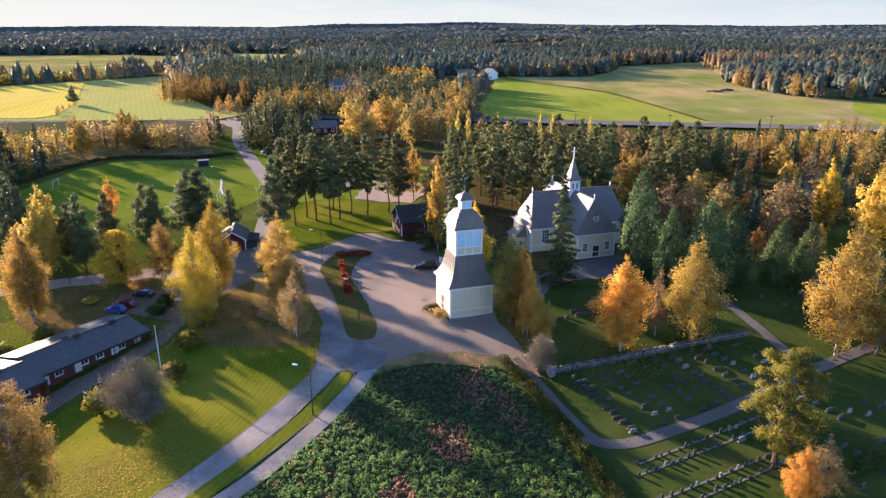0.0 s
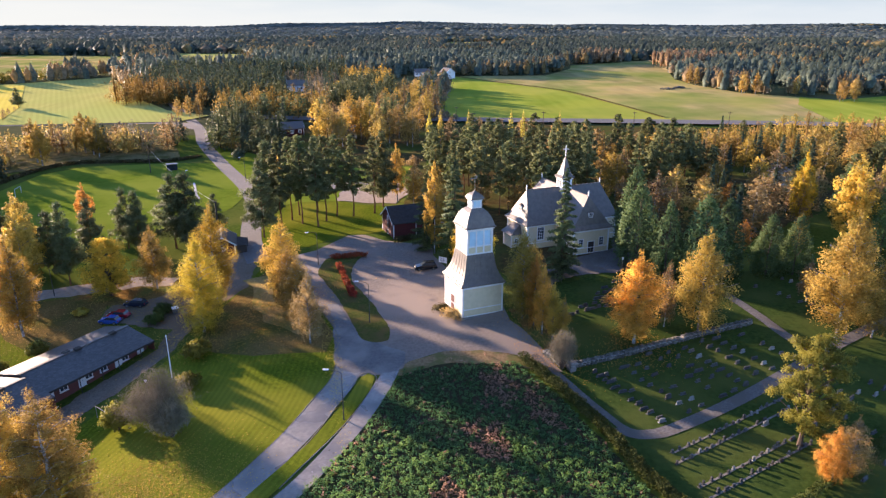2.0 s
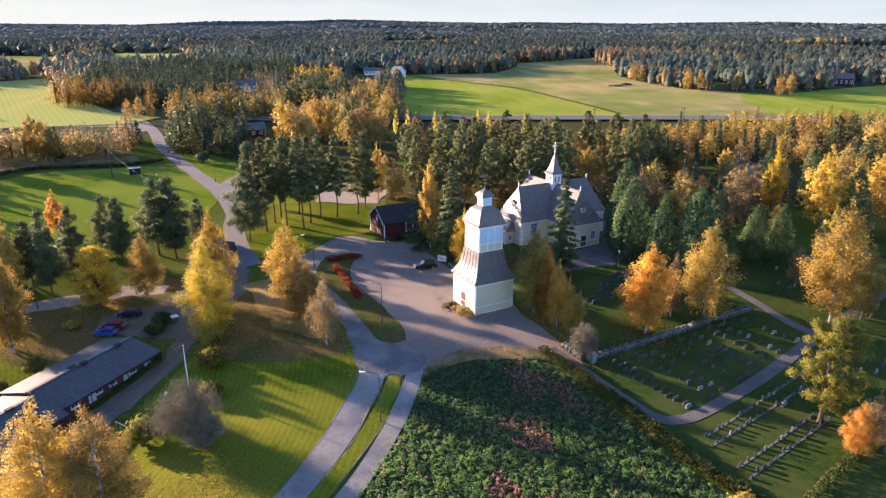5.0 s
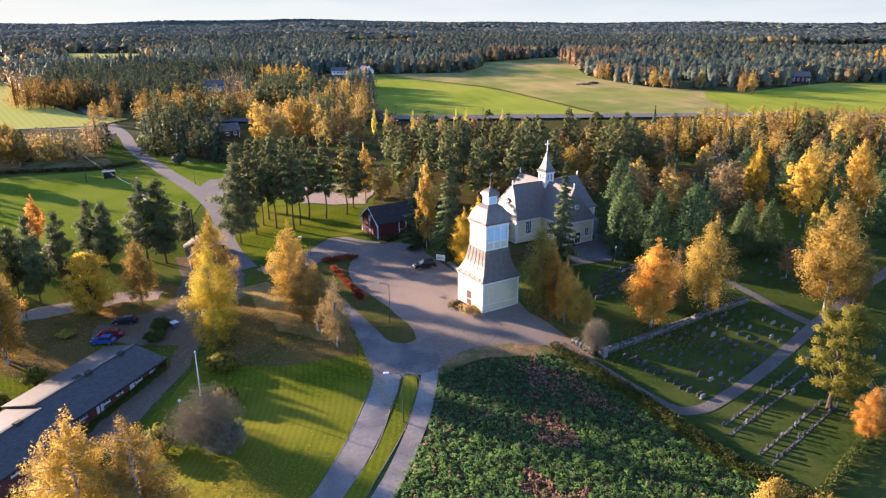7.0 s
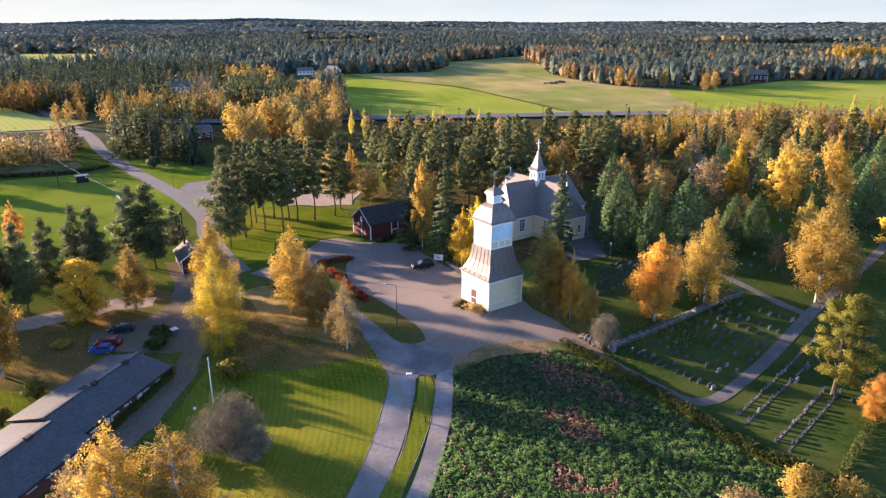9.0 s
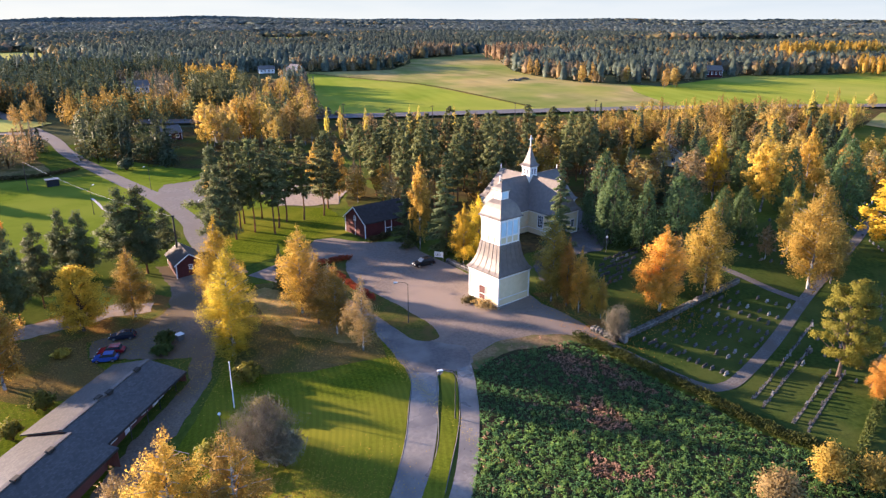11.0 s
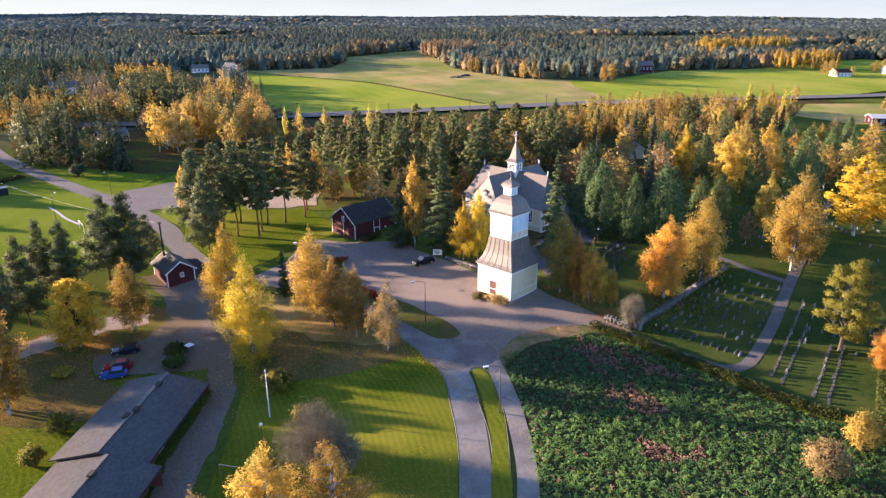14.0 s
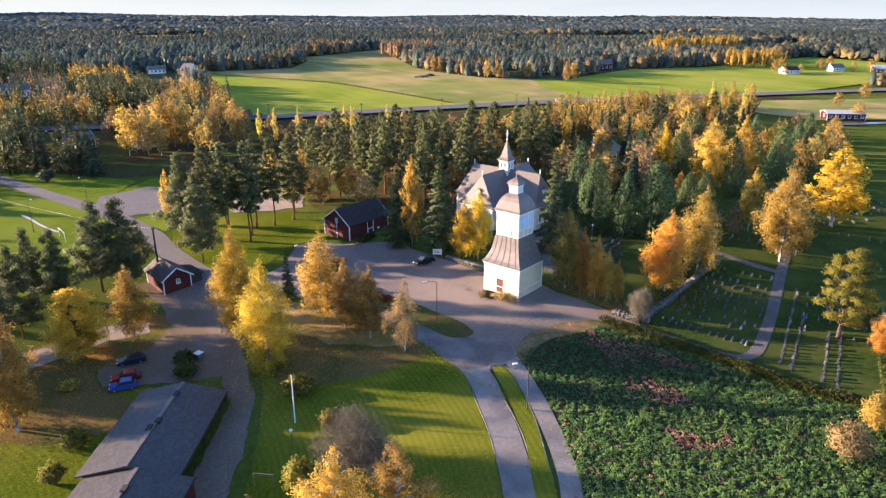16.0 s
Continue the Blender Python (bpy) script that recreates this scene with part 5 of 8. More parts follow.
grove("pine_grove", PINE_EDGE, 5.8, (0.0, 0.55), DARKPINE, 12, 17, 9.7, 660, 0.36, "dark pines of the mixed wood", 31, "pine")
grove("spruce_grove", PINE_EDGE, 5.8, (0.55, 0.88), SPRUCE, 11, 16, 8.6, 660, 0.38, "dark spruces of the mixed wood", 31, "cone")
grove("golden_grove", PINE_EDGE, 5.8, (0.90, 0.96), GROVEGOLD, 7, 11, 8.6, 660, 0.34, "golden birches at the edge of the mixed wood", 31, "round")
grove("orange_grove", ORANGE_EDGE, 5.6, (0.0, 0.55), GOLDBROWN, 10, 15, 9.2, 280, 0.4, "orange-brown birches in the mixed wood", 32, "round")
grove("pine_grove", ORANGE_EDGE, 5.6, (0.55, 0.8), DARKPINE, 10, 14, 9.4, 360, 0.42, "pines among the orange birches", 32, "pine")
grove("pine_grove", BIRCH_YARD, 7.0, (0.0, 0.3), PINE, 11, 15, 8.8, 396, 0.4, "pines round the brown-roofed house", 33, "pine")
grove("brown_grove", BIRCH_YARD, 7.0, (0.3, 0.7), BROWN, 8, 12, 8.1, 308, 0.36, "half-bare trees round the brown-roofed house", 33, "round")
grove("spruce_grove", DARK_WOOD, 5.4, (0.0, 0.72), SPRUCE, 12, 19, 8.1, 198, 0.5, "dark spruces of the wood behind", 34, "cone", 5, 6)
grove("pine_grove", DARK_WOOD, 5.4, (0.72, 0.94), PINE, 11, 16, 9.5, 198, 0.52, "dark pines of the wood behind", 34, "pine", 5, 6)
grove("golden_grove", DARK_WOOD, 5.4, (0.94, 0.97), GOLD, 10, 14, 8.1, 154, 0.46, "golden birches of the wood behind", 34, "round", 5, 6)
grove("bare_grove", BARE_WOOD, 6.2, (0.0, 0.34), TWIG, 9, 14, 9.2, 224, 0.36, "grey leafless trees of the wood behind", 35, "round", 5, 6)
grove("spruce_grove", BARE_WOOD, 6.2, (0.34, 0.62), SPRUCE, 10, 16, 7.3, 216, 0.48, "dark spruces among leafless trees", 35, "cone", 5, 6)
grove("brown_grove", BARE_WOOD, 6.2, (0.62, 0.92), BROWN, 9, 13, 8.6, 168, 0.44, "brown birches among leafless trees", 35, "round", 5, 6)
grove("pine_grove", PINE_WOOD, 5.6, (0.0, 0.76), DARKPINE, 10, 14, 9.5, 270, 0.46, "dark pines before the white farm", 36, "pine", 5, 6)
grove("golden_grove", PINE_WOOD, 5.6, (0.76, 0.92), GOLD, 9, 13, 8.1, 210, 0.42, "golden birches before the white farm", 36, "round", 5, 6)
grove("golden_grove", GOLD_WOOD, 5.6, (0.0, 0.8), GOLD, 10, 15, 8.6, 168, 0.48, "golden birches beside the white farm", 51, "round", 5, 6)
grove("orange_grove", BROWN_WOOD, 5.6, (0.0, 0.36), GOLDBROWN, 10, 15, 8.6, 224, 0.42, "rust-brown birches near the highway", 52, "round", 5, 6)
grove("brown_grove", BROWN_WOOD, 5.6, (0.36, 0.72), BROWN, 9, 14, 8.6, 224, 0.4, "half-bare trees near the highway", 52, "round", 5, 6)
grove("spruce_grove", BROWN_WOOD, 5.6, (0.72, 0.86), SPRUCE, 11, 17, 7.0, 288, 0.44, "spruces near the highway", 52, "cone", 5, 6)
grove("bare_grove", SCRUB, 4.4, (0.0, 0.85), TWIG, 3, 6, 5.9, 168, 0.34, "dark leafless scrub along the field edge", 53, "round", 5, 6)
grove("brown_grove", FAR_YARD, 8.0, (0.0, 0.6), BROWN, 4, 8, 7.0, 154, 0.4, "low brown garden trees before the farm", 54, "round", 5, 6)
grove("orange_grove", EDGE_B, 5.2, (0.0, 0.9), GOLDBROWN, 13, 17, 11.9, 364, 0.34, "orange-brown birches at the field edge", 37, "round", 5, 6)
grove("brown_grove", BACK, 5.8, (0.0, 0.26), BROWN, 7, 12, 11.3, 364, 0.34, "half-bare birches behind the pitch", 38, "round")
grove("bare_grove", BACK, 5.8, (0.26, 0.42), TWIG, 8, 12, 10.8, 364, 0.3, "grey leafless trees behind the pitch", 38, "round")
grove("golden_grove", BACK, 5.8, (0.42, 0.6), GROVEGOLD, 9, 14, 12.4, 364, 0.34, "golden birches behind the pitch", 38, "round")
grove("spruce_grove", BACK, 5.8, (0.6, 0.68), SPRUCE, 9, 14, 5.5, 504, 0.38, "young spruces behind the pitch", 38, "cone")
grove("golden_grove", BESIDE, 6.8, (0.0, 0.35), GOLDBROWN, 9, 14, 7.0, 392, 0.38, "golden-brown trees beside the pitch", 41, "round")
grove("brown_grove", BESIDE, 6.8, (0.35, 0.7), BROWN, 9, 13, 7.0, 392, 0.38, "half-bare trees beside the pitch", 41, "round")
grove("spruce_grove", BESIDE, 6.8, (0.7, 0.8), SPRUCE, 10, 15, 5.3, 504, 0.38, "spruces beside the pitch", 41, "cone")
grove("golden_grove", BEFORE, 6.2, (0.0, 0.4), GROVEGOLD, 8, 13, 11.9, 392, 0.33, "golden birches before the highway", 43, "round")
grove("orange_grove", BEFORE, 6.2, (0.4, 0.85), GOLDBROWN, 7, 12, 11.3, 392, 0.33, "rust-coloured trees before the highway", 43, "round")
grove("brown_grove", [(-6, 226), (40, 230), (90, 224), (120, 262), (60, 285), (10, 290)], 7, (0.0, 0.5), BROWN, 4, 8, 6.2, 280, 0.38, "low brown scrub behind the pines", 45, "round")
grove("brown_grove", BELT, 6.0, (0.0, 0.85), OLIVE, 6, 9, 7.2, 70, 0.6, "low olive-brown tree belt between the fields", 46, "round", 5, 6)
grove("golden_grove", [(505, 480), (524, 518), (622, 496), (640, 520), (540, 545), (498, 520)], 6.5, (0.0, 0.9), GOLD, 14, 20, 7.2, 50, 0.60, "tall golden birches behind the pale field", 47, "round", 5, 6)
grove("golden_grove", [(440, 372), (504, 362), (520, 392), (460, 404)], 7.0, (0.0, 0.75), GOLD, 12, 17, 7.2, 60, 0.55, "golden birches beside the villas", 48, "round", 5, 6)
grove("brown_grove", [(174, 634), (215, 640), (210, 665), (176, 655)], 6.0, (0.0, 0.9), FARBROWN, 12, 16, 6.6, 40, 0.60, "brown birch clump on the tan field", 49, "round", 5, 6)
grove("brown_grove", [(222, 600), (262, 632), (290, 620), (270, 560), (240, 560)], 6.0, (0.0, 0.9), FARBROWN, 12, 16, 6.6, 40, 0.60, "brown birches at the tan field's edge", 50, "round", 5, 6)
for x, y, h in ((-39, 277, 19), (-36, 281, 18), (-30, 297, 16), (-26, 286, 20), (-22, 284, 19), (-18, 281, 19), (-15, 273, 17), (-10, 276, 15), (-1, 264, 16), (-3, 268, 15), (-13, 268, 14), (-75, 268, 9), (-72, 266, 9), (-33, 274, 16), (-29, 272, 15), (-6, 284, 16), (3, 292, 15), (-20, 296, 17), (-104, 344, 12), (-110, 348, 12), (-114, 344, 11)):
    plant("mid_yellow" if x > -45 and h > 18 else "mid_gold", x, y, h, 1.05)
for x, y in ((208, 404), (212, 408), (216, 402), (220, 410), (224, 405), (228, 412), (245, 364), (249, 367), (253, 363), (256, 369), (236, 392), (202, 455), (199, 460)):
    plant("mid_gold", x, y, 14, 0.9)
for x, y, h in ((446, 342, 11), (458, 345, 12), (440, 330, 7), (464, 332, 8), (500, 336, 11), (520, 340, 12), (516, 318, 9), (536, 314, 11), (268, 184, 10), (305, 214, 9), (352, 224, 11), (300, 262, 9)):
    plant("mid_gold", x, y, h, 1.5)
plant("lowpine", -212, 388, 11, 1.1, "lone crooked pine on the stubble field")
for x, y, h in ((-204, 362, 4), (-201, 352, 5), (-207, 374, 3), (-198, 345, 4), (-222, 402, 3)):
    plant("mid_brown", x, y, h, 1.3)


# ---- building helpers ----
def square_loft(profile):
    """A square body from (half width, height) pairs, bottom to top."""
    vs, fs = [], []
    for w, z in profile:
        vs += [(-w, -w, z), (w, -w, z), (w, w, z), (-w, w, z)]
    n = len(profile)
    for i in range(n - 1):
        for k in range(4):
            fs.append((4 * i + k, 4 * i + (k + 1) % 4, 4 * i + 4 + (k + 1) % 4, 4 * i + 4 + k))
    fs += [(3, 2, 1, 0), tuple(range(4 * n - 4, 4 * n))]
    return vs, fs


def loft(name, profile, mat, parent, label=""):
    return part(name, mesh_of(name, *square_loft(profile), mat), mat, parent, label)


def face(k, out, side=0.0):
    """The frame of a wall: x along it, -y out of it, at the distance out from the middle."""
    return pose(0, 0, 0, 0, 0, 90 * k) @ pose(side, -out, 0)


def window(parent, at, x, z, w, h, cols=2, rows=3, casing=0.14, name="window", paint=None, label="", sill=True):
    """A window with casing and glazing bars, panes behind them, and a sill."""
    paint = paint or WHITE
    bm = bmesh.new()
    for a in ((x - w / 2 - casing, x - w / 2, z - casing, z + h + casing), (x + w / 2, x + w / 2 + casing, z - casing, z + h + casing), (x - w / 2, x + w / 2, z + h, z + h + casing), (x - w / 2, x + w / 2, z - casing, z)):
        box(bm, a[0], a[1], -0.09, 0.05, a[2], a[3])
    ob = part(name, bm, paint, parent, label, at)
    b = 0.07
    for c in range(1, cols):
        q = x - w / 2 + w * c / cols
        part("glazing_bar", boxed(q - b / 2, q + b / 2, -0.06, 0.03, z, z + h), paint, ob)
    for r in range(1, rows):
        q = z + h * r / rows
        part("glazing_bar", boxed(x - w / 2, x + w / 2, -0.055, 0.03, q - b / 2, q + b / 2), paint, ob)
    for c in range(cols):
        for r in range(rows):
            part("pane", boxed(x - w / 2 + w * c / cols, x - w / 2 + w * (c + 1) / cols, -0.03, 0.0, z + h * r / rows, z + h * (r + 1) / rows), GLASS, ob)
    if sill:
        part("sill", boxed(x - w / 2 - casing - 0.05, x + w / 2 + casing + 0.05, -0.2, 0.02, z - casing - 0.08, z - casing), paint, ob)
    return ob


def door(parent, at, x, z, w, h, mat, label, leaves_n=2):
    bm = bmesh.new()
    c = 0.14
    for a in ((x - w / 2 - c, x - w / 2, z, z + h + c), (x + w / 2, x + w / 2 + c, z, z + h + c), (x - w / 2, x + w / 2, z + h, z + h + c)):
        box(bm, a[0], a[1], -0.1, 0.05, a[2], a[3])
    ob = part("door", bm, WHITE, parent, label, at)
    for i in range(leaves_n):
        x0, x1 = x - w / 2 + w * i / leaves_n, x - w / 2 + w * (i + 1) / leaves_n
        q = bmesh.new()
        box(q, x0 + 0.01, x1 - 0.01, -0.05, 0.02, z, z + h)
        box(q, x0 + 0.12, x1 - 0.12, -0.075, -0.05, z + 0.15, z + h * 0.45)
        box(q, x0 + 0.12, x1 - 0.12, -0.075, -0.05, z + h * 0.52, z + h - 0.15)
        part("leaf", q, mat, ob)
    part("handle", boxed(x + 0.06, x + 0.1, -0.13, -0.05, z + h * 0.45, z + h * 0.52), STEEL, ob)
    return ob


# ---- bell tower ----
tower = thing("bell_tower", pose(3.7, 109.1, 0.0, 0, 0, 18.0), "cream wooden bell tower with grey flared roofs and blue shutters", "bell tower")
part("foundation", boxed(-3.95, 3.95, -3.95, 3.95, -1.6, 0.75, bevel=0.05), STONE, tower, "grey stone plinth")
part("lower_wall", boxed(-3.8, 3.8, -3.8, 3.8, 0.75, 6.3), CREAM, tower)
loft("lower_roof", [(4.2, 6.22), (4.25, 6.42), (3.78, 6.95), (3.36, 7.7), (3.0, 8.7), (2.76, 9.8), (2.62, 10.8), (2.52, 11.35), (2.3, 11.4)], ROOF, tower, "grey sheet roof with a flared foot")
part("upper_wall", boxed(-2.3, 2.3, -2.3, 2.3, 11.3, 16.1), CREAM, tower)
loft("upper_roof", [(2.8, 16.0), (2.85, 16.16), (2.62, 16.4), (2.42, 17.0), (2.12, 17.8), (1.7, 18.5), (1.2, 18.95), (0.98, 19.1)], ROOF, tower, "grey bell-shaped sheet roof")
lantern = part("lantern", boxed(-0.9, 0.9, -0.9, 0.9, 18.9, 20.7), WHITE, tower, "small white lantern with blue panels")
loft("lantern_roof", [(1.2, 20.62), (1.25, 20.74), (1.16, 20.95), (0.98, 21.25), (0.66, 21.55), (0.3, 21.75), (0.1, 21.95), (0.06, 22.3)], ROOF, tower)
vane = part("vane_pole", pole_mesh("vane_pole", [(0, 0, 22.0), (0, 0, 24.5)], [0.06, 0.03], STEEL), STEEL, tower)
bm = bmesh.new()
box(bm, -0.55, 0.35, -0.02, 0.02, 24.0, 24.14)
box(bm, -0.75, -0.5, -0.02, 0.02, 23.9, 24.24)
box(bm, 0.2, 0.45, -0.02, 0.02, 24.05, 24.35)
part("vane", bm, STEEL, vane, "dark metal weather vane")
for k in range(4):
    f = face(k, 3.8)
    part("corner_board", boxed(-3.92, -3.62, -0.08, 0.02, 0.75, 6.3), WHITE, tower, at=f)
    part("corner_board", boxed(3.62, 3.84, -0.08, 0.02, 0.75, 6.3), WHITE, tower, at=f)
    part("dado", boxed(-3.6, 3.6, -0.04, 0.01, 0.85, 1.95), OCHRE, tower, "darker yellow lower boarding", at=f)
    bm = box(boxed(-3.6, 3.6, -0.09, 0.02, 1.95, 2.1), -3.6, 3.6, -0.12, 0.02, 0.72, 0.86)
    part("trim_board", bm, WHITE, tower, at=f)
    bm = box(boxed(-4.0, 4.0, -0.22, 0.02, 5.98, 6.24), -3.9, 3.9, -0.12, 0.02, 5.8, 5.98)
    part("cornice", bm, WHITE, tower, at=f)
    # ribs of the lower roof
    for x in (-0.75, -0.38, 0.0, 0.38, 0.75):
        prof = [(4.25, 6.44), (3.78, 6.97), (3.36, 7.72), (3.0, 8.72), (2.76, 9.82), (2.62, 10.82), (2.52, 11.36)]
        pts = [(x * w, -w - 0.01, z) for w, z in prof]
        part("roof_seam", pole_mesh("roof_seam", pts, [0.045] * len(pts), ROOF, 4), ROOF, tower, at=pose(0, 0, 0, 0, 0, 90 * k))
    g = face(k, 2.3)
    part("corner_board", boxed(-2.42, -2.1, -0.1, 0.02, 11.38, 15.7), WHITE, tower, at=g)
    part("corner_board", boxed(2.1, 2.34, -0.1, 0.02, 11.38, 15.7), WHITE, tower, at=g)
    for i in range(3):
        x0 = -2.1 + 1.4 * i
        sh = part("shutter", boxed(x0 + 0.14, x0 + 1.26, -0.05, 0.02, 12.9, 15.5), BLUE if k % 2 == 0 else WHITE, tower, "light blue boarded belfry shutter" if k % 2 == 0 else "white boarded belfry shutter", at=g)
        for zb in (13.3, 14.9):
            part("shutter_batten", boxed(x0 + 0.16, x0 + 1.24, -0.08, -0.05, zb, zb + 0.15), BLUE if k % 2 == 0 else WHITE, sh)
        part("panel", boxed(x0 + 0.14, x0 + 1.26, -0.04, 0.02, 11.6, 12.7), OCHRE, tower, "yellow panel under the shutter", at=g)
        if i:
            part("pilaster", boxed(x0 - 0.13, x0 + 0.13, -0.12, 0.02, 11.5, 15.6), WHITE, tower, at=g)
    part("trim_board", box(boxed(-2.1, 2.1, -0.13, 0.02, 12.7, 12.9), -2.1, 2.1, -0.13, 0.02, 11.4, 11.6), WHITE, tower, at=g)
    part("cornice", box(boxed(-2.6, 2.6, -0.28, 0.02, 15.75, 16.02), -2.45, 2.45, -0.14, 0.02, 15.5, 15.75), WHITE, tower, at=g)
    q = face(k, 0.9)
    part("lantern_panel", boxed(-0.6, -0.06, -0.03, 0.02, 19.3, 20.3), BLUE, lantern, "light blue panel", at=q)
    part("lantern_panel", boxed(0.06, 0.6, -0.03, 0.02, 19.3, 20.3), BLUE, lantern, "light blue panel", at=q)
    part("lantern_cornice", boxed(-1.06, 1.06, -0.16, 0.02, 20.42, 20.64), WHITE, lantern, at=q)
door(tower, face(3, 3.8), -0.3, 0.95, 1.5, 2.6, DOORRED, "brown-red plank door in a white frame", 1)
part("step", box(boxed(-1.6, 1.0, -1.2, -0.1, -0.5, 0.55, bevel=0.03), -1.9, 1.3, -1.9, -1.2, -0.6, 0.25), STONE, tower, "grey stone steps", at=face(3, 3.8))
part("step", boxed(1.9, 3.5, -1.3, -0.15, -0.6, 0.5, bevel=0.03), STONE, tower, "grey stone steps", at=face(1, 3.8))

# ---- church ----
church = thing("church", pose(28.8, 144.9, 1.3, 0, 0, 18.0), "cream wooden cross-shaped church with grey hipped roofs", "church")
AL, AW, RZ, EZ = 11.7, 4.5, 12.6, 5.85


def hip_roof(l, w, z0, z1, ridge):
    """A hipped roof as a thick shell with a flared foot."""
    rings = [(l, w, z0 - 0.12), (l, w, z0), (l - 0.75, w - 0.75, z0 + 0.75)]
    vs = []
    for a, b, z in rings:
        vs += [(-a, -b, z), (a, -b, z), (a, b, z), (-a, b, z)]
    vs += [(-ridge, 0, z1), (ridge, 0, z1)]
    fs = [(3, 2, 1, 0)]
    for i in range(2):
        for k in range(4):
            fs.append((4 * i + k, 4 * i + (k + 1) % 4, 4 * i + 4 + (k + 1) % 4, 4 * i + 4 + k))
    fs += [(8, 9, 13, 12), (9, 10, 13), (10, 11, 12, 13), (11, 8, 12)]
    return vs, fs


part("foundation", box(boxed(-AL - 0.1, AL + 0.1, -AW - 0.1, AW + 0.1, -1.2, 0.35), -AW - 0.09, AW + 0.09, -AL - 0.1, AL + 0.1, -1.2, 0.34), STONE, church, "grey stone plinth")
part("wall", boxed(-AL, AL, -AW, AW, 0.3, EZ), CREAM, church)
for sgn in (-1, 1):
    part("wall", boxed(-AW, AW, min(sgn * AL, sgn * AW), max(sgn * AL, sgn * AW), 0.3, EZ), CREAM, church)
part("roof", mesh_of("roof", *hip_roof(AL + 0.6, AW + 0.6, EZ, RZ, 9.7), ROOF), ROOF, church, "grey hipped roof")
part("roof", mesh_of("roof", *hip_roof(AL + 0.6, AW + 0.6, EZ + 0.01, RZ - 0.05, 9.7), ROOF), ROOF, church, "grey hipped roof", at=pose(0, 0, 0, 0, 0, 90))
part("ridge_cap", box(boxed(-9.7, 9.7, -0.12, 0.12, RZ - 0.1, RZ + 0.08), -0.12, 0.12, -9.7, 9.7, RZ - 0.12, RZ + 0.05), ROOF, church)
turret = part("turret", boxed(-1.25, 1.25, -1.25, 1.25, 11.0, 14.9), WHITE, church, "white ridge turret with small louvred windows")
loft("spire", [(1.65, 14.78), (1.7, 14.92), (1.2, 15.4), (0.86, 16.2), (0.52, 17.6), (0.07, 19.5)], ROOF, church, "grey pointed spire with flared foot")
cross = bmesh.new()
box(cross, -0.09, 0.09, -0.07, 0.07, 19.4, 21.9)
box(cross, -0.62, 0.62, -0.06, 0.06, 20.95, 21.13)
bmesh.ops.create_icosphere(cross, subdivisions=1, radius=0.2, matrix=Matrix.Translation((0, 0, 19.65)))
part("cross", cross, WHITE, church, "white cross on the spire")
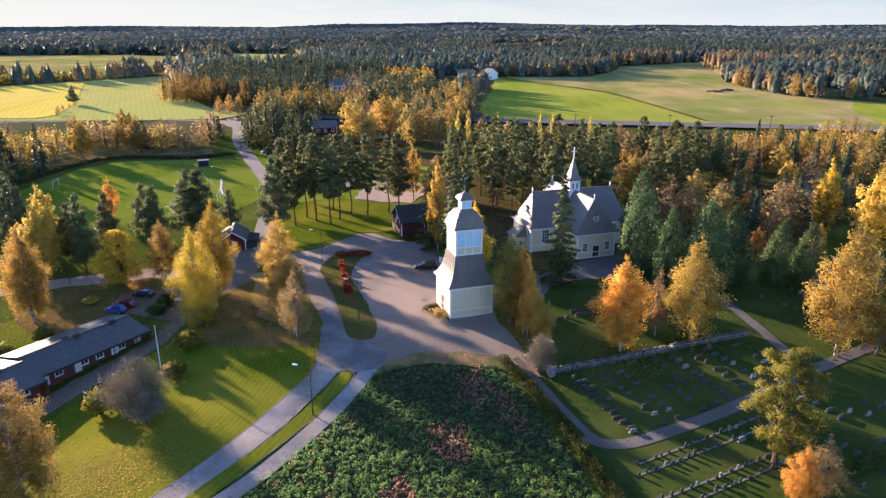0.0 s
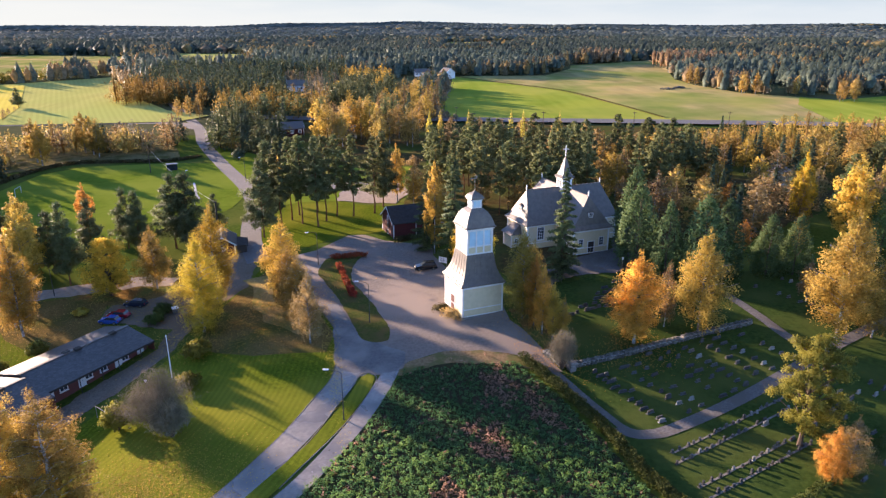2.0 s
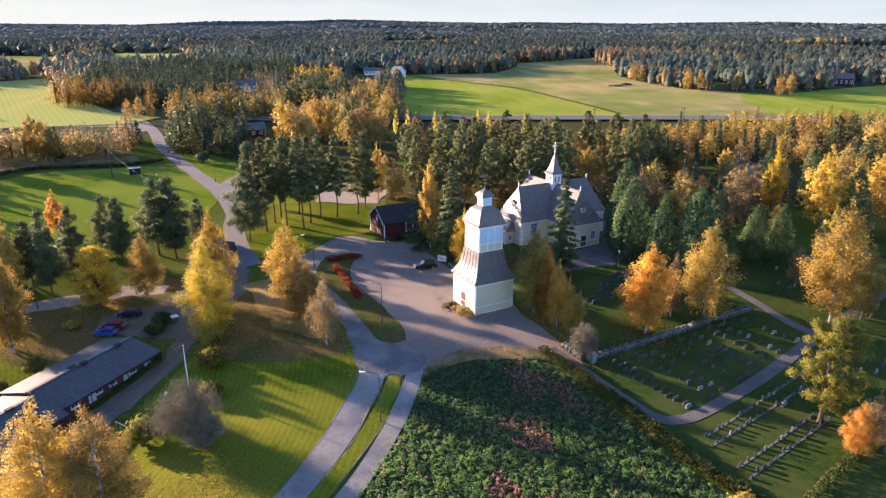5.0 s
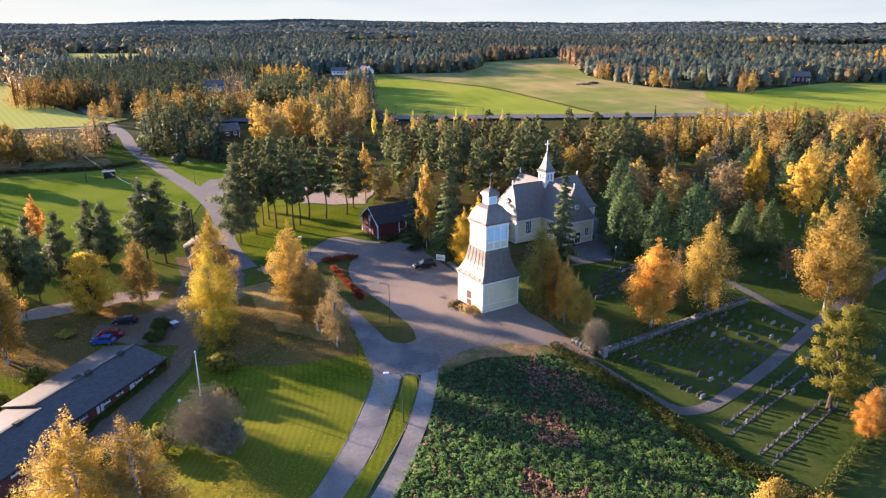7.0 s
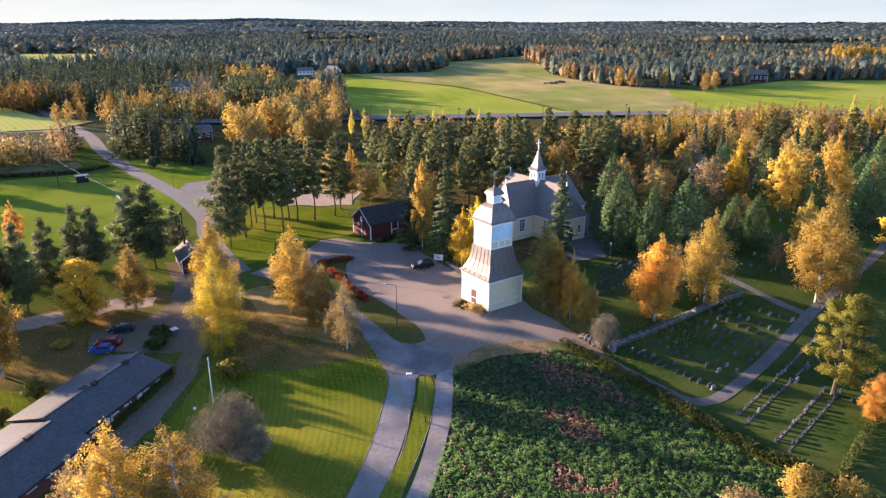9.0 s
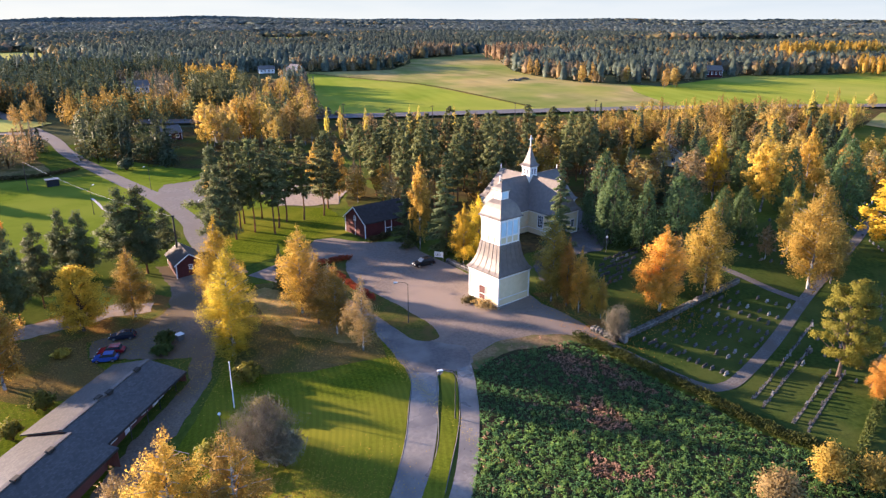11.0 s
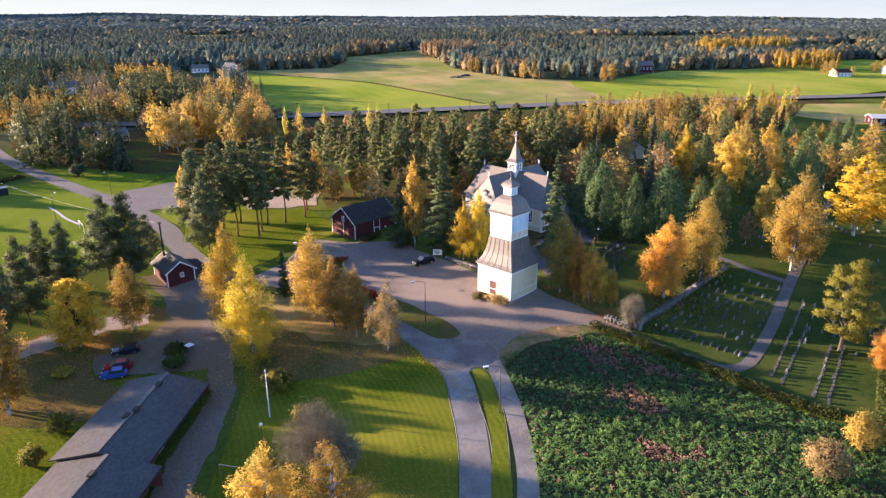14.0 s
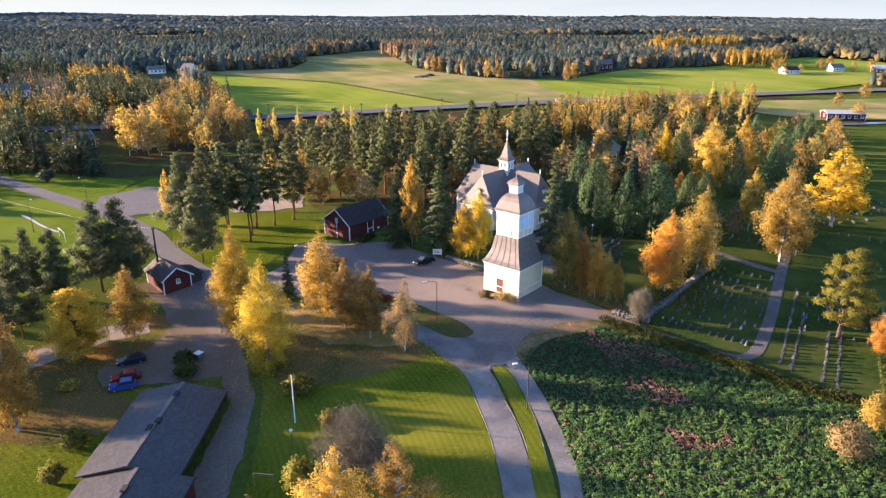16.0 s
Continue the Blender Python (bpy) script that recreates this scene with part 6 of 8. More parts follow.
for k in range(4):
    q = face(k, 1.25)
    for x in (-0.48, 0.48):
        window(turret, q, x, 12.9, 0.42, 1.2, 1, 3, 0.09, "louvre", sill=False)
    part("turret_cornice", boxed(-1.45, 1.45, -0.2, 0.02, 14.5, 14.8), WHITE, turret, at=q)
    part("finial", box(boxed(-0.09, 0.09, -0.09, 0.09, RZ - 0.1, RZ + 1.1), -0.2, 0.2, -0.05, 0.05, RZ + 0.65, RZ + 0.8), WHITE, church, "white ridge finial", at=face(k, 9.65))
    # end wall of an arm
    f = face(k, AL)
    part("corner_board", boxed(-AW - 0.1, -AW + 0.3, -0.1, 0.02, 0.3, EZ - 0.2), WHITE, church, at=f)
    part("corner_board", boxed(AW - 0.3, AW + 0.02, -0.1, 0.02, 0.3, EZ - 0.2), WHITE, church, at=f)
    part("dado", boxed(-AW + 0.3, AW - 0.3, -0.05, 0.01, 0.5, 1.55), OCHRE, church, "darker yellow lower boarding", at=f)
    part("trim_board", box(boxed(-AW + 0.3, AW - 0.3, -0.1, 0.02, 1.55, 1.7), -AW + 0.3, AW - 0.3, -0.13, 0.02, 0.32, 0.5), WHITE, church, at=f)
    part("cornice", box(boxed(-AW - 0.3, AW + 0.3, -0.35, 0.02, EZ - 0.3, EZ - 0.1), -AW - 0.1, AW + 0.1, -0.14, 0.02, EZ - 0.6, EZ - 0.3), WHITE, church, at=f)
    # dormer in the hip
    d = face(k, 10.9)
    bm = bmesh.new()
    box(bm, -0.62, 0.62, -0.1, 1.6, 8.0, 9.25)
    dm = part("dormer", bm, WHITE, church, "small white dormer window", at=d)
    vs = [(-0.85, -0.3, 9.2), (0.85, -0.3, 9.2), (0, -0.3, 9.75), (-0.85, 1.9, 9.2), (0.85, 1.9, 9.2), (0, 1.9, 9.75)]
    part("dormer_roof", mesh_of("dormer_roof", vs, [(0, 1, 2), (4, 3, 5), (0, 2, 5, 3), (2, 1, 4, 5), (1, 0, 3, 4)], ROOF), ROOF, dm, at=Matrix.Identity(4))
    window(church, d @ pose(0, -0.1, 0), 0, 8.2, 0.8, 0.85, 2, 2, 0.1, "dormer_window", sill=False)
    # side walls of the arm, both sides, with one tall window each
    for side in (-1, 1):
        s = face(k, 0) @ pose(0, 0, 0, 0, 0, 90 * side) @ pose(0, -AW, 0)
        m = side * (AW + AL) / 2
        part("dado", boxed(min(side * AW, side * AL) + 0.3, max(side * AW, side * AL) - 0.3, -0.05, 0.01, 0.5, 1.55), OCHRE, church, "darker yellow lower boarding", at=s)
        part("trim_board", boxed(min(side * AW, side * AL) + 0.1, max(side * AW, side * AL) - 0.1, -0.1, 0.02, 1.55, 1.7), WHITE, church, at=s)
        part("cornice", boxed(min(side * AW, side * AL) - 0.1, max(side * AW, side * AL) + 0.1, -0.3, 0.02, EZ - 0.45, EZ - 0.1), WHITE, church, at=s)
        part("corner_board", boxed(side * AL - 0.2, side * AL + 0.2, -0.09, 0.02, 0.3, EZ - 0.3), WHITE, church, at=s @ pose(-side * 0.15, 0, 0))
        window(church, s, m + side * 0.2, 2.3, 1.5, 2.7, 3, 4, 0.16, label="tall white-barred church window")
# front arm: door and two windows; left arm: porch
f = face(0, AL)
door(church, f, 0.0, 0.4, 1.5, 2.5, DARKWOOD, "dark double door in a white frame")
for x in (-2.6, 2.6):
    window(church, f, x, 1.9, 0.95, 1.7, 2, 3, 0.14)
porch_at = face(3, AL)
porch = part("porch", boxed(-1.9, 1.9, -2.4, 0.0, -0.8, 3.3), CREAM, church, "small lean-to porch with its own grey roof", at=porch_at)
vs = [(-2.3, -2.9, 3.2), (2.3, -2.9, 3.2), (1.4, -0.06, 5.4), (-1.4, -0.06, 5.4), (-2.3, -0.06, 3.2), (2.3, -0.06, 3.2)]
part("porch_roof", mesh_of("porch_roof", vs, [(0, 1, 2, 3), (1, 5, 2), (0, 3, 4), (0, 4, 5, 1), (3, 2, 5, 4)], ROOF), ROOF, porch, at=Matrix.Identity(4))
for x in (-1.8, 1.8):
    part("porch_corner", boxed(x - 0.12, x + 0.12, -2.47, -2.3, -0.6, 3.2), WHITE, porch)
window(porch, pose(-1.9, -1.2, 0, 0, 0, -90), 0, 1.2, 0.7, 1.0, 2, 2, 0.12)
window(porch, pose(1.9, -1.2, 0, 0, 0, 90), 0, 1.2, 0.7, 1.0, 2, 2, 0.12)


# ---- barns, sheds and the long house ----
def gable_roof(l, w, z0, z1, over, thick=0.16):
    """Two thick roof slopes over a body from x 0 to l and y 0 to w; the ridge runs along x."""
    out = []
    for s in (0, 1):
        y0, y1 = (-over, w / 2) if s == 0 else (w + over, w / 2)
        sl = (z1 - z0) / (w / 2)
        e = z0 - over * sl
        vs = [(-over, y0, e), (l + over, y0, e), (l + over, y1, z1), (-over, y1, z1), (-over, y0, e + thick), (l + over, y0, e + thick), (l + over, y1, z1 + thick), (-over, y1, z1 + thick)]
        fs = [(0, 3, 2, 1), (4, 5, 6, 7), (0, 1, 5, 4), (1, 2, 6, 5), (2, 3, 7, 6), (3, 0, 4, 7)]
        out.append((vs, fs))
    return out


def gable_body(l, w, z0, z1, base=-1.0):
    vs = [(0, 0, base), (l, 0, base), (l, w, base), (0, w, base), (0, 0, z0), (l, 0, z0), (l, w, z0), (0, w, z0), (0, w / 2, z1), (l, w / 2, z1)]
    return vs, [(3, 2, 1, 0), (0, 1, 5, 4), (2, 3, 7, 6), (1, 2, 6, 9, 5), (3, 0, 4, 8, 7), (4, 5, 9, 8), (6, 7, 8, 9)]


def gabled(name, at, l, w, z0, z1, wall, roof, label, category, over=0.45, trim=True, group=""):
    ob = thing(name, at, label, category, group)
    part("wall", mesh_of("wall", *gable_body(l, w, z0, z1), wall), wall, ob)
    for vs, fs in gable_roof(l, w, z0, z1, over):
        part("roof", mesh_of("roof", vs, fs, roof), roof, ob)
    if trim:
        for x, y in ((0, 0), (l, 0), (l, w), (0, w)):
            part("corner_board", boxed(x - 0.1, x + 0.1, y - 0.1, y + 0.1, -0.4, z0), WHITE, ob)
        for x in (-over - 0.02, l + over + 0.02):
            for s in (0, 1):
                y0 = -over if s == 0 else w + over
                e = z0 - over * (z1 - z0) / (w / 2)
                vs = [(x - 0.03, y0, e - 0.08), (x + 0.03, y0, e - 0.08), (x + 0.03, w / 2, z1 - 0.08), (x - 0.03, w / 2, z1 - 0.08), (x - 0.03, y0, e + 0.17), (x + 0.03, y0, e + 0.17), (x + 0.03, w / 2, z1 + 0.17), (x - 0.03, w / 2, z1 + 0.17)]
                part("barge_board", mesh_of("barge_board", vs, [(0, 3, 2, 1), (4, 5, 6, 7), (0, 1, 5, 4), (1, 2, 6, 5), (2, 3, 7, 6), (3, 0, 4, 7)], WHITE), WHITE, ob)
    return ob


BX, BY, BT = -9.9, 152.6, 18.0
barn = gabled("barn", pose(BX, BY, -0.8, 0, 0, BT), 12.5, 8.6, 4.6, 7.6, FALU, BARNROOF, "dark red wooden barn with white corner boards", "barn")
wall_end = pose(0, 0, 0, 0, 0, -90)
window(barn, pose(0, 4.3, 0, 0, 0, -90), 0, 4.6, 0.6, 0.8, 2, 2, 0.12)
part("trim_board", boxed(-0.08, 0.08, -0.06, 0.02, 0, 4.4), WHITE, barn, at=pose(0, 4.3, 0, 0, 0, -90))
door(barn, Matrix.Identity(4), 6.6, 0.1, 1.5, 2.2, DARKWOOD, "dark plank door with white frame", 1)
part("trim_board", box(boxed(5.6, 5.76, -0.06, 0.02, 0, 4.4), 7.45, 7.6, -0.06, 0.02, 0, 4.4), WHITE, barn)
part("hatch", boxed(9.0, 9.5, -0.06, 0.02, 1.6, 2.1), WHITE, barn)
part("loading_step", boxed(5.4, 9.5, -1.6, 0.0, -0.6, 0.25), STONE, barn, "low stone loading step")

shed = gabled("shed", pose(-46.3, 148.0, -1.65, 0, 0, 102), 8.0, 5.4, 2.8, 4.6, FALU, BROWNROOF, "small dark red shed with a grey roof and white trim", "shed", 0.5)
window(shed, pose(0, 2.7, 0, 0, 0, -90), 0.2, 1.5, 0.6, 0.7, 2, 2, 0.1)


part("lean_to_wall", boxed(0.6, 6.4, -2.6, -0.1, -0.6, 2.0), DARKWOOD, shed, "dark open lean-to beside the shed")
vs = [(0.3, -3.0, 1.95), (6.7, -3.0, 1.95), (6.7, -0.05, 2.5), (0.3, -0.05, 2.5)]
part("lean_to_roof", mesh_of("lean_to_roof", vs + [(x, y, z + 0.12) for x, y, z in vs], [(0, 3, 2, 1), (4, 5, 6, 7), (0, 1, 5, 4), (1, 2, 6, 5), (2, 3, 7, 6), (3, 0, 4, 7)], BARNROOF), BARNROOF, shed)


# ---- long house ----
HD = math.degrees(math.atan2(0.854, 0.52))
long_house = thing("long_house", pose(-50.8, 105.0, -4.55, 0, 0, HD), "long low red-brown terraced house under a dark felt roof", "house")


def house_section(x0, x1, y0, y1, z0, z1):
    """One length of the house: x along it, y towards its back; eaves over a recessed front."""
    w = y1 - y0
    v, f = gable_body(x1 - x0, w - 2.0, z0, z1 - 0.25)
    part("wall", mesh_of("wall", v, f, HOUSEWALL), HOUSEWALL, long_house, at=pose(x0, y0 + 1.5, 0))
    for (vs, fs), m in zip(gable_roof(x1 - x0, w, z0, z1, 0.3, 0.2), (SHINGLE, SHINGLE)):
        part("roof", mesh_of("roof", vs, fs, m), m, long_house, "dark felt roof slope", at=pose(x0, y0, 0))
    part("ridge_cap", boxed(x0 - 0.3, x1 + 0.3, (y0 + y1) / 2 - 0.25, (y0 + y1) / 2 + 0.25, z1 + 0.1, z1 + 0.28), ROOF, long_house)
    part("fascia", boxed(x0 - 0.3, x1 + 0.3, y0 - 0.36, y0 - 0.29, z0 - 0.2, z0 + 0.1), DARKWOOD, long_house)
    for xx in (x0 - 0.3, x1 + 0.3):
        part("gable_board", boxed(xx - 0.05, xx + 0.05, y0 - 0.1, y0 + 1.5, -0.3, z0 + 0.02), PLASTIC if xx > 0 else HOUSEWALL, long_house)


HOUSEWALL = painted("brown_red_boards", (0.15, 0.05, 0.04), 0.8, 0.2, boards=0.15)
house_section(-18.6, -0.3, 0.3, 12.0, 2.62, 4.0)
house_section(-44.0, -19.2, -1.4, 11.0, 2.5, 3.8)
hrng = random.Random(3)
for x in (-1.6, -4.6, -5.9, -8.6, -11.2, -12.4, -15.4, -17.6):
    if x in (-5.9, -12.4, -17.6, -1.6):
        door(long_house, pose(x, 1.8, 0), 0, 0.0, 0.95, 2.1, WHITE, "white door", 1)
    else:
        window(long_house, pose(x, 1.8, 0), 0, 0.9, 1.1, 1.2, 2, 1, 0.12)
for x in (-21.5, -24.5, -27.5, -30.5, -33.5, -36.5, -39.5):
    window(long_house, pose(x, 0.1, 0), 0, 0.9, 1.2, 1.2, 2, 1, 0.12)
for x in (-2.6, -6.8, -9.8, -13.6):
    part("post", boxed(x - 0.05, x + 0.05, 0.32, 0.42, -0.3, 2.4), DARKWOOD, long_house)
for x, y, z in ((-3.2, 5.9, 3.9), (-9.6, 5.9, 3.9), (-11.2, 6.4, 3.9), (-22.6, 4.6, 3.7), (-28.0, 4.6, 3.7)):
    part("roof_vent", boxed(x - 0.55, x + 0.55, y - 0.35, y + 0.35, z - 0.3, z + 0.55, bevel=0.05), DARKWOOD, long_house, "dark boxed roof vent")


# ---- vehicles ----
def car(name, x, y, turn, paint, label, l=4.4, tall=1.45, wagon=False):
    ob = thing(name, pose(x, y, H(x, y) + 0.07, 0, 0, turn), label, "car", "parked cars")

    def slab(prof, w, bevel):
        bm = bmesh.new()
        a = [bm.verts.new((px * l, -w, pz)) for px, pz in prof]
        b = [bm.verts.new((px * l, w, pz)) for px, pz in prof]
        n = len(prof)
        bm.faces.new(a)
        bm.faces.new(b[::-1])
        for i in range(n):
            bm.faces.new((a[i], b[i], b[(i + 1) % n], a[(i + 1) % n]))
        bmesh.ops.bevel(bm, geom=bm.edges[:], offset=bevel, segments=2, affect="EDGES")
        return bm

    t = tall
    part("body", slab([(-0.5, 0.35), (-0.49, 0.62), (-0.44, 0.88 * t / 1.45), (-0.1, 0.95 * t / 1.45), (0.22, 0.93 * t / 1.45), (0.45, 0.78 * t / 1.45), (0.5, 0.6), (0.49, 0.3), (0.0, 0.22)], 0.86, 0.07), paint, ob)
    back = -0.46 if wagon else -0.4
    part("glasshouse", slab([(back, 0.88 * t / 1.45), (back + 0.07, t - 0.06), (0.06, t - 0.06), (0.23, 0.9 * t / 1.45)], 0.76, 0.05), GLASS, ob, "dark car windows")
    part("roof", slab([(back + 0.07, t - 0.08), (back + 0.08, t), (0.05, t), (0.07, t - 0.08)], 0.72, 0.03), paint, ob)
    for sx in (-0.31, 0.31):
        for sy in (-1, 1):
            bm = bmesh.new()
            bmesh.ops.create_cone(bm, cap_ends=True, segments=14, radius1=0.32, radius2=0.32, depth=0.2, matrix=pose(sx * l, sy * 0.8, 0.32, 90))
            wh = part("wheel", bm, RUBBER, ob)
            bm = bmesh.new()
            bmesh.ops.create_cone(bm, cap_ends=True, segments=10, radius1=0.2, radius2=0.16, depth=0.06, matrix=pose(sx * l, sy * 0.91, 0.32, 90 * sy))
            part("rim", bm, STEEL, wh)
    for sy in (-0.6, 0.6):
        part("headlight", boxed(0.46 * l, 0.495 * l, sy - 0.17, sy + 0.17, 0.6, 0.74, bevel=0.02), PLASTIC, ob)
        part("tail_light", boxed(-0.498 * l, -0.47 * l, sy - 0.15, sy + 0.15, 0.66, 0.84, bevel=0.02), CARS[0], ob)
    part("bumper", box(boxed(0.47 * l, 0.515 * l, -0.8, 0.8, 0.33, 0.5, bevel=0.03), -0.515 * l, -0.47 * l, -0.8, 0.8, 0.33, 0.5, 0.03), RUBBER, ob)
    return ob


car("car", -62.4, 120.2, 170, CARS[0], "red hatchback parked by the long house", 4.2)
car("car", -63.1, 117.9, 170, CARS[1], "blue hatchback parked by the long house", 3.9)
car("car", -60.9, 125.0, 172, CARS[2], "dark blue estate car parked by the long house", 4.3, 1.45, True)
car("car", -3.6, 129.6, 186, CARS[3], "black off-road car parked on the square", 4.7, 1.75, True)


# ---- lamps, poles and signs ----
def street_lamp(x, y, tall, turn, arm=1.7, label="dark street lamp with a curved arm and pale head"):
    ob = thing("street_lamp", pose(x, y, H(x, y) - 0.05, 0, 0, turn), label, "street lamp", "street lamps")
    part("pole", pole_mesh("pole", [(0, 0, 0), (0, 0, 1.2), (0, 0, 1.25), (0, 0, tall)], [0.11, 0.1, 0.075, 0.05], POLE), POLE, ob)
    pts = [(0, 0, tall - 0.02), (-arm * 0.2, 0, tall + 0.28), (-arm * 0.6, 0, tall + 0.42), (-arm, 0, tall + 0.45)]
    part("arm", pole_mesh("arm", pts, [0.05, 0.045, 0.04, 0.035], POLE, 6), POLE, ob)
    hd = part("head", boxed(-arm - 0.75, -arm, -0.16, 0.16, tall + 0.38, tall + 0.55, bevel=0.05), PLASTIC, ob, "pale lamp head")
    part("lens", boxed(-arm - 0.68, -arm - 0.1, -0.12, 0.12, tall + 0.34, tall + 0.38), GLASS, hd)
    return ob


for x, y, t, turn in ((-17.6, 78.2, 7.1, -12), (-14.7, 106.4, 7.3, -12), (-26.4, 137.0, 7.2, 20), (-44.3, 176.7, 7.2, 60), (-57.9, 220.5, 7.2, 60), (-79.3, 131.7, 7.0, 30), (-71.5, 199.0, 7.2, 250), (-58, 300, 8, 60)):
    street_lamp(x, y, t, turn)
garden_lamp = thing("path_lamp", pose(34.8, 120.5, H(34.8, 120.5)), "short post lamp beside the church path", "post lamp", "path lamps")
part("post", pole_mesh("post", [(0, 0, 0), (0, 0, 3.2)], [0.07, 0.05], STEEL), STEEL, garden_lamp)
bm = bmesh.new()
bmesh.ops.create_cone(bm, cap_ends=True, segments=12, radius1=0.12, radius2=0.22, depth=0.4, matrix=Matrix.Translation((0, 0, 3.4)))
part("shade", bm, PLASTIC, garden_lamp)
flag = thing("flagpole", pose(-44.8, 94.0, H(-44.8, 94.0)), "white flagpole with no flag on the lawn", "flagpole")
part("pole", pole_mesh("pole", [(0, 0, 0), (0, 0, 4), (0, 0, 7.2)], [0.1, 0.08, 0.05], WHITE), WHITE, flag)
bm = bmesh.new()
bmesh.ops.create_icosphere(bm, subdivisions=2, radius=0.11, matrix=Matrix.Translation((0, 0, 7.25)))
part("knob", bm, PLASTIC, flag)
chimney = thing("utility_pole", pose(-51.1, 153.9, -1.2), "thick black wooden pole behind the small shed", "utility pole")
part("pole", pole_mesh("pole", [(0, 0, 0), (0, 0, 5), (0, 0, 10.9)], [0.24, 0.21, 0.17], DARKWOOD), DARKWOOD, chimney)
part("cap", boxed(-0.35, 0.35, -0.12, 0.12, 10.6, 10.85), DARKWOOD, chimney)
wire = thing("overhead_wire", pose(0, 0, 0), "thin pale overhead wire hanging in a long sag", "wire")
pts = [Vector((-51.1, 153.9, 9.5)).lerp(Vector((-92, 232, 9.5)), i / 14) - Vector((0, 0, 1.6 * (1 - (i / 7 - 1) ** 2))) for i in range(15)]
part("cable", pole_mesh("cable", pts, [0.016] * 15, PLASTIC, 4), PLASTIC, wire)
wp = thing("utility_pole", pose(-92, 232, H(-92, 232)), "grey wooden utility pole at the pitch", "utility pole")
part("pole", pole_mesh("pole", [(0, 0, -0.2), (0, 0, 8.6)], [0.16, 0.1], BARK), BARK, wp)
for px_, py_, ph_ in ((56, 284, 9.5), (95, 281, 9.5), (136, 278, 9.5), (20, 300, 9.5)):
    up = thing("utility_pole", pose(px_, py_, H(px_, py_)), "grey wooden utility pole beside the highway", "utility pole", "highway poles")
    part("pole", pole_mesh("pole", [(0, 0, -0.2), (0, 0, ph_)], [0.17, 0.11], BARK), BARK, up)
    part("crossarm", boxed(-0.9, 0.9, -0.08, 0.08, ph_ - 0.6, ph_ - 0.42), BARK, up)
sign = thing("notice_board", pose(0.0, 130.2, H(0.0, 130.2), 0, 0, -35), "white notice board on two posts at the square", "notice board")
part("board", boxed(-0.95, 0.95, -0.05, 0.05, 0.9, 2.1, bevel=0.01), WHITE, sign)
for x in (-0.9, 0.9):
    part("post", boxed(x - 0.06, x + 0.06, 0.05, 0.15, -0.1, 2.2), STEEL, sign)
for i in range(4):
    part("text_bar", boxed(-0.75, 0.3 + 0.1 * (i % 3), -0.062, -0.05, 1.82 - 0.2 * i, 1.88 - 0.2 * i), DARKWOOD, sign)
rack = thing("carpet_rack", pose(-52.0, 85.2, H(-52.0, 85.2), 0, 0, -40), "thin metal carpet-beating rack on the lawn", "rack")
for x in (-1.2, 1.2):
    part("post", pole_mesh("post", [(x, 0, -0.1), (x, 0, 1.9)], [0.05, 0.05], STEEL, 6), STEEL, rack)
part("rail", pole_mesh("rail", [(-1.3, 0, 1.9), (1.3, 0, 1.9)], [0.045, 0.045], STEEL, 6), STEEL, rack)
globe = thing("globe_lamp", pose(-46.9, 89.4, H(-46.9, 89.4)), "white globe lamp on a short dark post", "garden lamp")
part("post", pole_mesh("post", [(0, 0, -0.1), (0, 0, 2.6)], [0.06, 0.045], POLE, 6), POLE, globe)
gm = bmesh.new()
bmesh.ops.create_icosphere(gm, subdivisions=2, radius=0.24, matrix=Matrix.Translation((0, 0, 2.8)))
part("globe", gm, PLASTIC, globe)
goalbox = thing("players_hut", pose(-86, 236, H(-86, 236), 0, 0, 20), "small dark blue hut beside the pitch", "hut")
part("wall", boxed(-1.7, 1.7, -1, 1, 0, 2.1), CARS[2], goalbox)
part("roof", boxed(-1.9, 1.9, -1.3, 1.2, 2.1, 2.25), DARKROOF, goalbox)
for gx0, gy0, gt in ((-122, 205, 100), (-66, 190, 100)):
    goal = thing("football_goal", pose(gx0, gy0, H(gx0, gy0) + 0.05, 0, 0, gt), "white football goal frame on the pitch", "football goal", "football goals")
    for x in (-2.6, 2.6):
        part("goal_post", pole_mesh("goal_post", [(x, 0, 0), (x, 0, 2.2)], [0.06, 0.06], WHITE), WHITE, goal)
    part("crossbar", pole_mesh("crossbar", [(-2.6, 0, 2.2), (2.6, 0, 2.2)], [0.06, 0.06], WHITE), WHITE, goal)
bins = thing("waste_bin", pose(-51.6, 119.4, H(-51.6, 119.4), 0, 0, 30), "pale grey waste bin beside the drive shrubs", "waste bin")
part("bin_body", mesh_of("bin_body", *square_loft([(0.45, 0.1), (0.58, 1.15)]), STEEL), STEEL, bins)
part("lid", boxed(-0.62, 0.62, -0.62, 0.62, 1.15, 1.28, bevel=0.04), PLASTIC, bins)


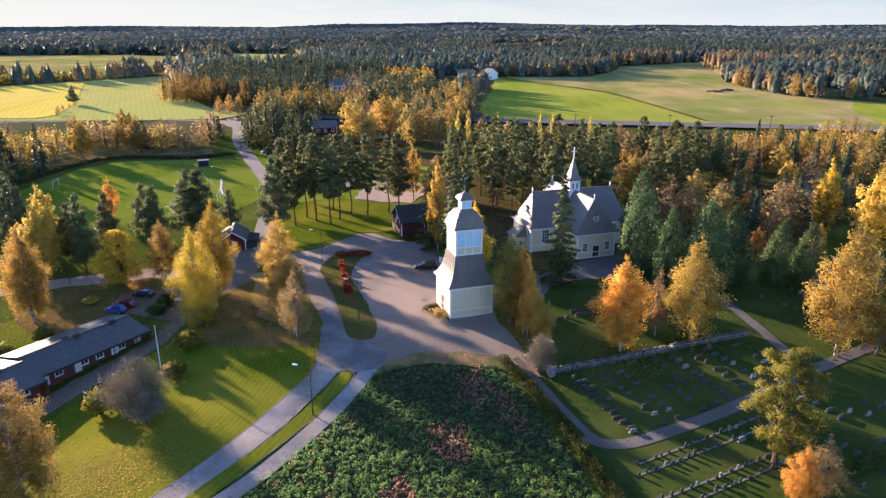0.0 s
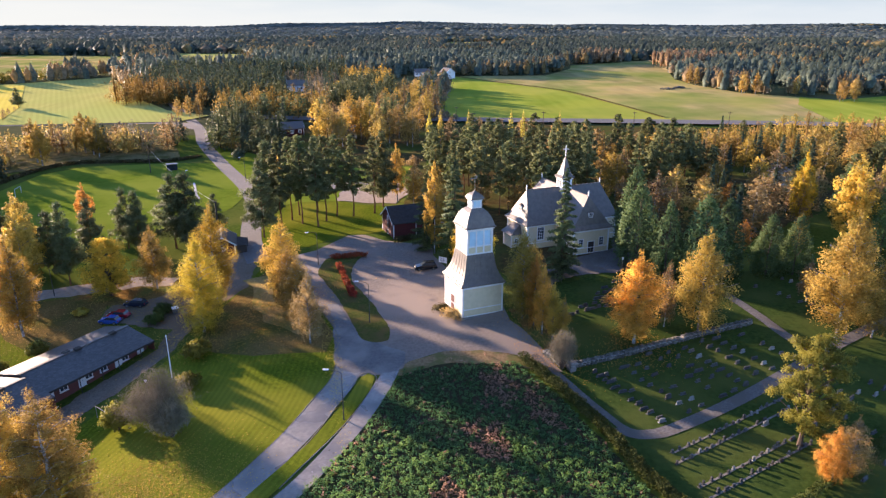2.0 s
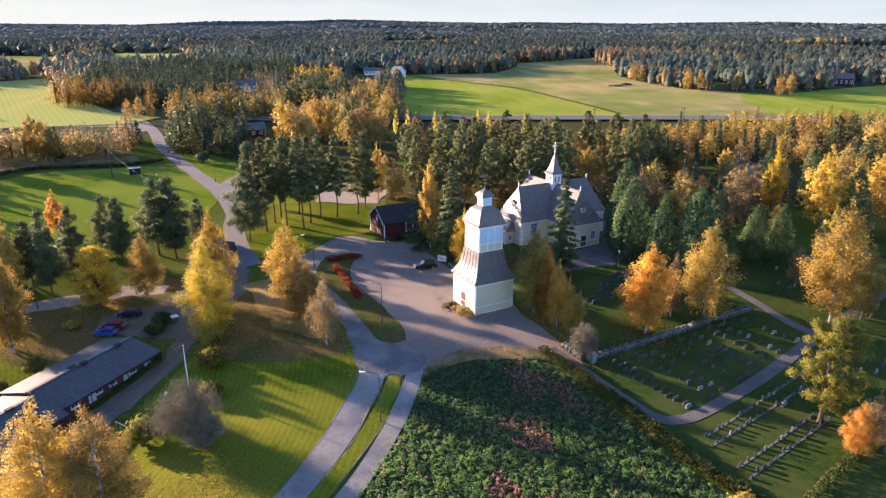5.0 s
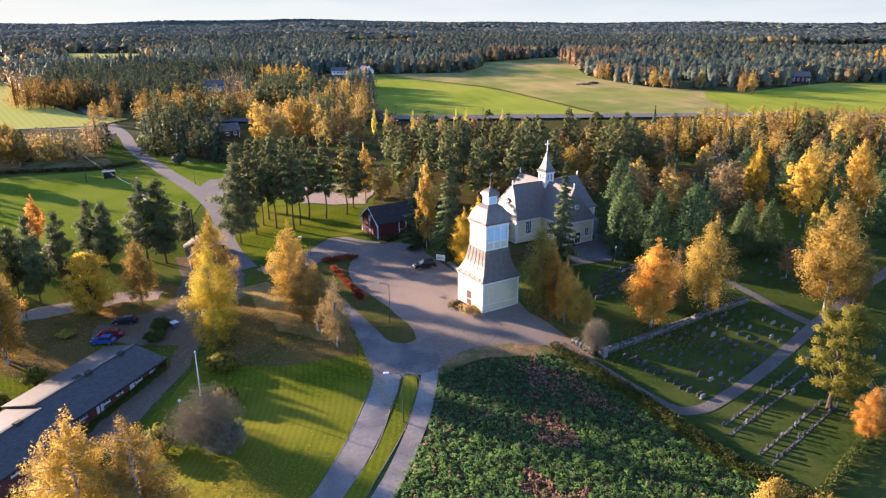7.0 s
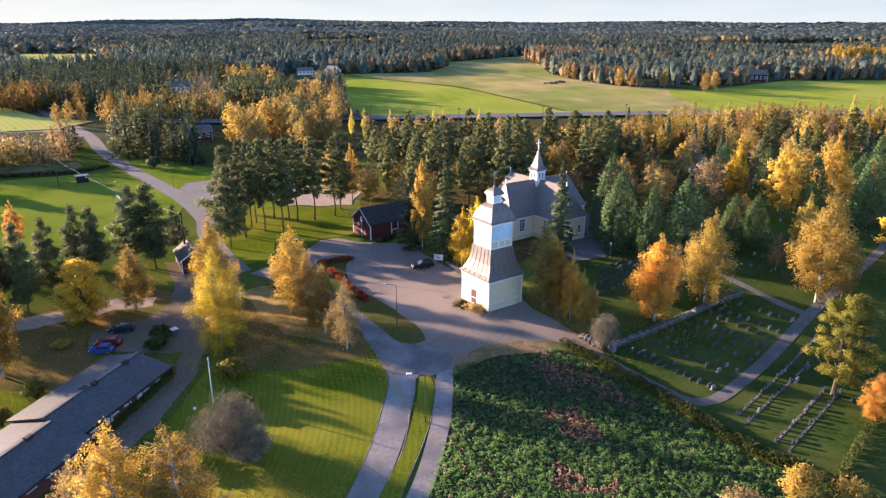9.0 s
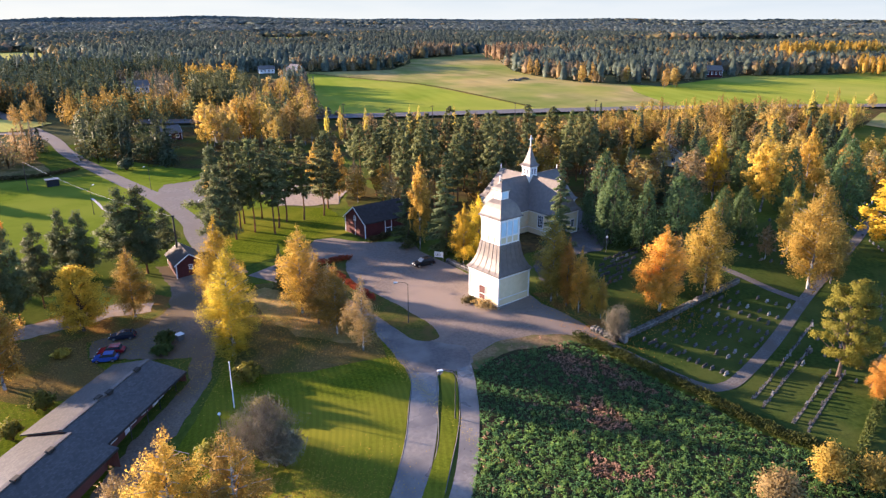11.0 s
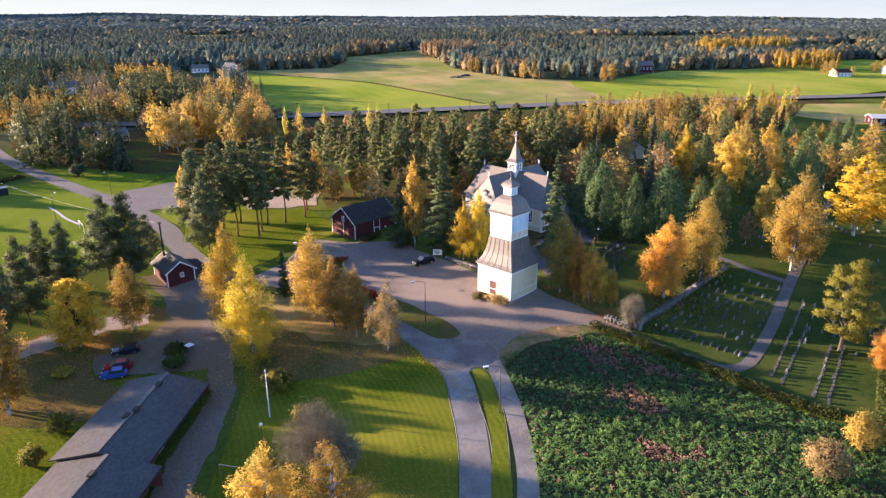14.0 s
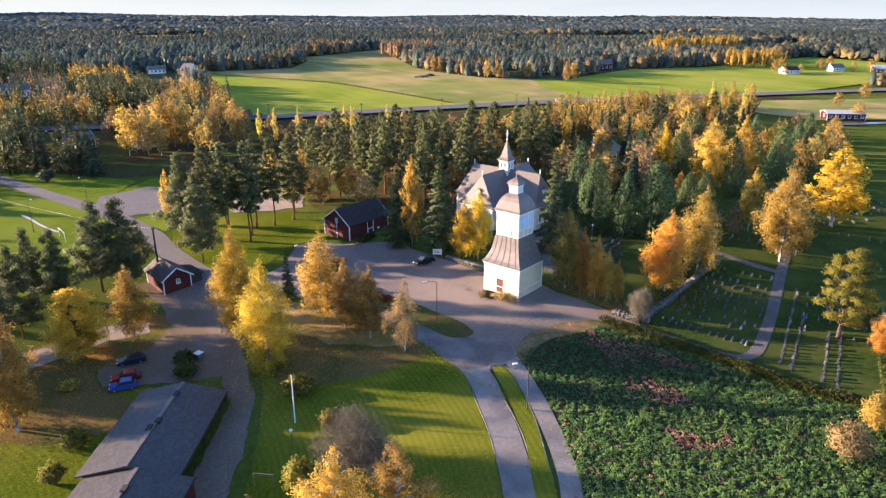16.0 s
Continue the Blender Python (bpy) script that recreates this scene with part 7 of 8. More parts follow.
# ---- hedges, shrubs and weeds ----
def hedge(name, pts, wide, tall, leaf, label, n_per_m=90, size=0.16, seed=1, base=0.0, spread=1.0):
    rng = np.random.default_rng(seed)
    c = smooth_line(pts, 10)
    seg = np.r_[0, np.cumsum(np.linalg.norm(np.diff(c, axis=0), axis=1))]
    n = int(seg[-1] * n_per_m)
    t = rng.uniform(0, seg[-1], n)
    x, y = np.interp(t, seg, c[:, 0]), np.interp(t, seg, c[:, 1])
    a = rng.uniform(0, 2 * np.pi, n)
    r = wide / 2 * np.sqrt(rng.uniform(0.2, 1, n)) * spread
    lump = 0.85 + 0.2 * np.sin(t * 2.1) * np.sin(t * 0.73)
    x, y = x + np.cos(a) * r, y + np.sin(a) * r
    z = heights(x, y) + base + tall * lump * rng.uniform(0.02, 1, n) ** 0.6
    v, f = leaves(rng, np.column_stack([x, y, z]), size)
    return tagged(new(name, mesh_of(name, v, f, leaf)), label, "hedge", "hedges" if leaf is not RED else "red hedges")


BANKLEAF = foliage("dark_shrub_leaves", [(0.06, 0.05, 0.022), (0.10, 0.08, 0.032), (0.075, 0.07, 0.025), (0.13, 0.10, 0.04)], 0.25)
DARKHEDGE = foliage("dark_hedge_leaves", [(0.040, 0.052, 0.014), (0.062, 0.075, 0.020), (0.05, 0.062, 0.017), (0.085, 0.09, 0.026)], 0.3)
HEDGE = foliage("hedge_leaves", [(0.065, 0.09, 0.025), (0.10, 0.135, 0.035), (0.08, 0.11, 0.03), (0.13, 0.16, 0.042)], 0.35)
hedge("hedge", [(9.2, 91.2), (11.4, 86.2), (13.6, 81.2), (16.6, 71.7), (18.6, 62.4), (21.8, 55.2), (24.6, 48), (26.4, 42)], 1.7, 1.45, DARKHEDGE, "clipped dark green hedge between the weeds and the graveyard path", 460, 0.12, 2)
hedge("hedge", [(25.2, 52.5), (32, 56.5), (42, 62), (54, 69)], 1.3, 1.2, HEDGE, "clipped green hedge along the graveyard edge", 110, 0.17, 3)
hedge("hedge", [(-23.6, 140.0), (-20, 140.6), (-16.4, 141.0)], 1.5, 1.2, RED, "low hedge in red autumn leaf on the traffic island", 220, 0.15, 4, 0.1)
hedge("hedge", [(-22.0, 135.4), (-20.6, 129.5)], 1.3, 1.1, RED, "low hedge in red autumn leaf on the traffic island", 200, 0.15, 5, 0.1)
hedge("hedge", [(-20.3, 127.6), (-19.4, 123.6)], 1.3, 1.1, RED, "low hedge in red autumn leaf on the traffic island", 200, 0.15, 6, 0.1)
hedge("hedge", [(-18.9, 121.6), (-18.0, 117.8)], 1.6, 1.1, RED, "low hedge in red autumn leaf on the traffic island", 200, 0.15, 7, 0.1)


hedge("bank", [(-137, 204), (-134.5, 224), (-131, 238), (-124, 247.5), (-109, 249), (-92, 249.5), (-82, 256)], 2.6, 1.1, BANKLEAF, "dark brown overgrown bank round the pitch", 60, 0.34, 8)
hedge("hedge", [(-9.4, 149.8), (-4.6, 151.3)], 2.2, 1.3, BANKLEAF, "dark brown shrubs along the barn wall", 200, 0.2, 9)
SHRUB = foliage("tan_shrub_leaves", [(0.211, 0.148, 0.066), (0.270, 0.190, 0.085), (0.243, 0.171, 0.077), (0.324, 0.228, 0.102)], 0.3)


def bush(x, y, tall, wide, leaf, label, n=1400, size=0.2, seed=1, twigs=0):
    """A shrub: a fan of stems with leaves or bare twigs."""
    rng = np.random.default_rng(seed)
    ob = thing("bush", pose(x, y, H(x, y)), label, "bush", "bushes")
    v, f = [], []
    tips = []
    for i in range(26):
        a, k = i * 2.4, math.sqrt((i + 0.5) / 26)
        tip = np.array([math.cos(a) * wide / 2 * k, math.sin(a) * wide / 2 * k, tall * (1.0 - 0.5 * k * k) * rng.uniform(0.85, 1.05)])
        mid = tip * np.array([0.45, 0.45, 0.55])
        o = len(v)
        lv, lf = tube([np.array([0, 0, -0.1]), mid, tip], [0.07, 0.045, 0.012], 4)
        v += [tuple(q) for q in lv]
        f += [tuple(j + o for j in q) for q in lf]
        tips.append((mid, tip))
    part("stem", mesh_of("stem", v, f, BARK), BARK, ob)
    c = []
    for m, t in tips:
        q = n // 26
        w = rng.uniform(0, 1.0, q)[:, None]
        c.append(m + (t - m) * w + rng.normal(size=(q, 3)) * np.array([wide, wide, tall]) * 0.07)
    if not twigs:
        part("foliage", leaf_mesh("foliage", rng, np.concatenate(c), size, leaf, 0.0, 1.0, tall * 0.4, 0.7), leaf, ob)
        return ob
    v, f = leaves(rng, np.concatenate(c), size, 0.0, 2.6)
    if twigs:
        v = v.reshape(-1, 3, 3)
        mid = v[:, 1:].mean(1, keepdims=True)
        v[:, 1:] = mid + (v[:, 1:] - mid) * 0.16
        v = v.reshape(-1, 3)
    part("foliage", mesh_of("foliage", v, f, leaf), leaf, ob)
    return ob


bush(-42.4, 80.5, 8.4, 9.6, TWIG, "large leafless grey bush on the lawn", 15000, 0.15, 1, 1)
bush(14.6, 87.9, 6.6, 4.4, TWIG, "leafless grey-pink bush at the wall corner", 7000, 0.15, 2, 1)
bush(-42.2, 99.6, 3.0, 4.6, OLIVE, "yellow-brown shrub beside the flagpole", 1800, 0.22, 3)
bush(-41.0, 90.0, 2.6, 3.6, OLIVE, "yellow-brown shrub on the lawn", 1200, 0.2, 4)
bush(-53.8, 119.4, 2.4, 3.4, HEDGE, "dark green shrub in the drive", 1700, 0.2, 5)
bush(-54.4, 115.8, 2.0, 3.8, HEDGE, "dark green shrub in the drive", 1300, 0.2, 6)
bush(8.5, 49.4, 5.0, 5.4, SHRUB, "round dense tan shrub in the weeds", 5200, 0.13, 7)
bush(17.1, 50.4, 5.6, 4.4, GOLDBROWN, "golden young tree in the weeds", 4200, 0.14, 8)
bush(20.5, 47.5, 5.0, 4.6, GOLDBROWN, "golden shrub at the hedge", 3600, 0.14, 9)
bush(-70.3, 106, 3.0, 3.6, OLIVE, "shrub behind the long house", 1200, 0.2, 10)
bush(-73.3, 99.8, 3.2, 3.2, OLIVE, "shrub behind the long house", 1200, 0.2, 11)
bush(-70, 122, 1.6, 3.0, LIME, "yellow-green low shrub by the parked cars", 900, 0.18, 12)
bush(0.2, 106.2, 1.2, 5.6, BROWN, "low dry brown shrub at the foot of the bell tower", 1600, 0.12, 13)
bush(-1.8, 109.4, 0.7, 3.8, BANKLEAF, "low dark shrub at the foot of the bell tower", 1300, 0.12, 14)
bush(-40.0, 78.0, 5.2, 5.0, TWIG, "leafless grey bush on the lawn", 3000, 0.3, 15, 1)
bush(-48.5, 82.0, 4.0, 4.5, OLIVE, "olive shrub near the house", 1600, 0.22, 16)
bush(-66, 250, 4.5, 5, SPRUCE, "dark round shrub beside the back road", 1200, 0.3, 17)


def dry_zone(x, y):
    """How near to the dry reddish patches: under 1 inside them."""
    spots = ((4.6, 84.2, 2.6, 4.8), (8.6, 80.0, 1.3, 4.6), (10.4, 75.4, 1.1, 2.4), (1.4, 71.8, 2.3, 4.2), (-1.0, 74.6, 1.3, 1.6), (-4.8, 61.8, 1.7, 2.8), (-1.0, 59.4, 1.6, 1.0))
    wave = 0.25 * np.sin(x * 1.9 + 2 * np.sin(y * 0.8)) + 0.2 * np.sin(y * 1.6 + x)
    return np.min([np.hypot((x - a) / b, (y - c) / d) for a, c, b, d in spots], axis=0) + wave


def weed_field(name, step, leaf, label, seed, where, wide, tall, count, size):
    """Weeds standing in uneven clumps over the disused field."""
    rng = np.random.default_rng(seed)
    xs, ys = [p[0] for p in WEEDS], [p[1] for p in WEEDS]
    X, Y = np.meshgrid(np.arange(min(xs), max(xs), step), np.arange(min(ys), max(ys), step))
    X, Y = X.ravel() + rng.uniform(-0.55, 0.55, X.size) * step, Y.ravel() + rng.uniform(-0.55, 0.55, Y.size) * step
    ok = inside(WEEDS, X, Y) & (rng.uniform(0, 1, X.size) < where(X, Y))
    X, Y = X[ok], Y[ok]
    n = len(X)
    swell = 0.75 + 0.3 * np.sin(X * 0.55 + 1.7 * np.sin(Y * 0.4)) * np.sin(Y * 0.62)
    w, t = wide * rng.uniform(0.55, 1.35, n), tall * swell * rng.uniform(0.5, 1.5, n)
    d = rng.normal(size=(n, count, 3))
    d /= np.linalg.norm(d, axis=2)[:, :, None]
    d[:, :, 2] = np.abs(d[:, :, 2])
    base = np.stack([X, Y, heights(X, Y)], 1)[:, None, :]
    c = base + d * np.stack([w, w, t], 1)[:, None, :] * rng.uniform(0.45, 1.08, (n, count, 1))
    return tagged(new(name, leaf_mesh(name, rng, c.reshape(-1, 3), size, leaf, 0.3, 1.0, -30.0, 1.0, (base - [0, 0, 0.1] + 0 * c).reshape(-1, 3))), label, "weeds", kind="stuff")


BRIGHTWEED = foliage("bright_weed_leaves", [(0.100, 0.19, 0.052), (0.128, 0.235, 0.064), (0.115, 0.21, 0.058), (0.165, 0.27, 0.076)], 0.4)
weed_field("weeds", 0.62, WEED, "dense dark green weeds over the disused field", 21, lambda x, y: np.where(dry_zone(x, y) < 1, 0.05, 0.9) * (y < 91.0 - 0.07 * np.abs(x - 2)), 0.42, 0.55, 26, 0.105)
weed_field("dry_weeds", 0.55, DRYWEED, "dry reddish weed stalks over the disused field", 22, lambda x, y: np.where(dry_zone(x, y) < 1, 0.9, 0.04), 0.38, 0.6, 18, 0.11)
weed_field("bright_weeds", 0.95, BRIGHTWEED, "yellow-green nettle clumps over the disused field", 23, lambda x, y: np.where(dry_zone(x, y) < 1, 0.1, np.clip((75 - y + 3 * np.sin(x * 0.4)) / 9, 0.02, 0.72)), 0.5, 0.95, 34, 0.115)


# ---- kerbs ----
KERBSTONE = surface("kerb_stone", (0.12, 0.108, 0.09), (0.22, 0.20, 0.17), 0.6, 5.0)

def kerb(pts, label="low worn concrete kerb along the road", wide=0.12, high=0.13):
    c = smooth_line(pts, 8)
    t = np.gradient(c, axis=0)
    t /= np.linalg.norm(t, axis=1)[:, None]
    nr = np.stack([-t[:, 1], t[:, 0]], 1)
    m = len(c)
    v = []
    for o, z in ((-wide / 2, 0), (-wide / 2, high), (wide / 2, high), (wide / 2, 0)):
        q = c + nr * o
        v.append(np.column_stack([q, heights(q[:, 0], q[:, 1]) + z]))
    v = np.concatenate(v)
    f = [(k * m + i, k * m + i + 1, (k + 1) % 4 * m + i + 1, (k + 1) % 4 * m + i) for k in range(4) for i in range(m - 1)]
    return tagged(new("kerb", mesh_of("kerb", v, np.array(f), KERBSTONE)), label, "kerb", "kerbs", "structure")


kerb([(-42, 51.5), (-32.6, 63), (-26.0, 74.6), (-22.2, 83.8), (-20.1, 89.2), (-19.7, 95.6), (-20.2, 103.3), (-24.9, 115.6), (-33.3, 134.6)])
kerb([(-39, 46), (-28.6, 62.2), (-22.0, 73.3), (-18.4, 82.7), (-16.2, 88.8), (-14.7, 90.0), (-13.4, 88.8), (-14.0, 85.7), (-17.6, 76.8), (-24.2, 65.1)])


# ---- graveyard ----
def gravestone(i, w, h, round_top, mat, pale):
    ob = thing("gravestone", Matrix.Identity(4), ("pale" if pale else "dark") + " granite gravestone on a low base", "gravestone", "gravestones")
    part("base", boxed(-w / 2 - 0.12, w / 2 + 0.12, -0.22, 0.22, -0.15, 0.18, bevel=0.02), mat, ob)
    bm = bmesh.new()
    pts = [(-w / 2, 0.18), (w / 2, 0.18), (w / 2, h - round_top)]
    pts += [(w / 2 * math.cos(math.radians(a)), h - round_top + round_top * math.sin(math.radians(a))) for a in (30, 60, 90, 120, 150)] if round_top else [(w / 2, h), (-w / 2, h)]
    pts += [(-w / 2, h - round_top)] if round_top else []
    a = [bm.verts.new((x, -0.1, z)) for x, z in dict.fromkeys(pts)]
    b = [bm.verts.new((x, 0.1, z)) for x, z in dict.fromkeys(pts)]
    bm.faces.new(a)
    bm.faces.new(b[::-1])
    for k in range(len(a)):
        bm.faces.new((a[k], b[k], b[(k + 1) % len(a)], a[(k + 1) % len(a)]))
    part("slab", bm, mat, ob)
    return ob


PALE = surface("pale_granite", (0.13, 0.128, 0.12), (0.25, 0.24, 0.225), 0.8, 6.0, 0.5, spec=0.4)
GREYSTONE = surface("grey_granite", (0.04, 0.042, 0.04), (0.095, 0.094, 0.09), 0.8, 6.0, 0.4, spec=0.4)
STONES = [gravestone(0, 0.8, 0.8, 0.0, GREYSTONE, False), gravestone(1, 0.7, 1.15, 0.2, DARKSTONE, False), gravestone(2, 1.2, 0.85, 0.0, DARKSTONE, False), gravestone(3, 0.8, 1.0, 0.15, PALE, True), gravestone(4, 1.4, 0.8, 0.12, DARKSTONE, False)]
for ob in STONES:
    ob["used"] = 0
grng = random.Random(9)


FARSTONES = []


def grave_row(a, b, step, turn, weights=(3, 3, 2, 1, 1), gap=0.1, wide=1.0, far=False):
    n = int(math.dist(a, b) / step)
    for i in range(n + 1):
        if grng.random() < gap:
            continue
        t = (i + grng.uniform(-0.15, 0.15)) / max(1, n)
        x, y = a[0] + (b[0] - a[0]) * t + grng.uniform(-0.2, 0.2), a[1] + (b[1] - a[1]) * t + grng.uniform(-0.2, 0.2)
        k = grng.choices(range(5), weights)[0]
        m = pose(x, y, H(x, y), 0, grng.uniform(-2, 2), turn + grng.uniform(-5, 5)) @ Matrix.Diagonal((wide * grng.uniform(0.8, 1.35), 0.9, grng.uniform(0.5, 0.7), 1))
        if far:
            FARSTONES.append((k, m))
        elif STONES[k]["used"] == 0:
            STONES[k].matrix_basis = m
            STONES[k]["used"] = 1
        else:
            keep = STONES[k].scale.copy()
            STONES[k].scale = (1, 1, 1)
            copy_thing(STONES[k], m)
            STONES[k].scale = keep


for a, b in (((23.5, 67.5), (50.6, 81.5)), ((22.9, 65.4), (43.0, 75.4)), ((23.6, 60.9), (38.5, 68.4)), ((24.3, 59.2), (41.2, 67.8))):
    grave_row(a, b, 1.25, 28, (3, 2, 0.5, 1.0, 0.2), 0.06, wide=0.5)
    strip("plot_edging", [a, ((a[0] + b[0]) / 2, (a[1] + b[1]) / 2), b], 0.3, KERBSTONE, 0.09, "narrow grey stone edging under a row of gravestones", "edging")
grave_row((19.4, 87.0), (24.8, 73.9), 1.15, 20, (3, 1, 2, 2.2, 2), 0.03)
grave_row((20.6, 85.6), (26.2, 75.6), 1.5, 20, (3, 1, 1, 2, 1), 0.25)
grave_row((24.3, 87.3), (29.1, 76.1), 1.6, 20, (3, 3, 2, 0.6, 1), 0.2)
grave_row((26.4, 88.2), (31.4, 77.2), 1.7, 20, (3, 3, 2, 0.6, 1), 0.3)
grave_row((29.3, 90.4), (35.2, 79.4), 1.6, 20, (3, 3, 2, 0.6, 1), 0.15)
grave_row((32.2, 90.4), (37.6, 80.4), 1.7, 20, (3, 3, 2, 0.6, 1), 0.25)
grave_row((35.3, 91.6), (39.9, 81.2), 1.4, 20, (3, 2, 2, 1.5, 1), 0.1)
grave_row((38.4, 93.0), (43.0, 83.6), 1.6, 20, (3, 2, 2, 1, 1), 0.2)
grave_row((41.2, 93.6), (46.0, 84.8), 1.5, 20, (3, 2, 2, 1, 1), 0.12)
grave_row((45.0, 95.4), (50.6, 87.0), 1.6, 20, (3, 3, 2, 1, 1), 0.2)
for i in range(6):
    grave_row((20.0 + 2.4 * i, 103.5 + 2.6 * i), (30 + 2.6 * i, 107.2 + 2.6 * i), 1.5, 18, (2, 3, 3, 0.5, 1), 0.2)
for i in range(4):
    grave_row((58 + 7 * i, 80 + 2.5 * i), (48 + 7.5 * i, 74 + 2.2 * i), 1.8, 28, (3, 3, 2, 1, 1), 0.15)
for i in range(5):
    grave_row((66 + 7 * i, 100 + 3.4 * i), (58 + 7 * i, 112 + 3.4 * i), 1.9, 18, (3, 3, 2, 1, 1), 0.2)
for i in range(3):
    grave_row((72 + 8 * i, 86 + 4 * i), (82 + 8 * i, 70 + 4 * i), 1.9, 28, (3, 3, 2, 1, 1), 0.2, far=True)
for i in range(7):
    grave_row((92 + 4.2 * i, 100 - 1.2 * i), (112 + 4.2 * i, 134 - 1.2 * i), 2.0, 58, (3, 3, 2, 0.2, 1), 0.2, far=True)
for i in range(4):
    grave_row((46 + 4.4 * i, 56 + 2.6 * i), (38 + 4.4 * i, 72 + 2.6 * i), 1.7, 28, (3, 3, 2, 0.1, 1), 0.15, far=i > 0)
vs, fs = [], []
for k, m in FARSTONES:
    for child in STONES[k].children:
        fs += [tuple(len(vs) + q for q in p.vertices) for p in child.data.polygons]
        vs += [m @ v.co for v in child.data.vertices]
tagged(new("gravestones", mesh_of("gravestones", vs, fs, GREYSTONE)), "rows of dark granite gravestones at the far side of the graveyard", "gravestones", kind="stuff")


# ---- stone walls ----
def boulder(seed):
    rng = random.Random(seed)
    bm = bmesh.new()
    bmesh.ops.create_icosphere(bm, subdivisions=1, radius=0.5)
    for v in bm.verts:
        v.co *= rng.uniform(0.8, 1.12)
        v.co = Vector((max(-0.44, min(0.44, v.co.x)), max(-0.44, min(0.44, v.co.y)), max(-0.4, min(0.4, v.co.z))))
    me = bpy.data.meshes.new("stone")
    bm.to_mesh(me)
    bm.free()
    me.materials.append(BOULDER)
    return me


BOULDER, bnt, bb = material("field_stone", 0.9)
bo = bnt.nodes.new("ShaderNodeObjectInfo")
bnt.links.new(blend(bnt, 0.55, ramp(bnt, bo.outputs["Random"], [(0.0, (0.035, 0.035, 0.03)), (0.5, (0.075, 0.073, 0.064)), (1.0, (0.17, 0.16, 0.145))]), ramp(bnt, noise_at(bnt, 4.0), [(0.3, (0.035, 0.04, 0.026)), (0.7, (0.11, 0.105, 0.09))])), bb.inputs["Base Color"])
BOULDERS = [boulder(i) for i in range(6)]


def stone_wall(pts, tall, wide, label, size=0.62, seed=4):
    rng = random.Random(seed)
    a = np.array(pts)
    ob = thing("stone_wall", Matrix.Identity(4), label, "stone wall", "stone walls")
    core = bmesh.new()
    for p, q in zip(pts, pts[1:]):
        n = max(1, int(math.dist(p, q) / 2))
        for i in range(n):
            x0, y0 = p[0] + (q[0] - p[0]) * i / n, p[1] + (q[1] - p[1]) * i / n
            x1, y1 = p[0] + (q[0] - p[0]) * (i + 1) / n, p[1] + (q[1] - p[1]) * (i + 1) / n
            z = min(H(x0, y0), H(x1, y1))
            r = bmesh.ops.create_cube(core, size=1)
            m = pose((x0 + x1) / 2, (y0 + y1) / 2, z + tall * 0.35, 0, 0, math.degrees(math.atan2(y1 - y0, x1 - x0))) @ Matrix.Diagonal((math.dist((x0, y0), (x1, y1)), wide * 0.7, tall * 0.85, 1))
            bmesh.ops.transform(core, matrix=m, verts=r["verts"])
    part("core", core, STONE, ob)
    total, count = sum(math.dist(p, q) for p, q in zip(pts, pts[1:])), 0
    for p, q in zip(pts, pts[1:]):
        L = math.dist(p, q)
        dx, dy = (q[0] - p[0]) / L, (q[1] - p[1]) / L
        for row in range(3):
            s = rng.uniform(0, size)
            while s < L:
                w = size * rng.uniform(0.75, 1.35)
                for side in ((-1, 1) if row < 2 else (0,)):
                    x, y = p[0] + dx * s - dy * side * wide * 0.32, p[1] + dy * s + dx * side * wide * 0.32
                    o = part("stone", rng.choice(BOULDERS), BOULDER, ob)
                    o.matrix_basis = Matrix.LocRotScale((x, y, H(x, y) + tall * (0.16 + 0.32 * row)), Euler((rng.uniform(-0.5, 0.5), rng.uniform(-0.5, 0.5), math.atan2(dy, dx) + rng.uniform(-0.5, 0.5))), (w, wide * (0.62 if row < 2 else 0.8) * rng.uniform(0.8, 1.15), tall * 0.46 * rng.uniform(0.7, 1.35)))
                    count += 1
                s += w * 0.92
    return ob


stone_wall([(13.0, 92.6), (15.0, 88.6)], 1.1, 1.2, "mossy field-stone graveyard wall at the gate", 0.75, 4)
stone_wall([(15.4, 88.2), (24.9, 90.6)], 0.9, 1.2, "long grey field-stone graveyard wall under the trees", 0.72, 5)
stone_wall([(25.2, 90.7), (35.5, 93.8)], 0.9, 1.2, "long grey field-stone graveyard wall under the trees", 0.72, 6)
stone_wall([(35.8, 93.9), (49.4, 97.9)], 0.9, 1.2, "long grey field-stone graveyard wall under the trees", 0.75, 7)
stone_wall([(1.4, 128.8), (4.4, 118.2)], 1.0, 1.1, "low field-stone wall beside the square", 0.7, 8)
gate = thing("gate_post", pose(16.0, 87.6, H(16.0, 87.6), 0, 0, 20), "squat grey stone gate post at the wall end", "gate post")
part("shaft", boxed(-0.5, 0.5, -0.5, 0.5, -0.2, 1.3, bevel=0.06), STONE, gate)
part("cap", boxed(-0.6, 0.6, -0.6, 0.6, 1.3, 1.5, bevel=0.05), STONE, gate)


def stone_heap(x, y, wide, seed):
    """A heap of cleared field stones."""
    rng = random.Random(seed)
    ob = thing("stone_heap", pose(x, y, H(x, y) + 0.4), "grey heap of cleared stones on the tan field", "stone heap", "stone heaps")
    for i in range(26):
        a, r = rng.uniform(0, 6.28), wide * math.sqrt(rng.random())
        w = rng.uniform(1.0, 2.2)
        o = part("stone", rng.choice(BOULDERS), BOULDER, ob)
        o.matrix_basis = Matrix.LocRotScale((math.cos(a) * r * 1.8, math.sin(a) * r, 0.2 + 0.9 * (1 - r / wide)), Euler((rng.uniform(-1, 1), rng.uniform(-1, 1), a)), (w, w * 0.8, w * 0.7))
    return ob


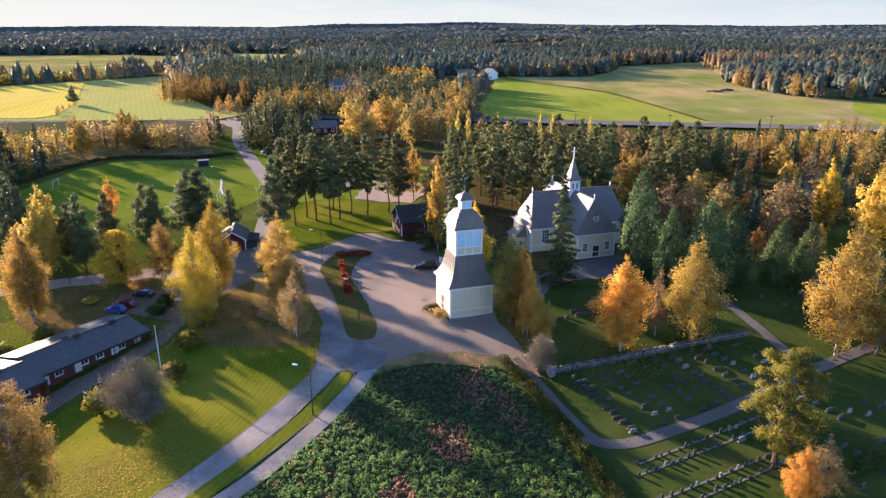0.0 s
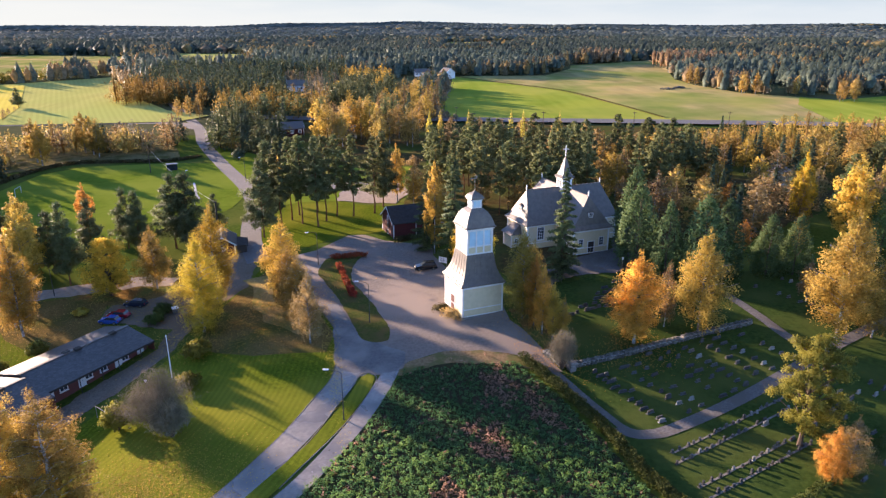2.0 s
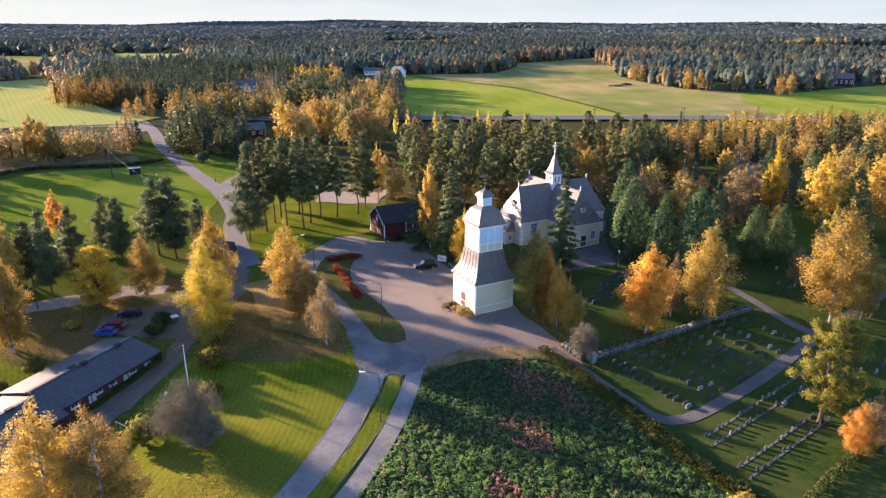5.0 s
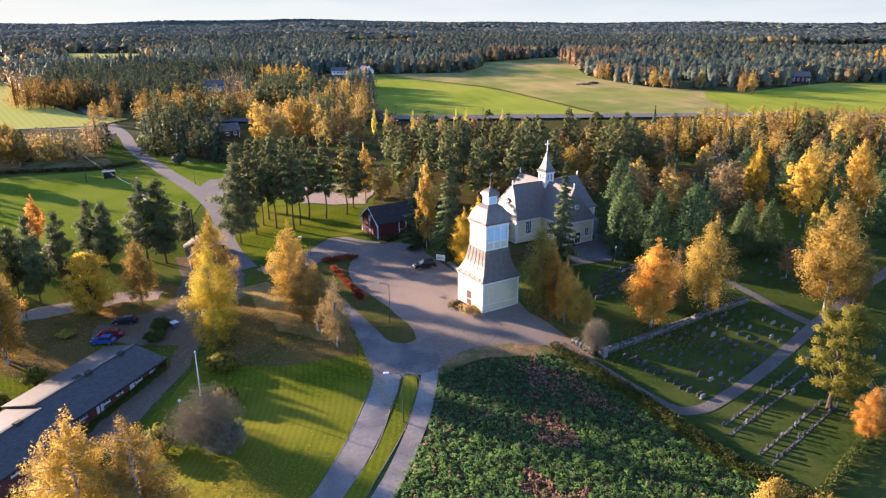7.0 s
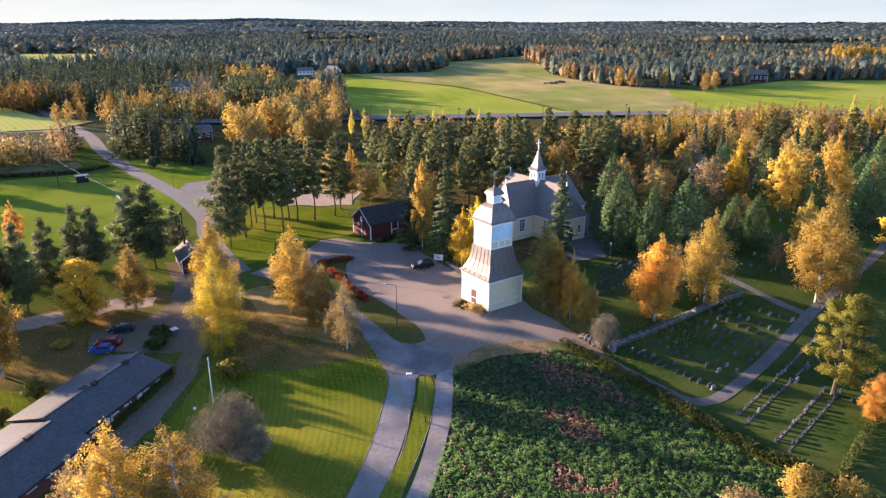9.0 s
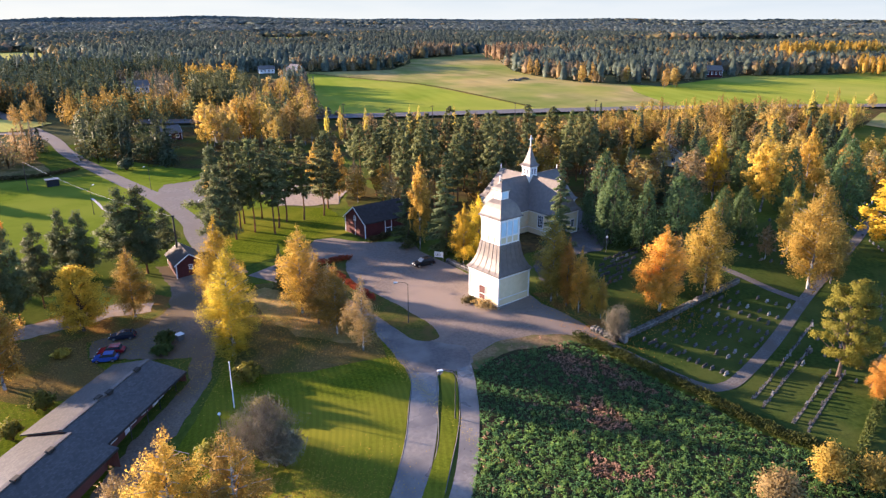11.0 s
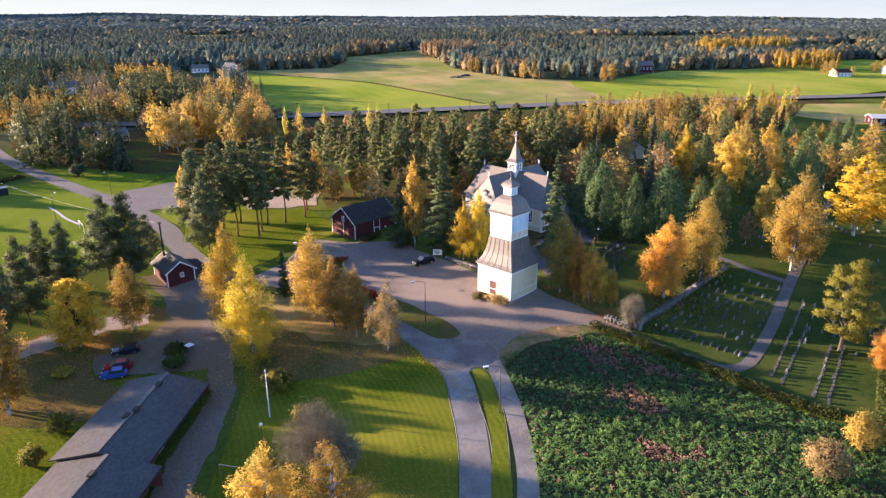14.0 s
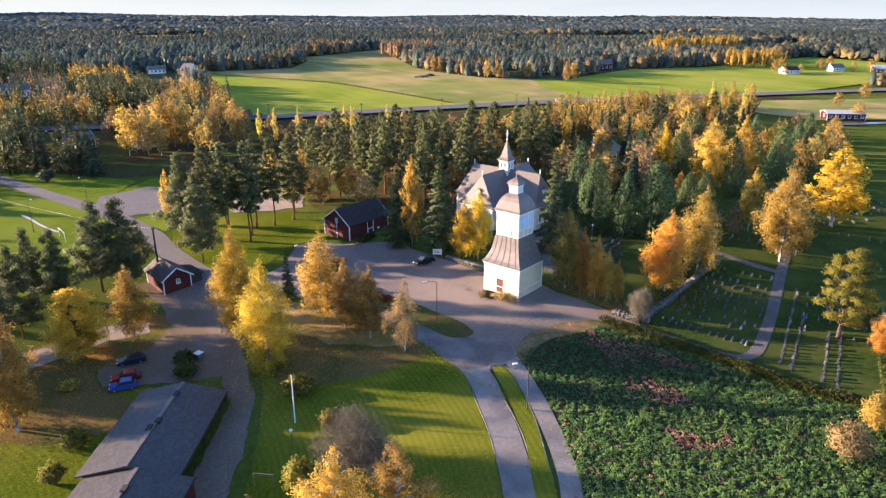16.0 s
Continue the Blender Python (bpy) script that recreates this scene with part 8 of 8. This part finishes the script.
stone_heap(173.5, 435, 3.0, 1)
stone_heap(184, 441, 2.2, 2)


# ---- distant buildings ----
def far_house(name, x, y, l, w, z0, z1, turn, wall, label, roof=None):
    ob = gabled(name, pose(x, y, H(x, y) + 0.3, 0, 0, turn), l, w, z0, z1, wall, roof or DARKROOF, label, "house", 0.5, True, "distant houses")
    n = max(2, int(l / 2.6))
    for i in range(n):
        window(ob, Matrix.Identity(4), l * (i + 0.5) / n, z0 * 0.35, 1.1, z0 * 0.36, 2, 1, 0.15)
    window(ob, pose(0, w / 2, 0, 0, 0, -90), 0, z0 * 0.4, 1.1, z0 * 0.36, 2, 1, 0.15)
    return ob


far_house("farmhouse", 30, 523, 9, 8, 4.2, 7.4, -62, WHITE, "white gabled farmhouse at the field edge")
far_house("farmhouse", 12, 537, 11, 7, 3.0, 5.2, 5, WHITE, "long pale farm building at the field edge", ROOF)
far_house("farmhouse", 325, 416, 12, 9, 5.0, 8.0, -24, FALU, "red two-storey farmhouse before the wood", ROOF)
far_house("farmhouse", -57, 295, 10, 7, 3.0, 5.4, 20, FALU, "dark house among the trees")
far_house("farmhouse", -35, 286.5, 11, 8, 2.8, 5.2, 12, CREAM, "brown-roofed house among the birches")
far_house("farmhouse", -76, 458, 13, 9, 4.0, 7.0, 10, WHITE, "grey house among bare trees", ROOF)
far_house("farmhouse", 109, 184, 9, 7, 3.4, 5.8, 62, CREAM, "pale yellow house behind the graveyard conifers", ROOF)
far_house("farmhouse", 243, 470, 9, 7, 3.2, 5.4, 0, CREAM, "small pale house in the wood")
far_house("farmhouse", 441, 329, 12, 8, 3.4, 5.6, -18, WHITE, "white villa with a red roof before the far wood", FALU)
far_house("farmhouse", 501, 326, 11, 8, 3.4, 6.0, -20, WHITE, "white villa before the far wood")
far_house("farmhouse", 528, 306, 11, 8, 3.4, 6.0, -40, FALU, "red villa with a pale roof before the far wood", SHEET)
far_house("greenhouse", 530, 476, 56, 6, 2.4, 3.6, -24, PLASTIC, "long low white greenhouse behind the field", PLASTIC)
far_house("farmhouse", 256, 192, 17, 8, 3.0, 4.2, -40, FALU, "long red shed with a pale sheet roof", SHEET)


# ---- fallen leaves ----
def fallen(cx, cy, rx, ry, turn, n, leaf, label, seed, size=0.085):
    """Leaves lying thick in the middle of a patch and thin towards its edge."""
    rng = np.random.default_rng(seed)
    p = rng.normal(size=(n, 2)) * np.array([rx, ry]) * 0.5
    c, q = math.cos(math.radians(turn)), math.sin(math.radians(turn))
    x, y = cx + p[:, 0] * c - p[:, 1] * q, cy + p[:, 0] * q + p[:, 1] * c
    v, f = leaves(rng, np.column_stack([x, y, heights(x, y) + 0.13]), size, 0.9)
    return tagged(new("fallen_leaves", mesh_of("fallen_leaves", v, f, leaf)), label, "fallen leaves", kind="stuff")


fallen(-44.5, 65.5, 13, 9, 35, 6500, GOLDBROWN, "fallen golden leaves strewn over the lawn", 61)
fallen(-36, 66.5, 9, 12, 20, 3000, GOLD, "fallen golden leaves thin over the lawn", 62)
fallen(-30.5, 115, 9, 17, -25, 3500, ORANGE, "fallen orange leaves under the birches", 63)
fallen(-44, 106, 11, 9, 0, 2600, GOLD, "fallen yellow leaves under the birches", 64)
fallen(13.6, 95.5, 4, 12, 15, 2400, ORANGE, "fallen orange leaves beside the square", 65)
fallen(27.5, 91.5, 7, 6, 0, 1500, ORANGE, "fallen orange leaves under the orange birch", 66)
fallen(-66, 128, 11, 9, 0, 1800, GOLDBROWN, "fallen leaves under the round tree", 67)
fallen(-19.9, 92, 1.4, 26, 8, 1500, GOLD, "fallen leaves swept along the kerb", 68)
fallen(-60, 122, 14, 12, 0, 3000, GOLDBROWN, "fallen brown leaves round the parked cars", 69)
fallen(-78, 113, 12, 10, 0, 2000, GOLDBROWN, "fallen leaves under the birches by the yard", 70)
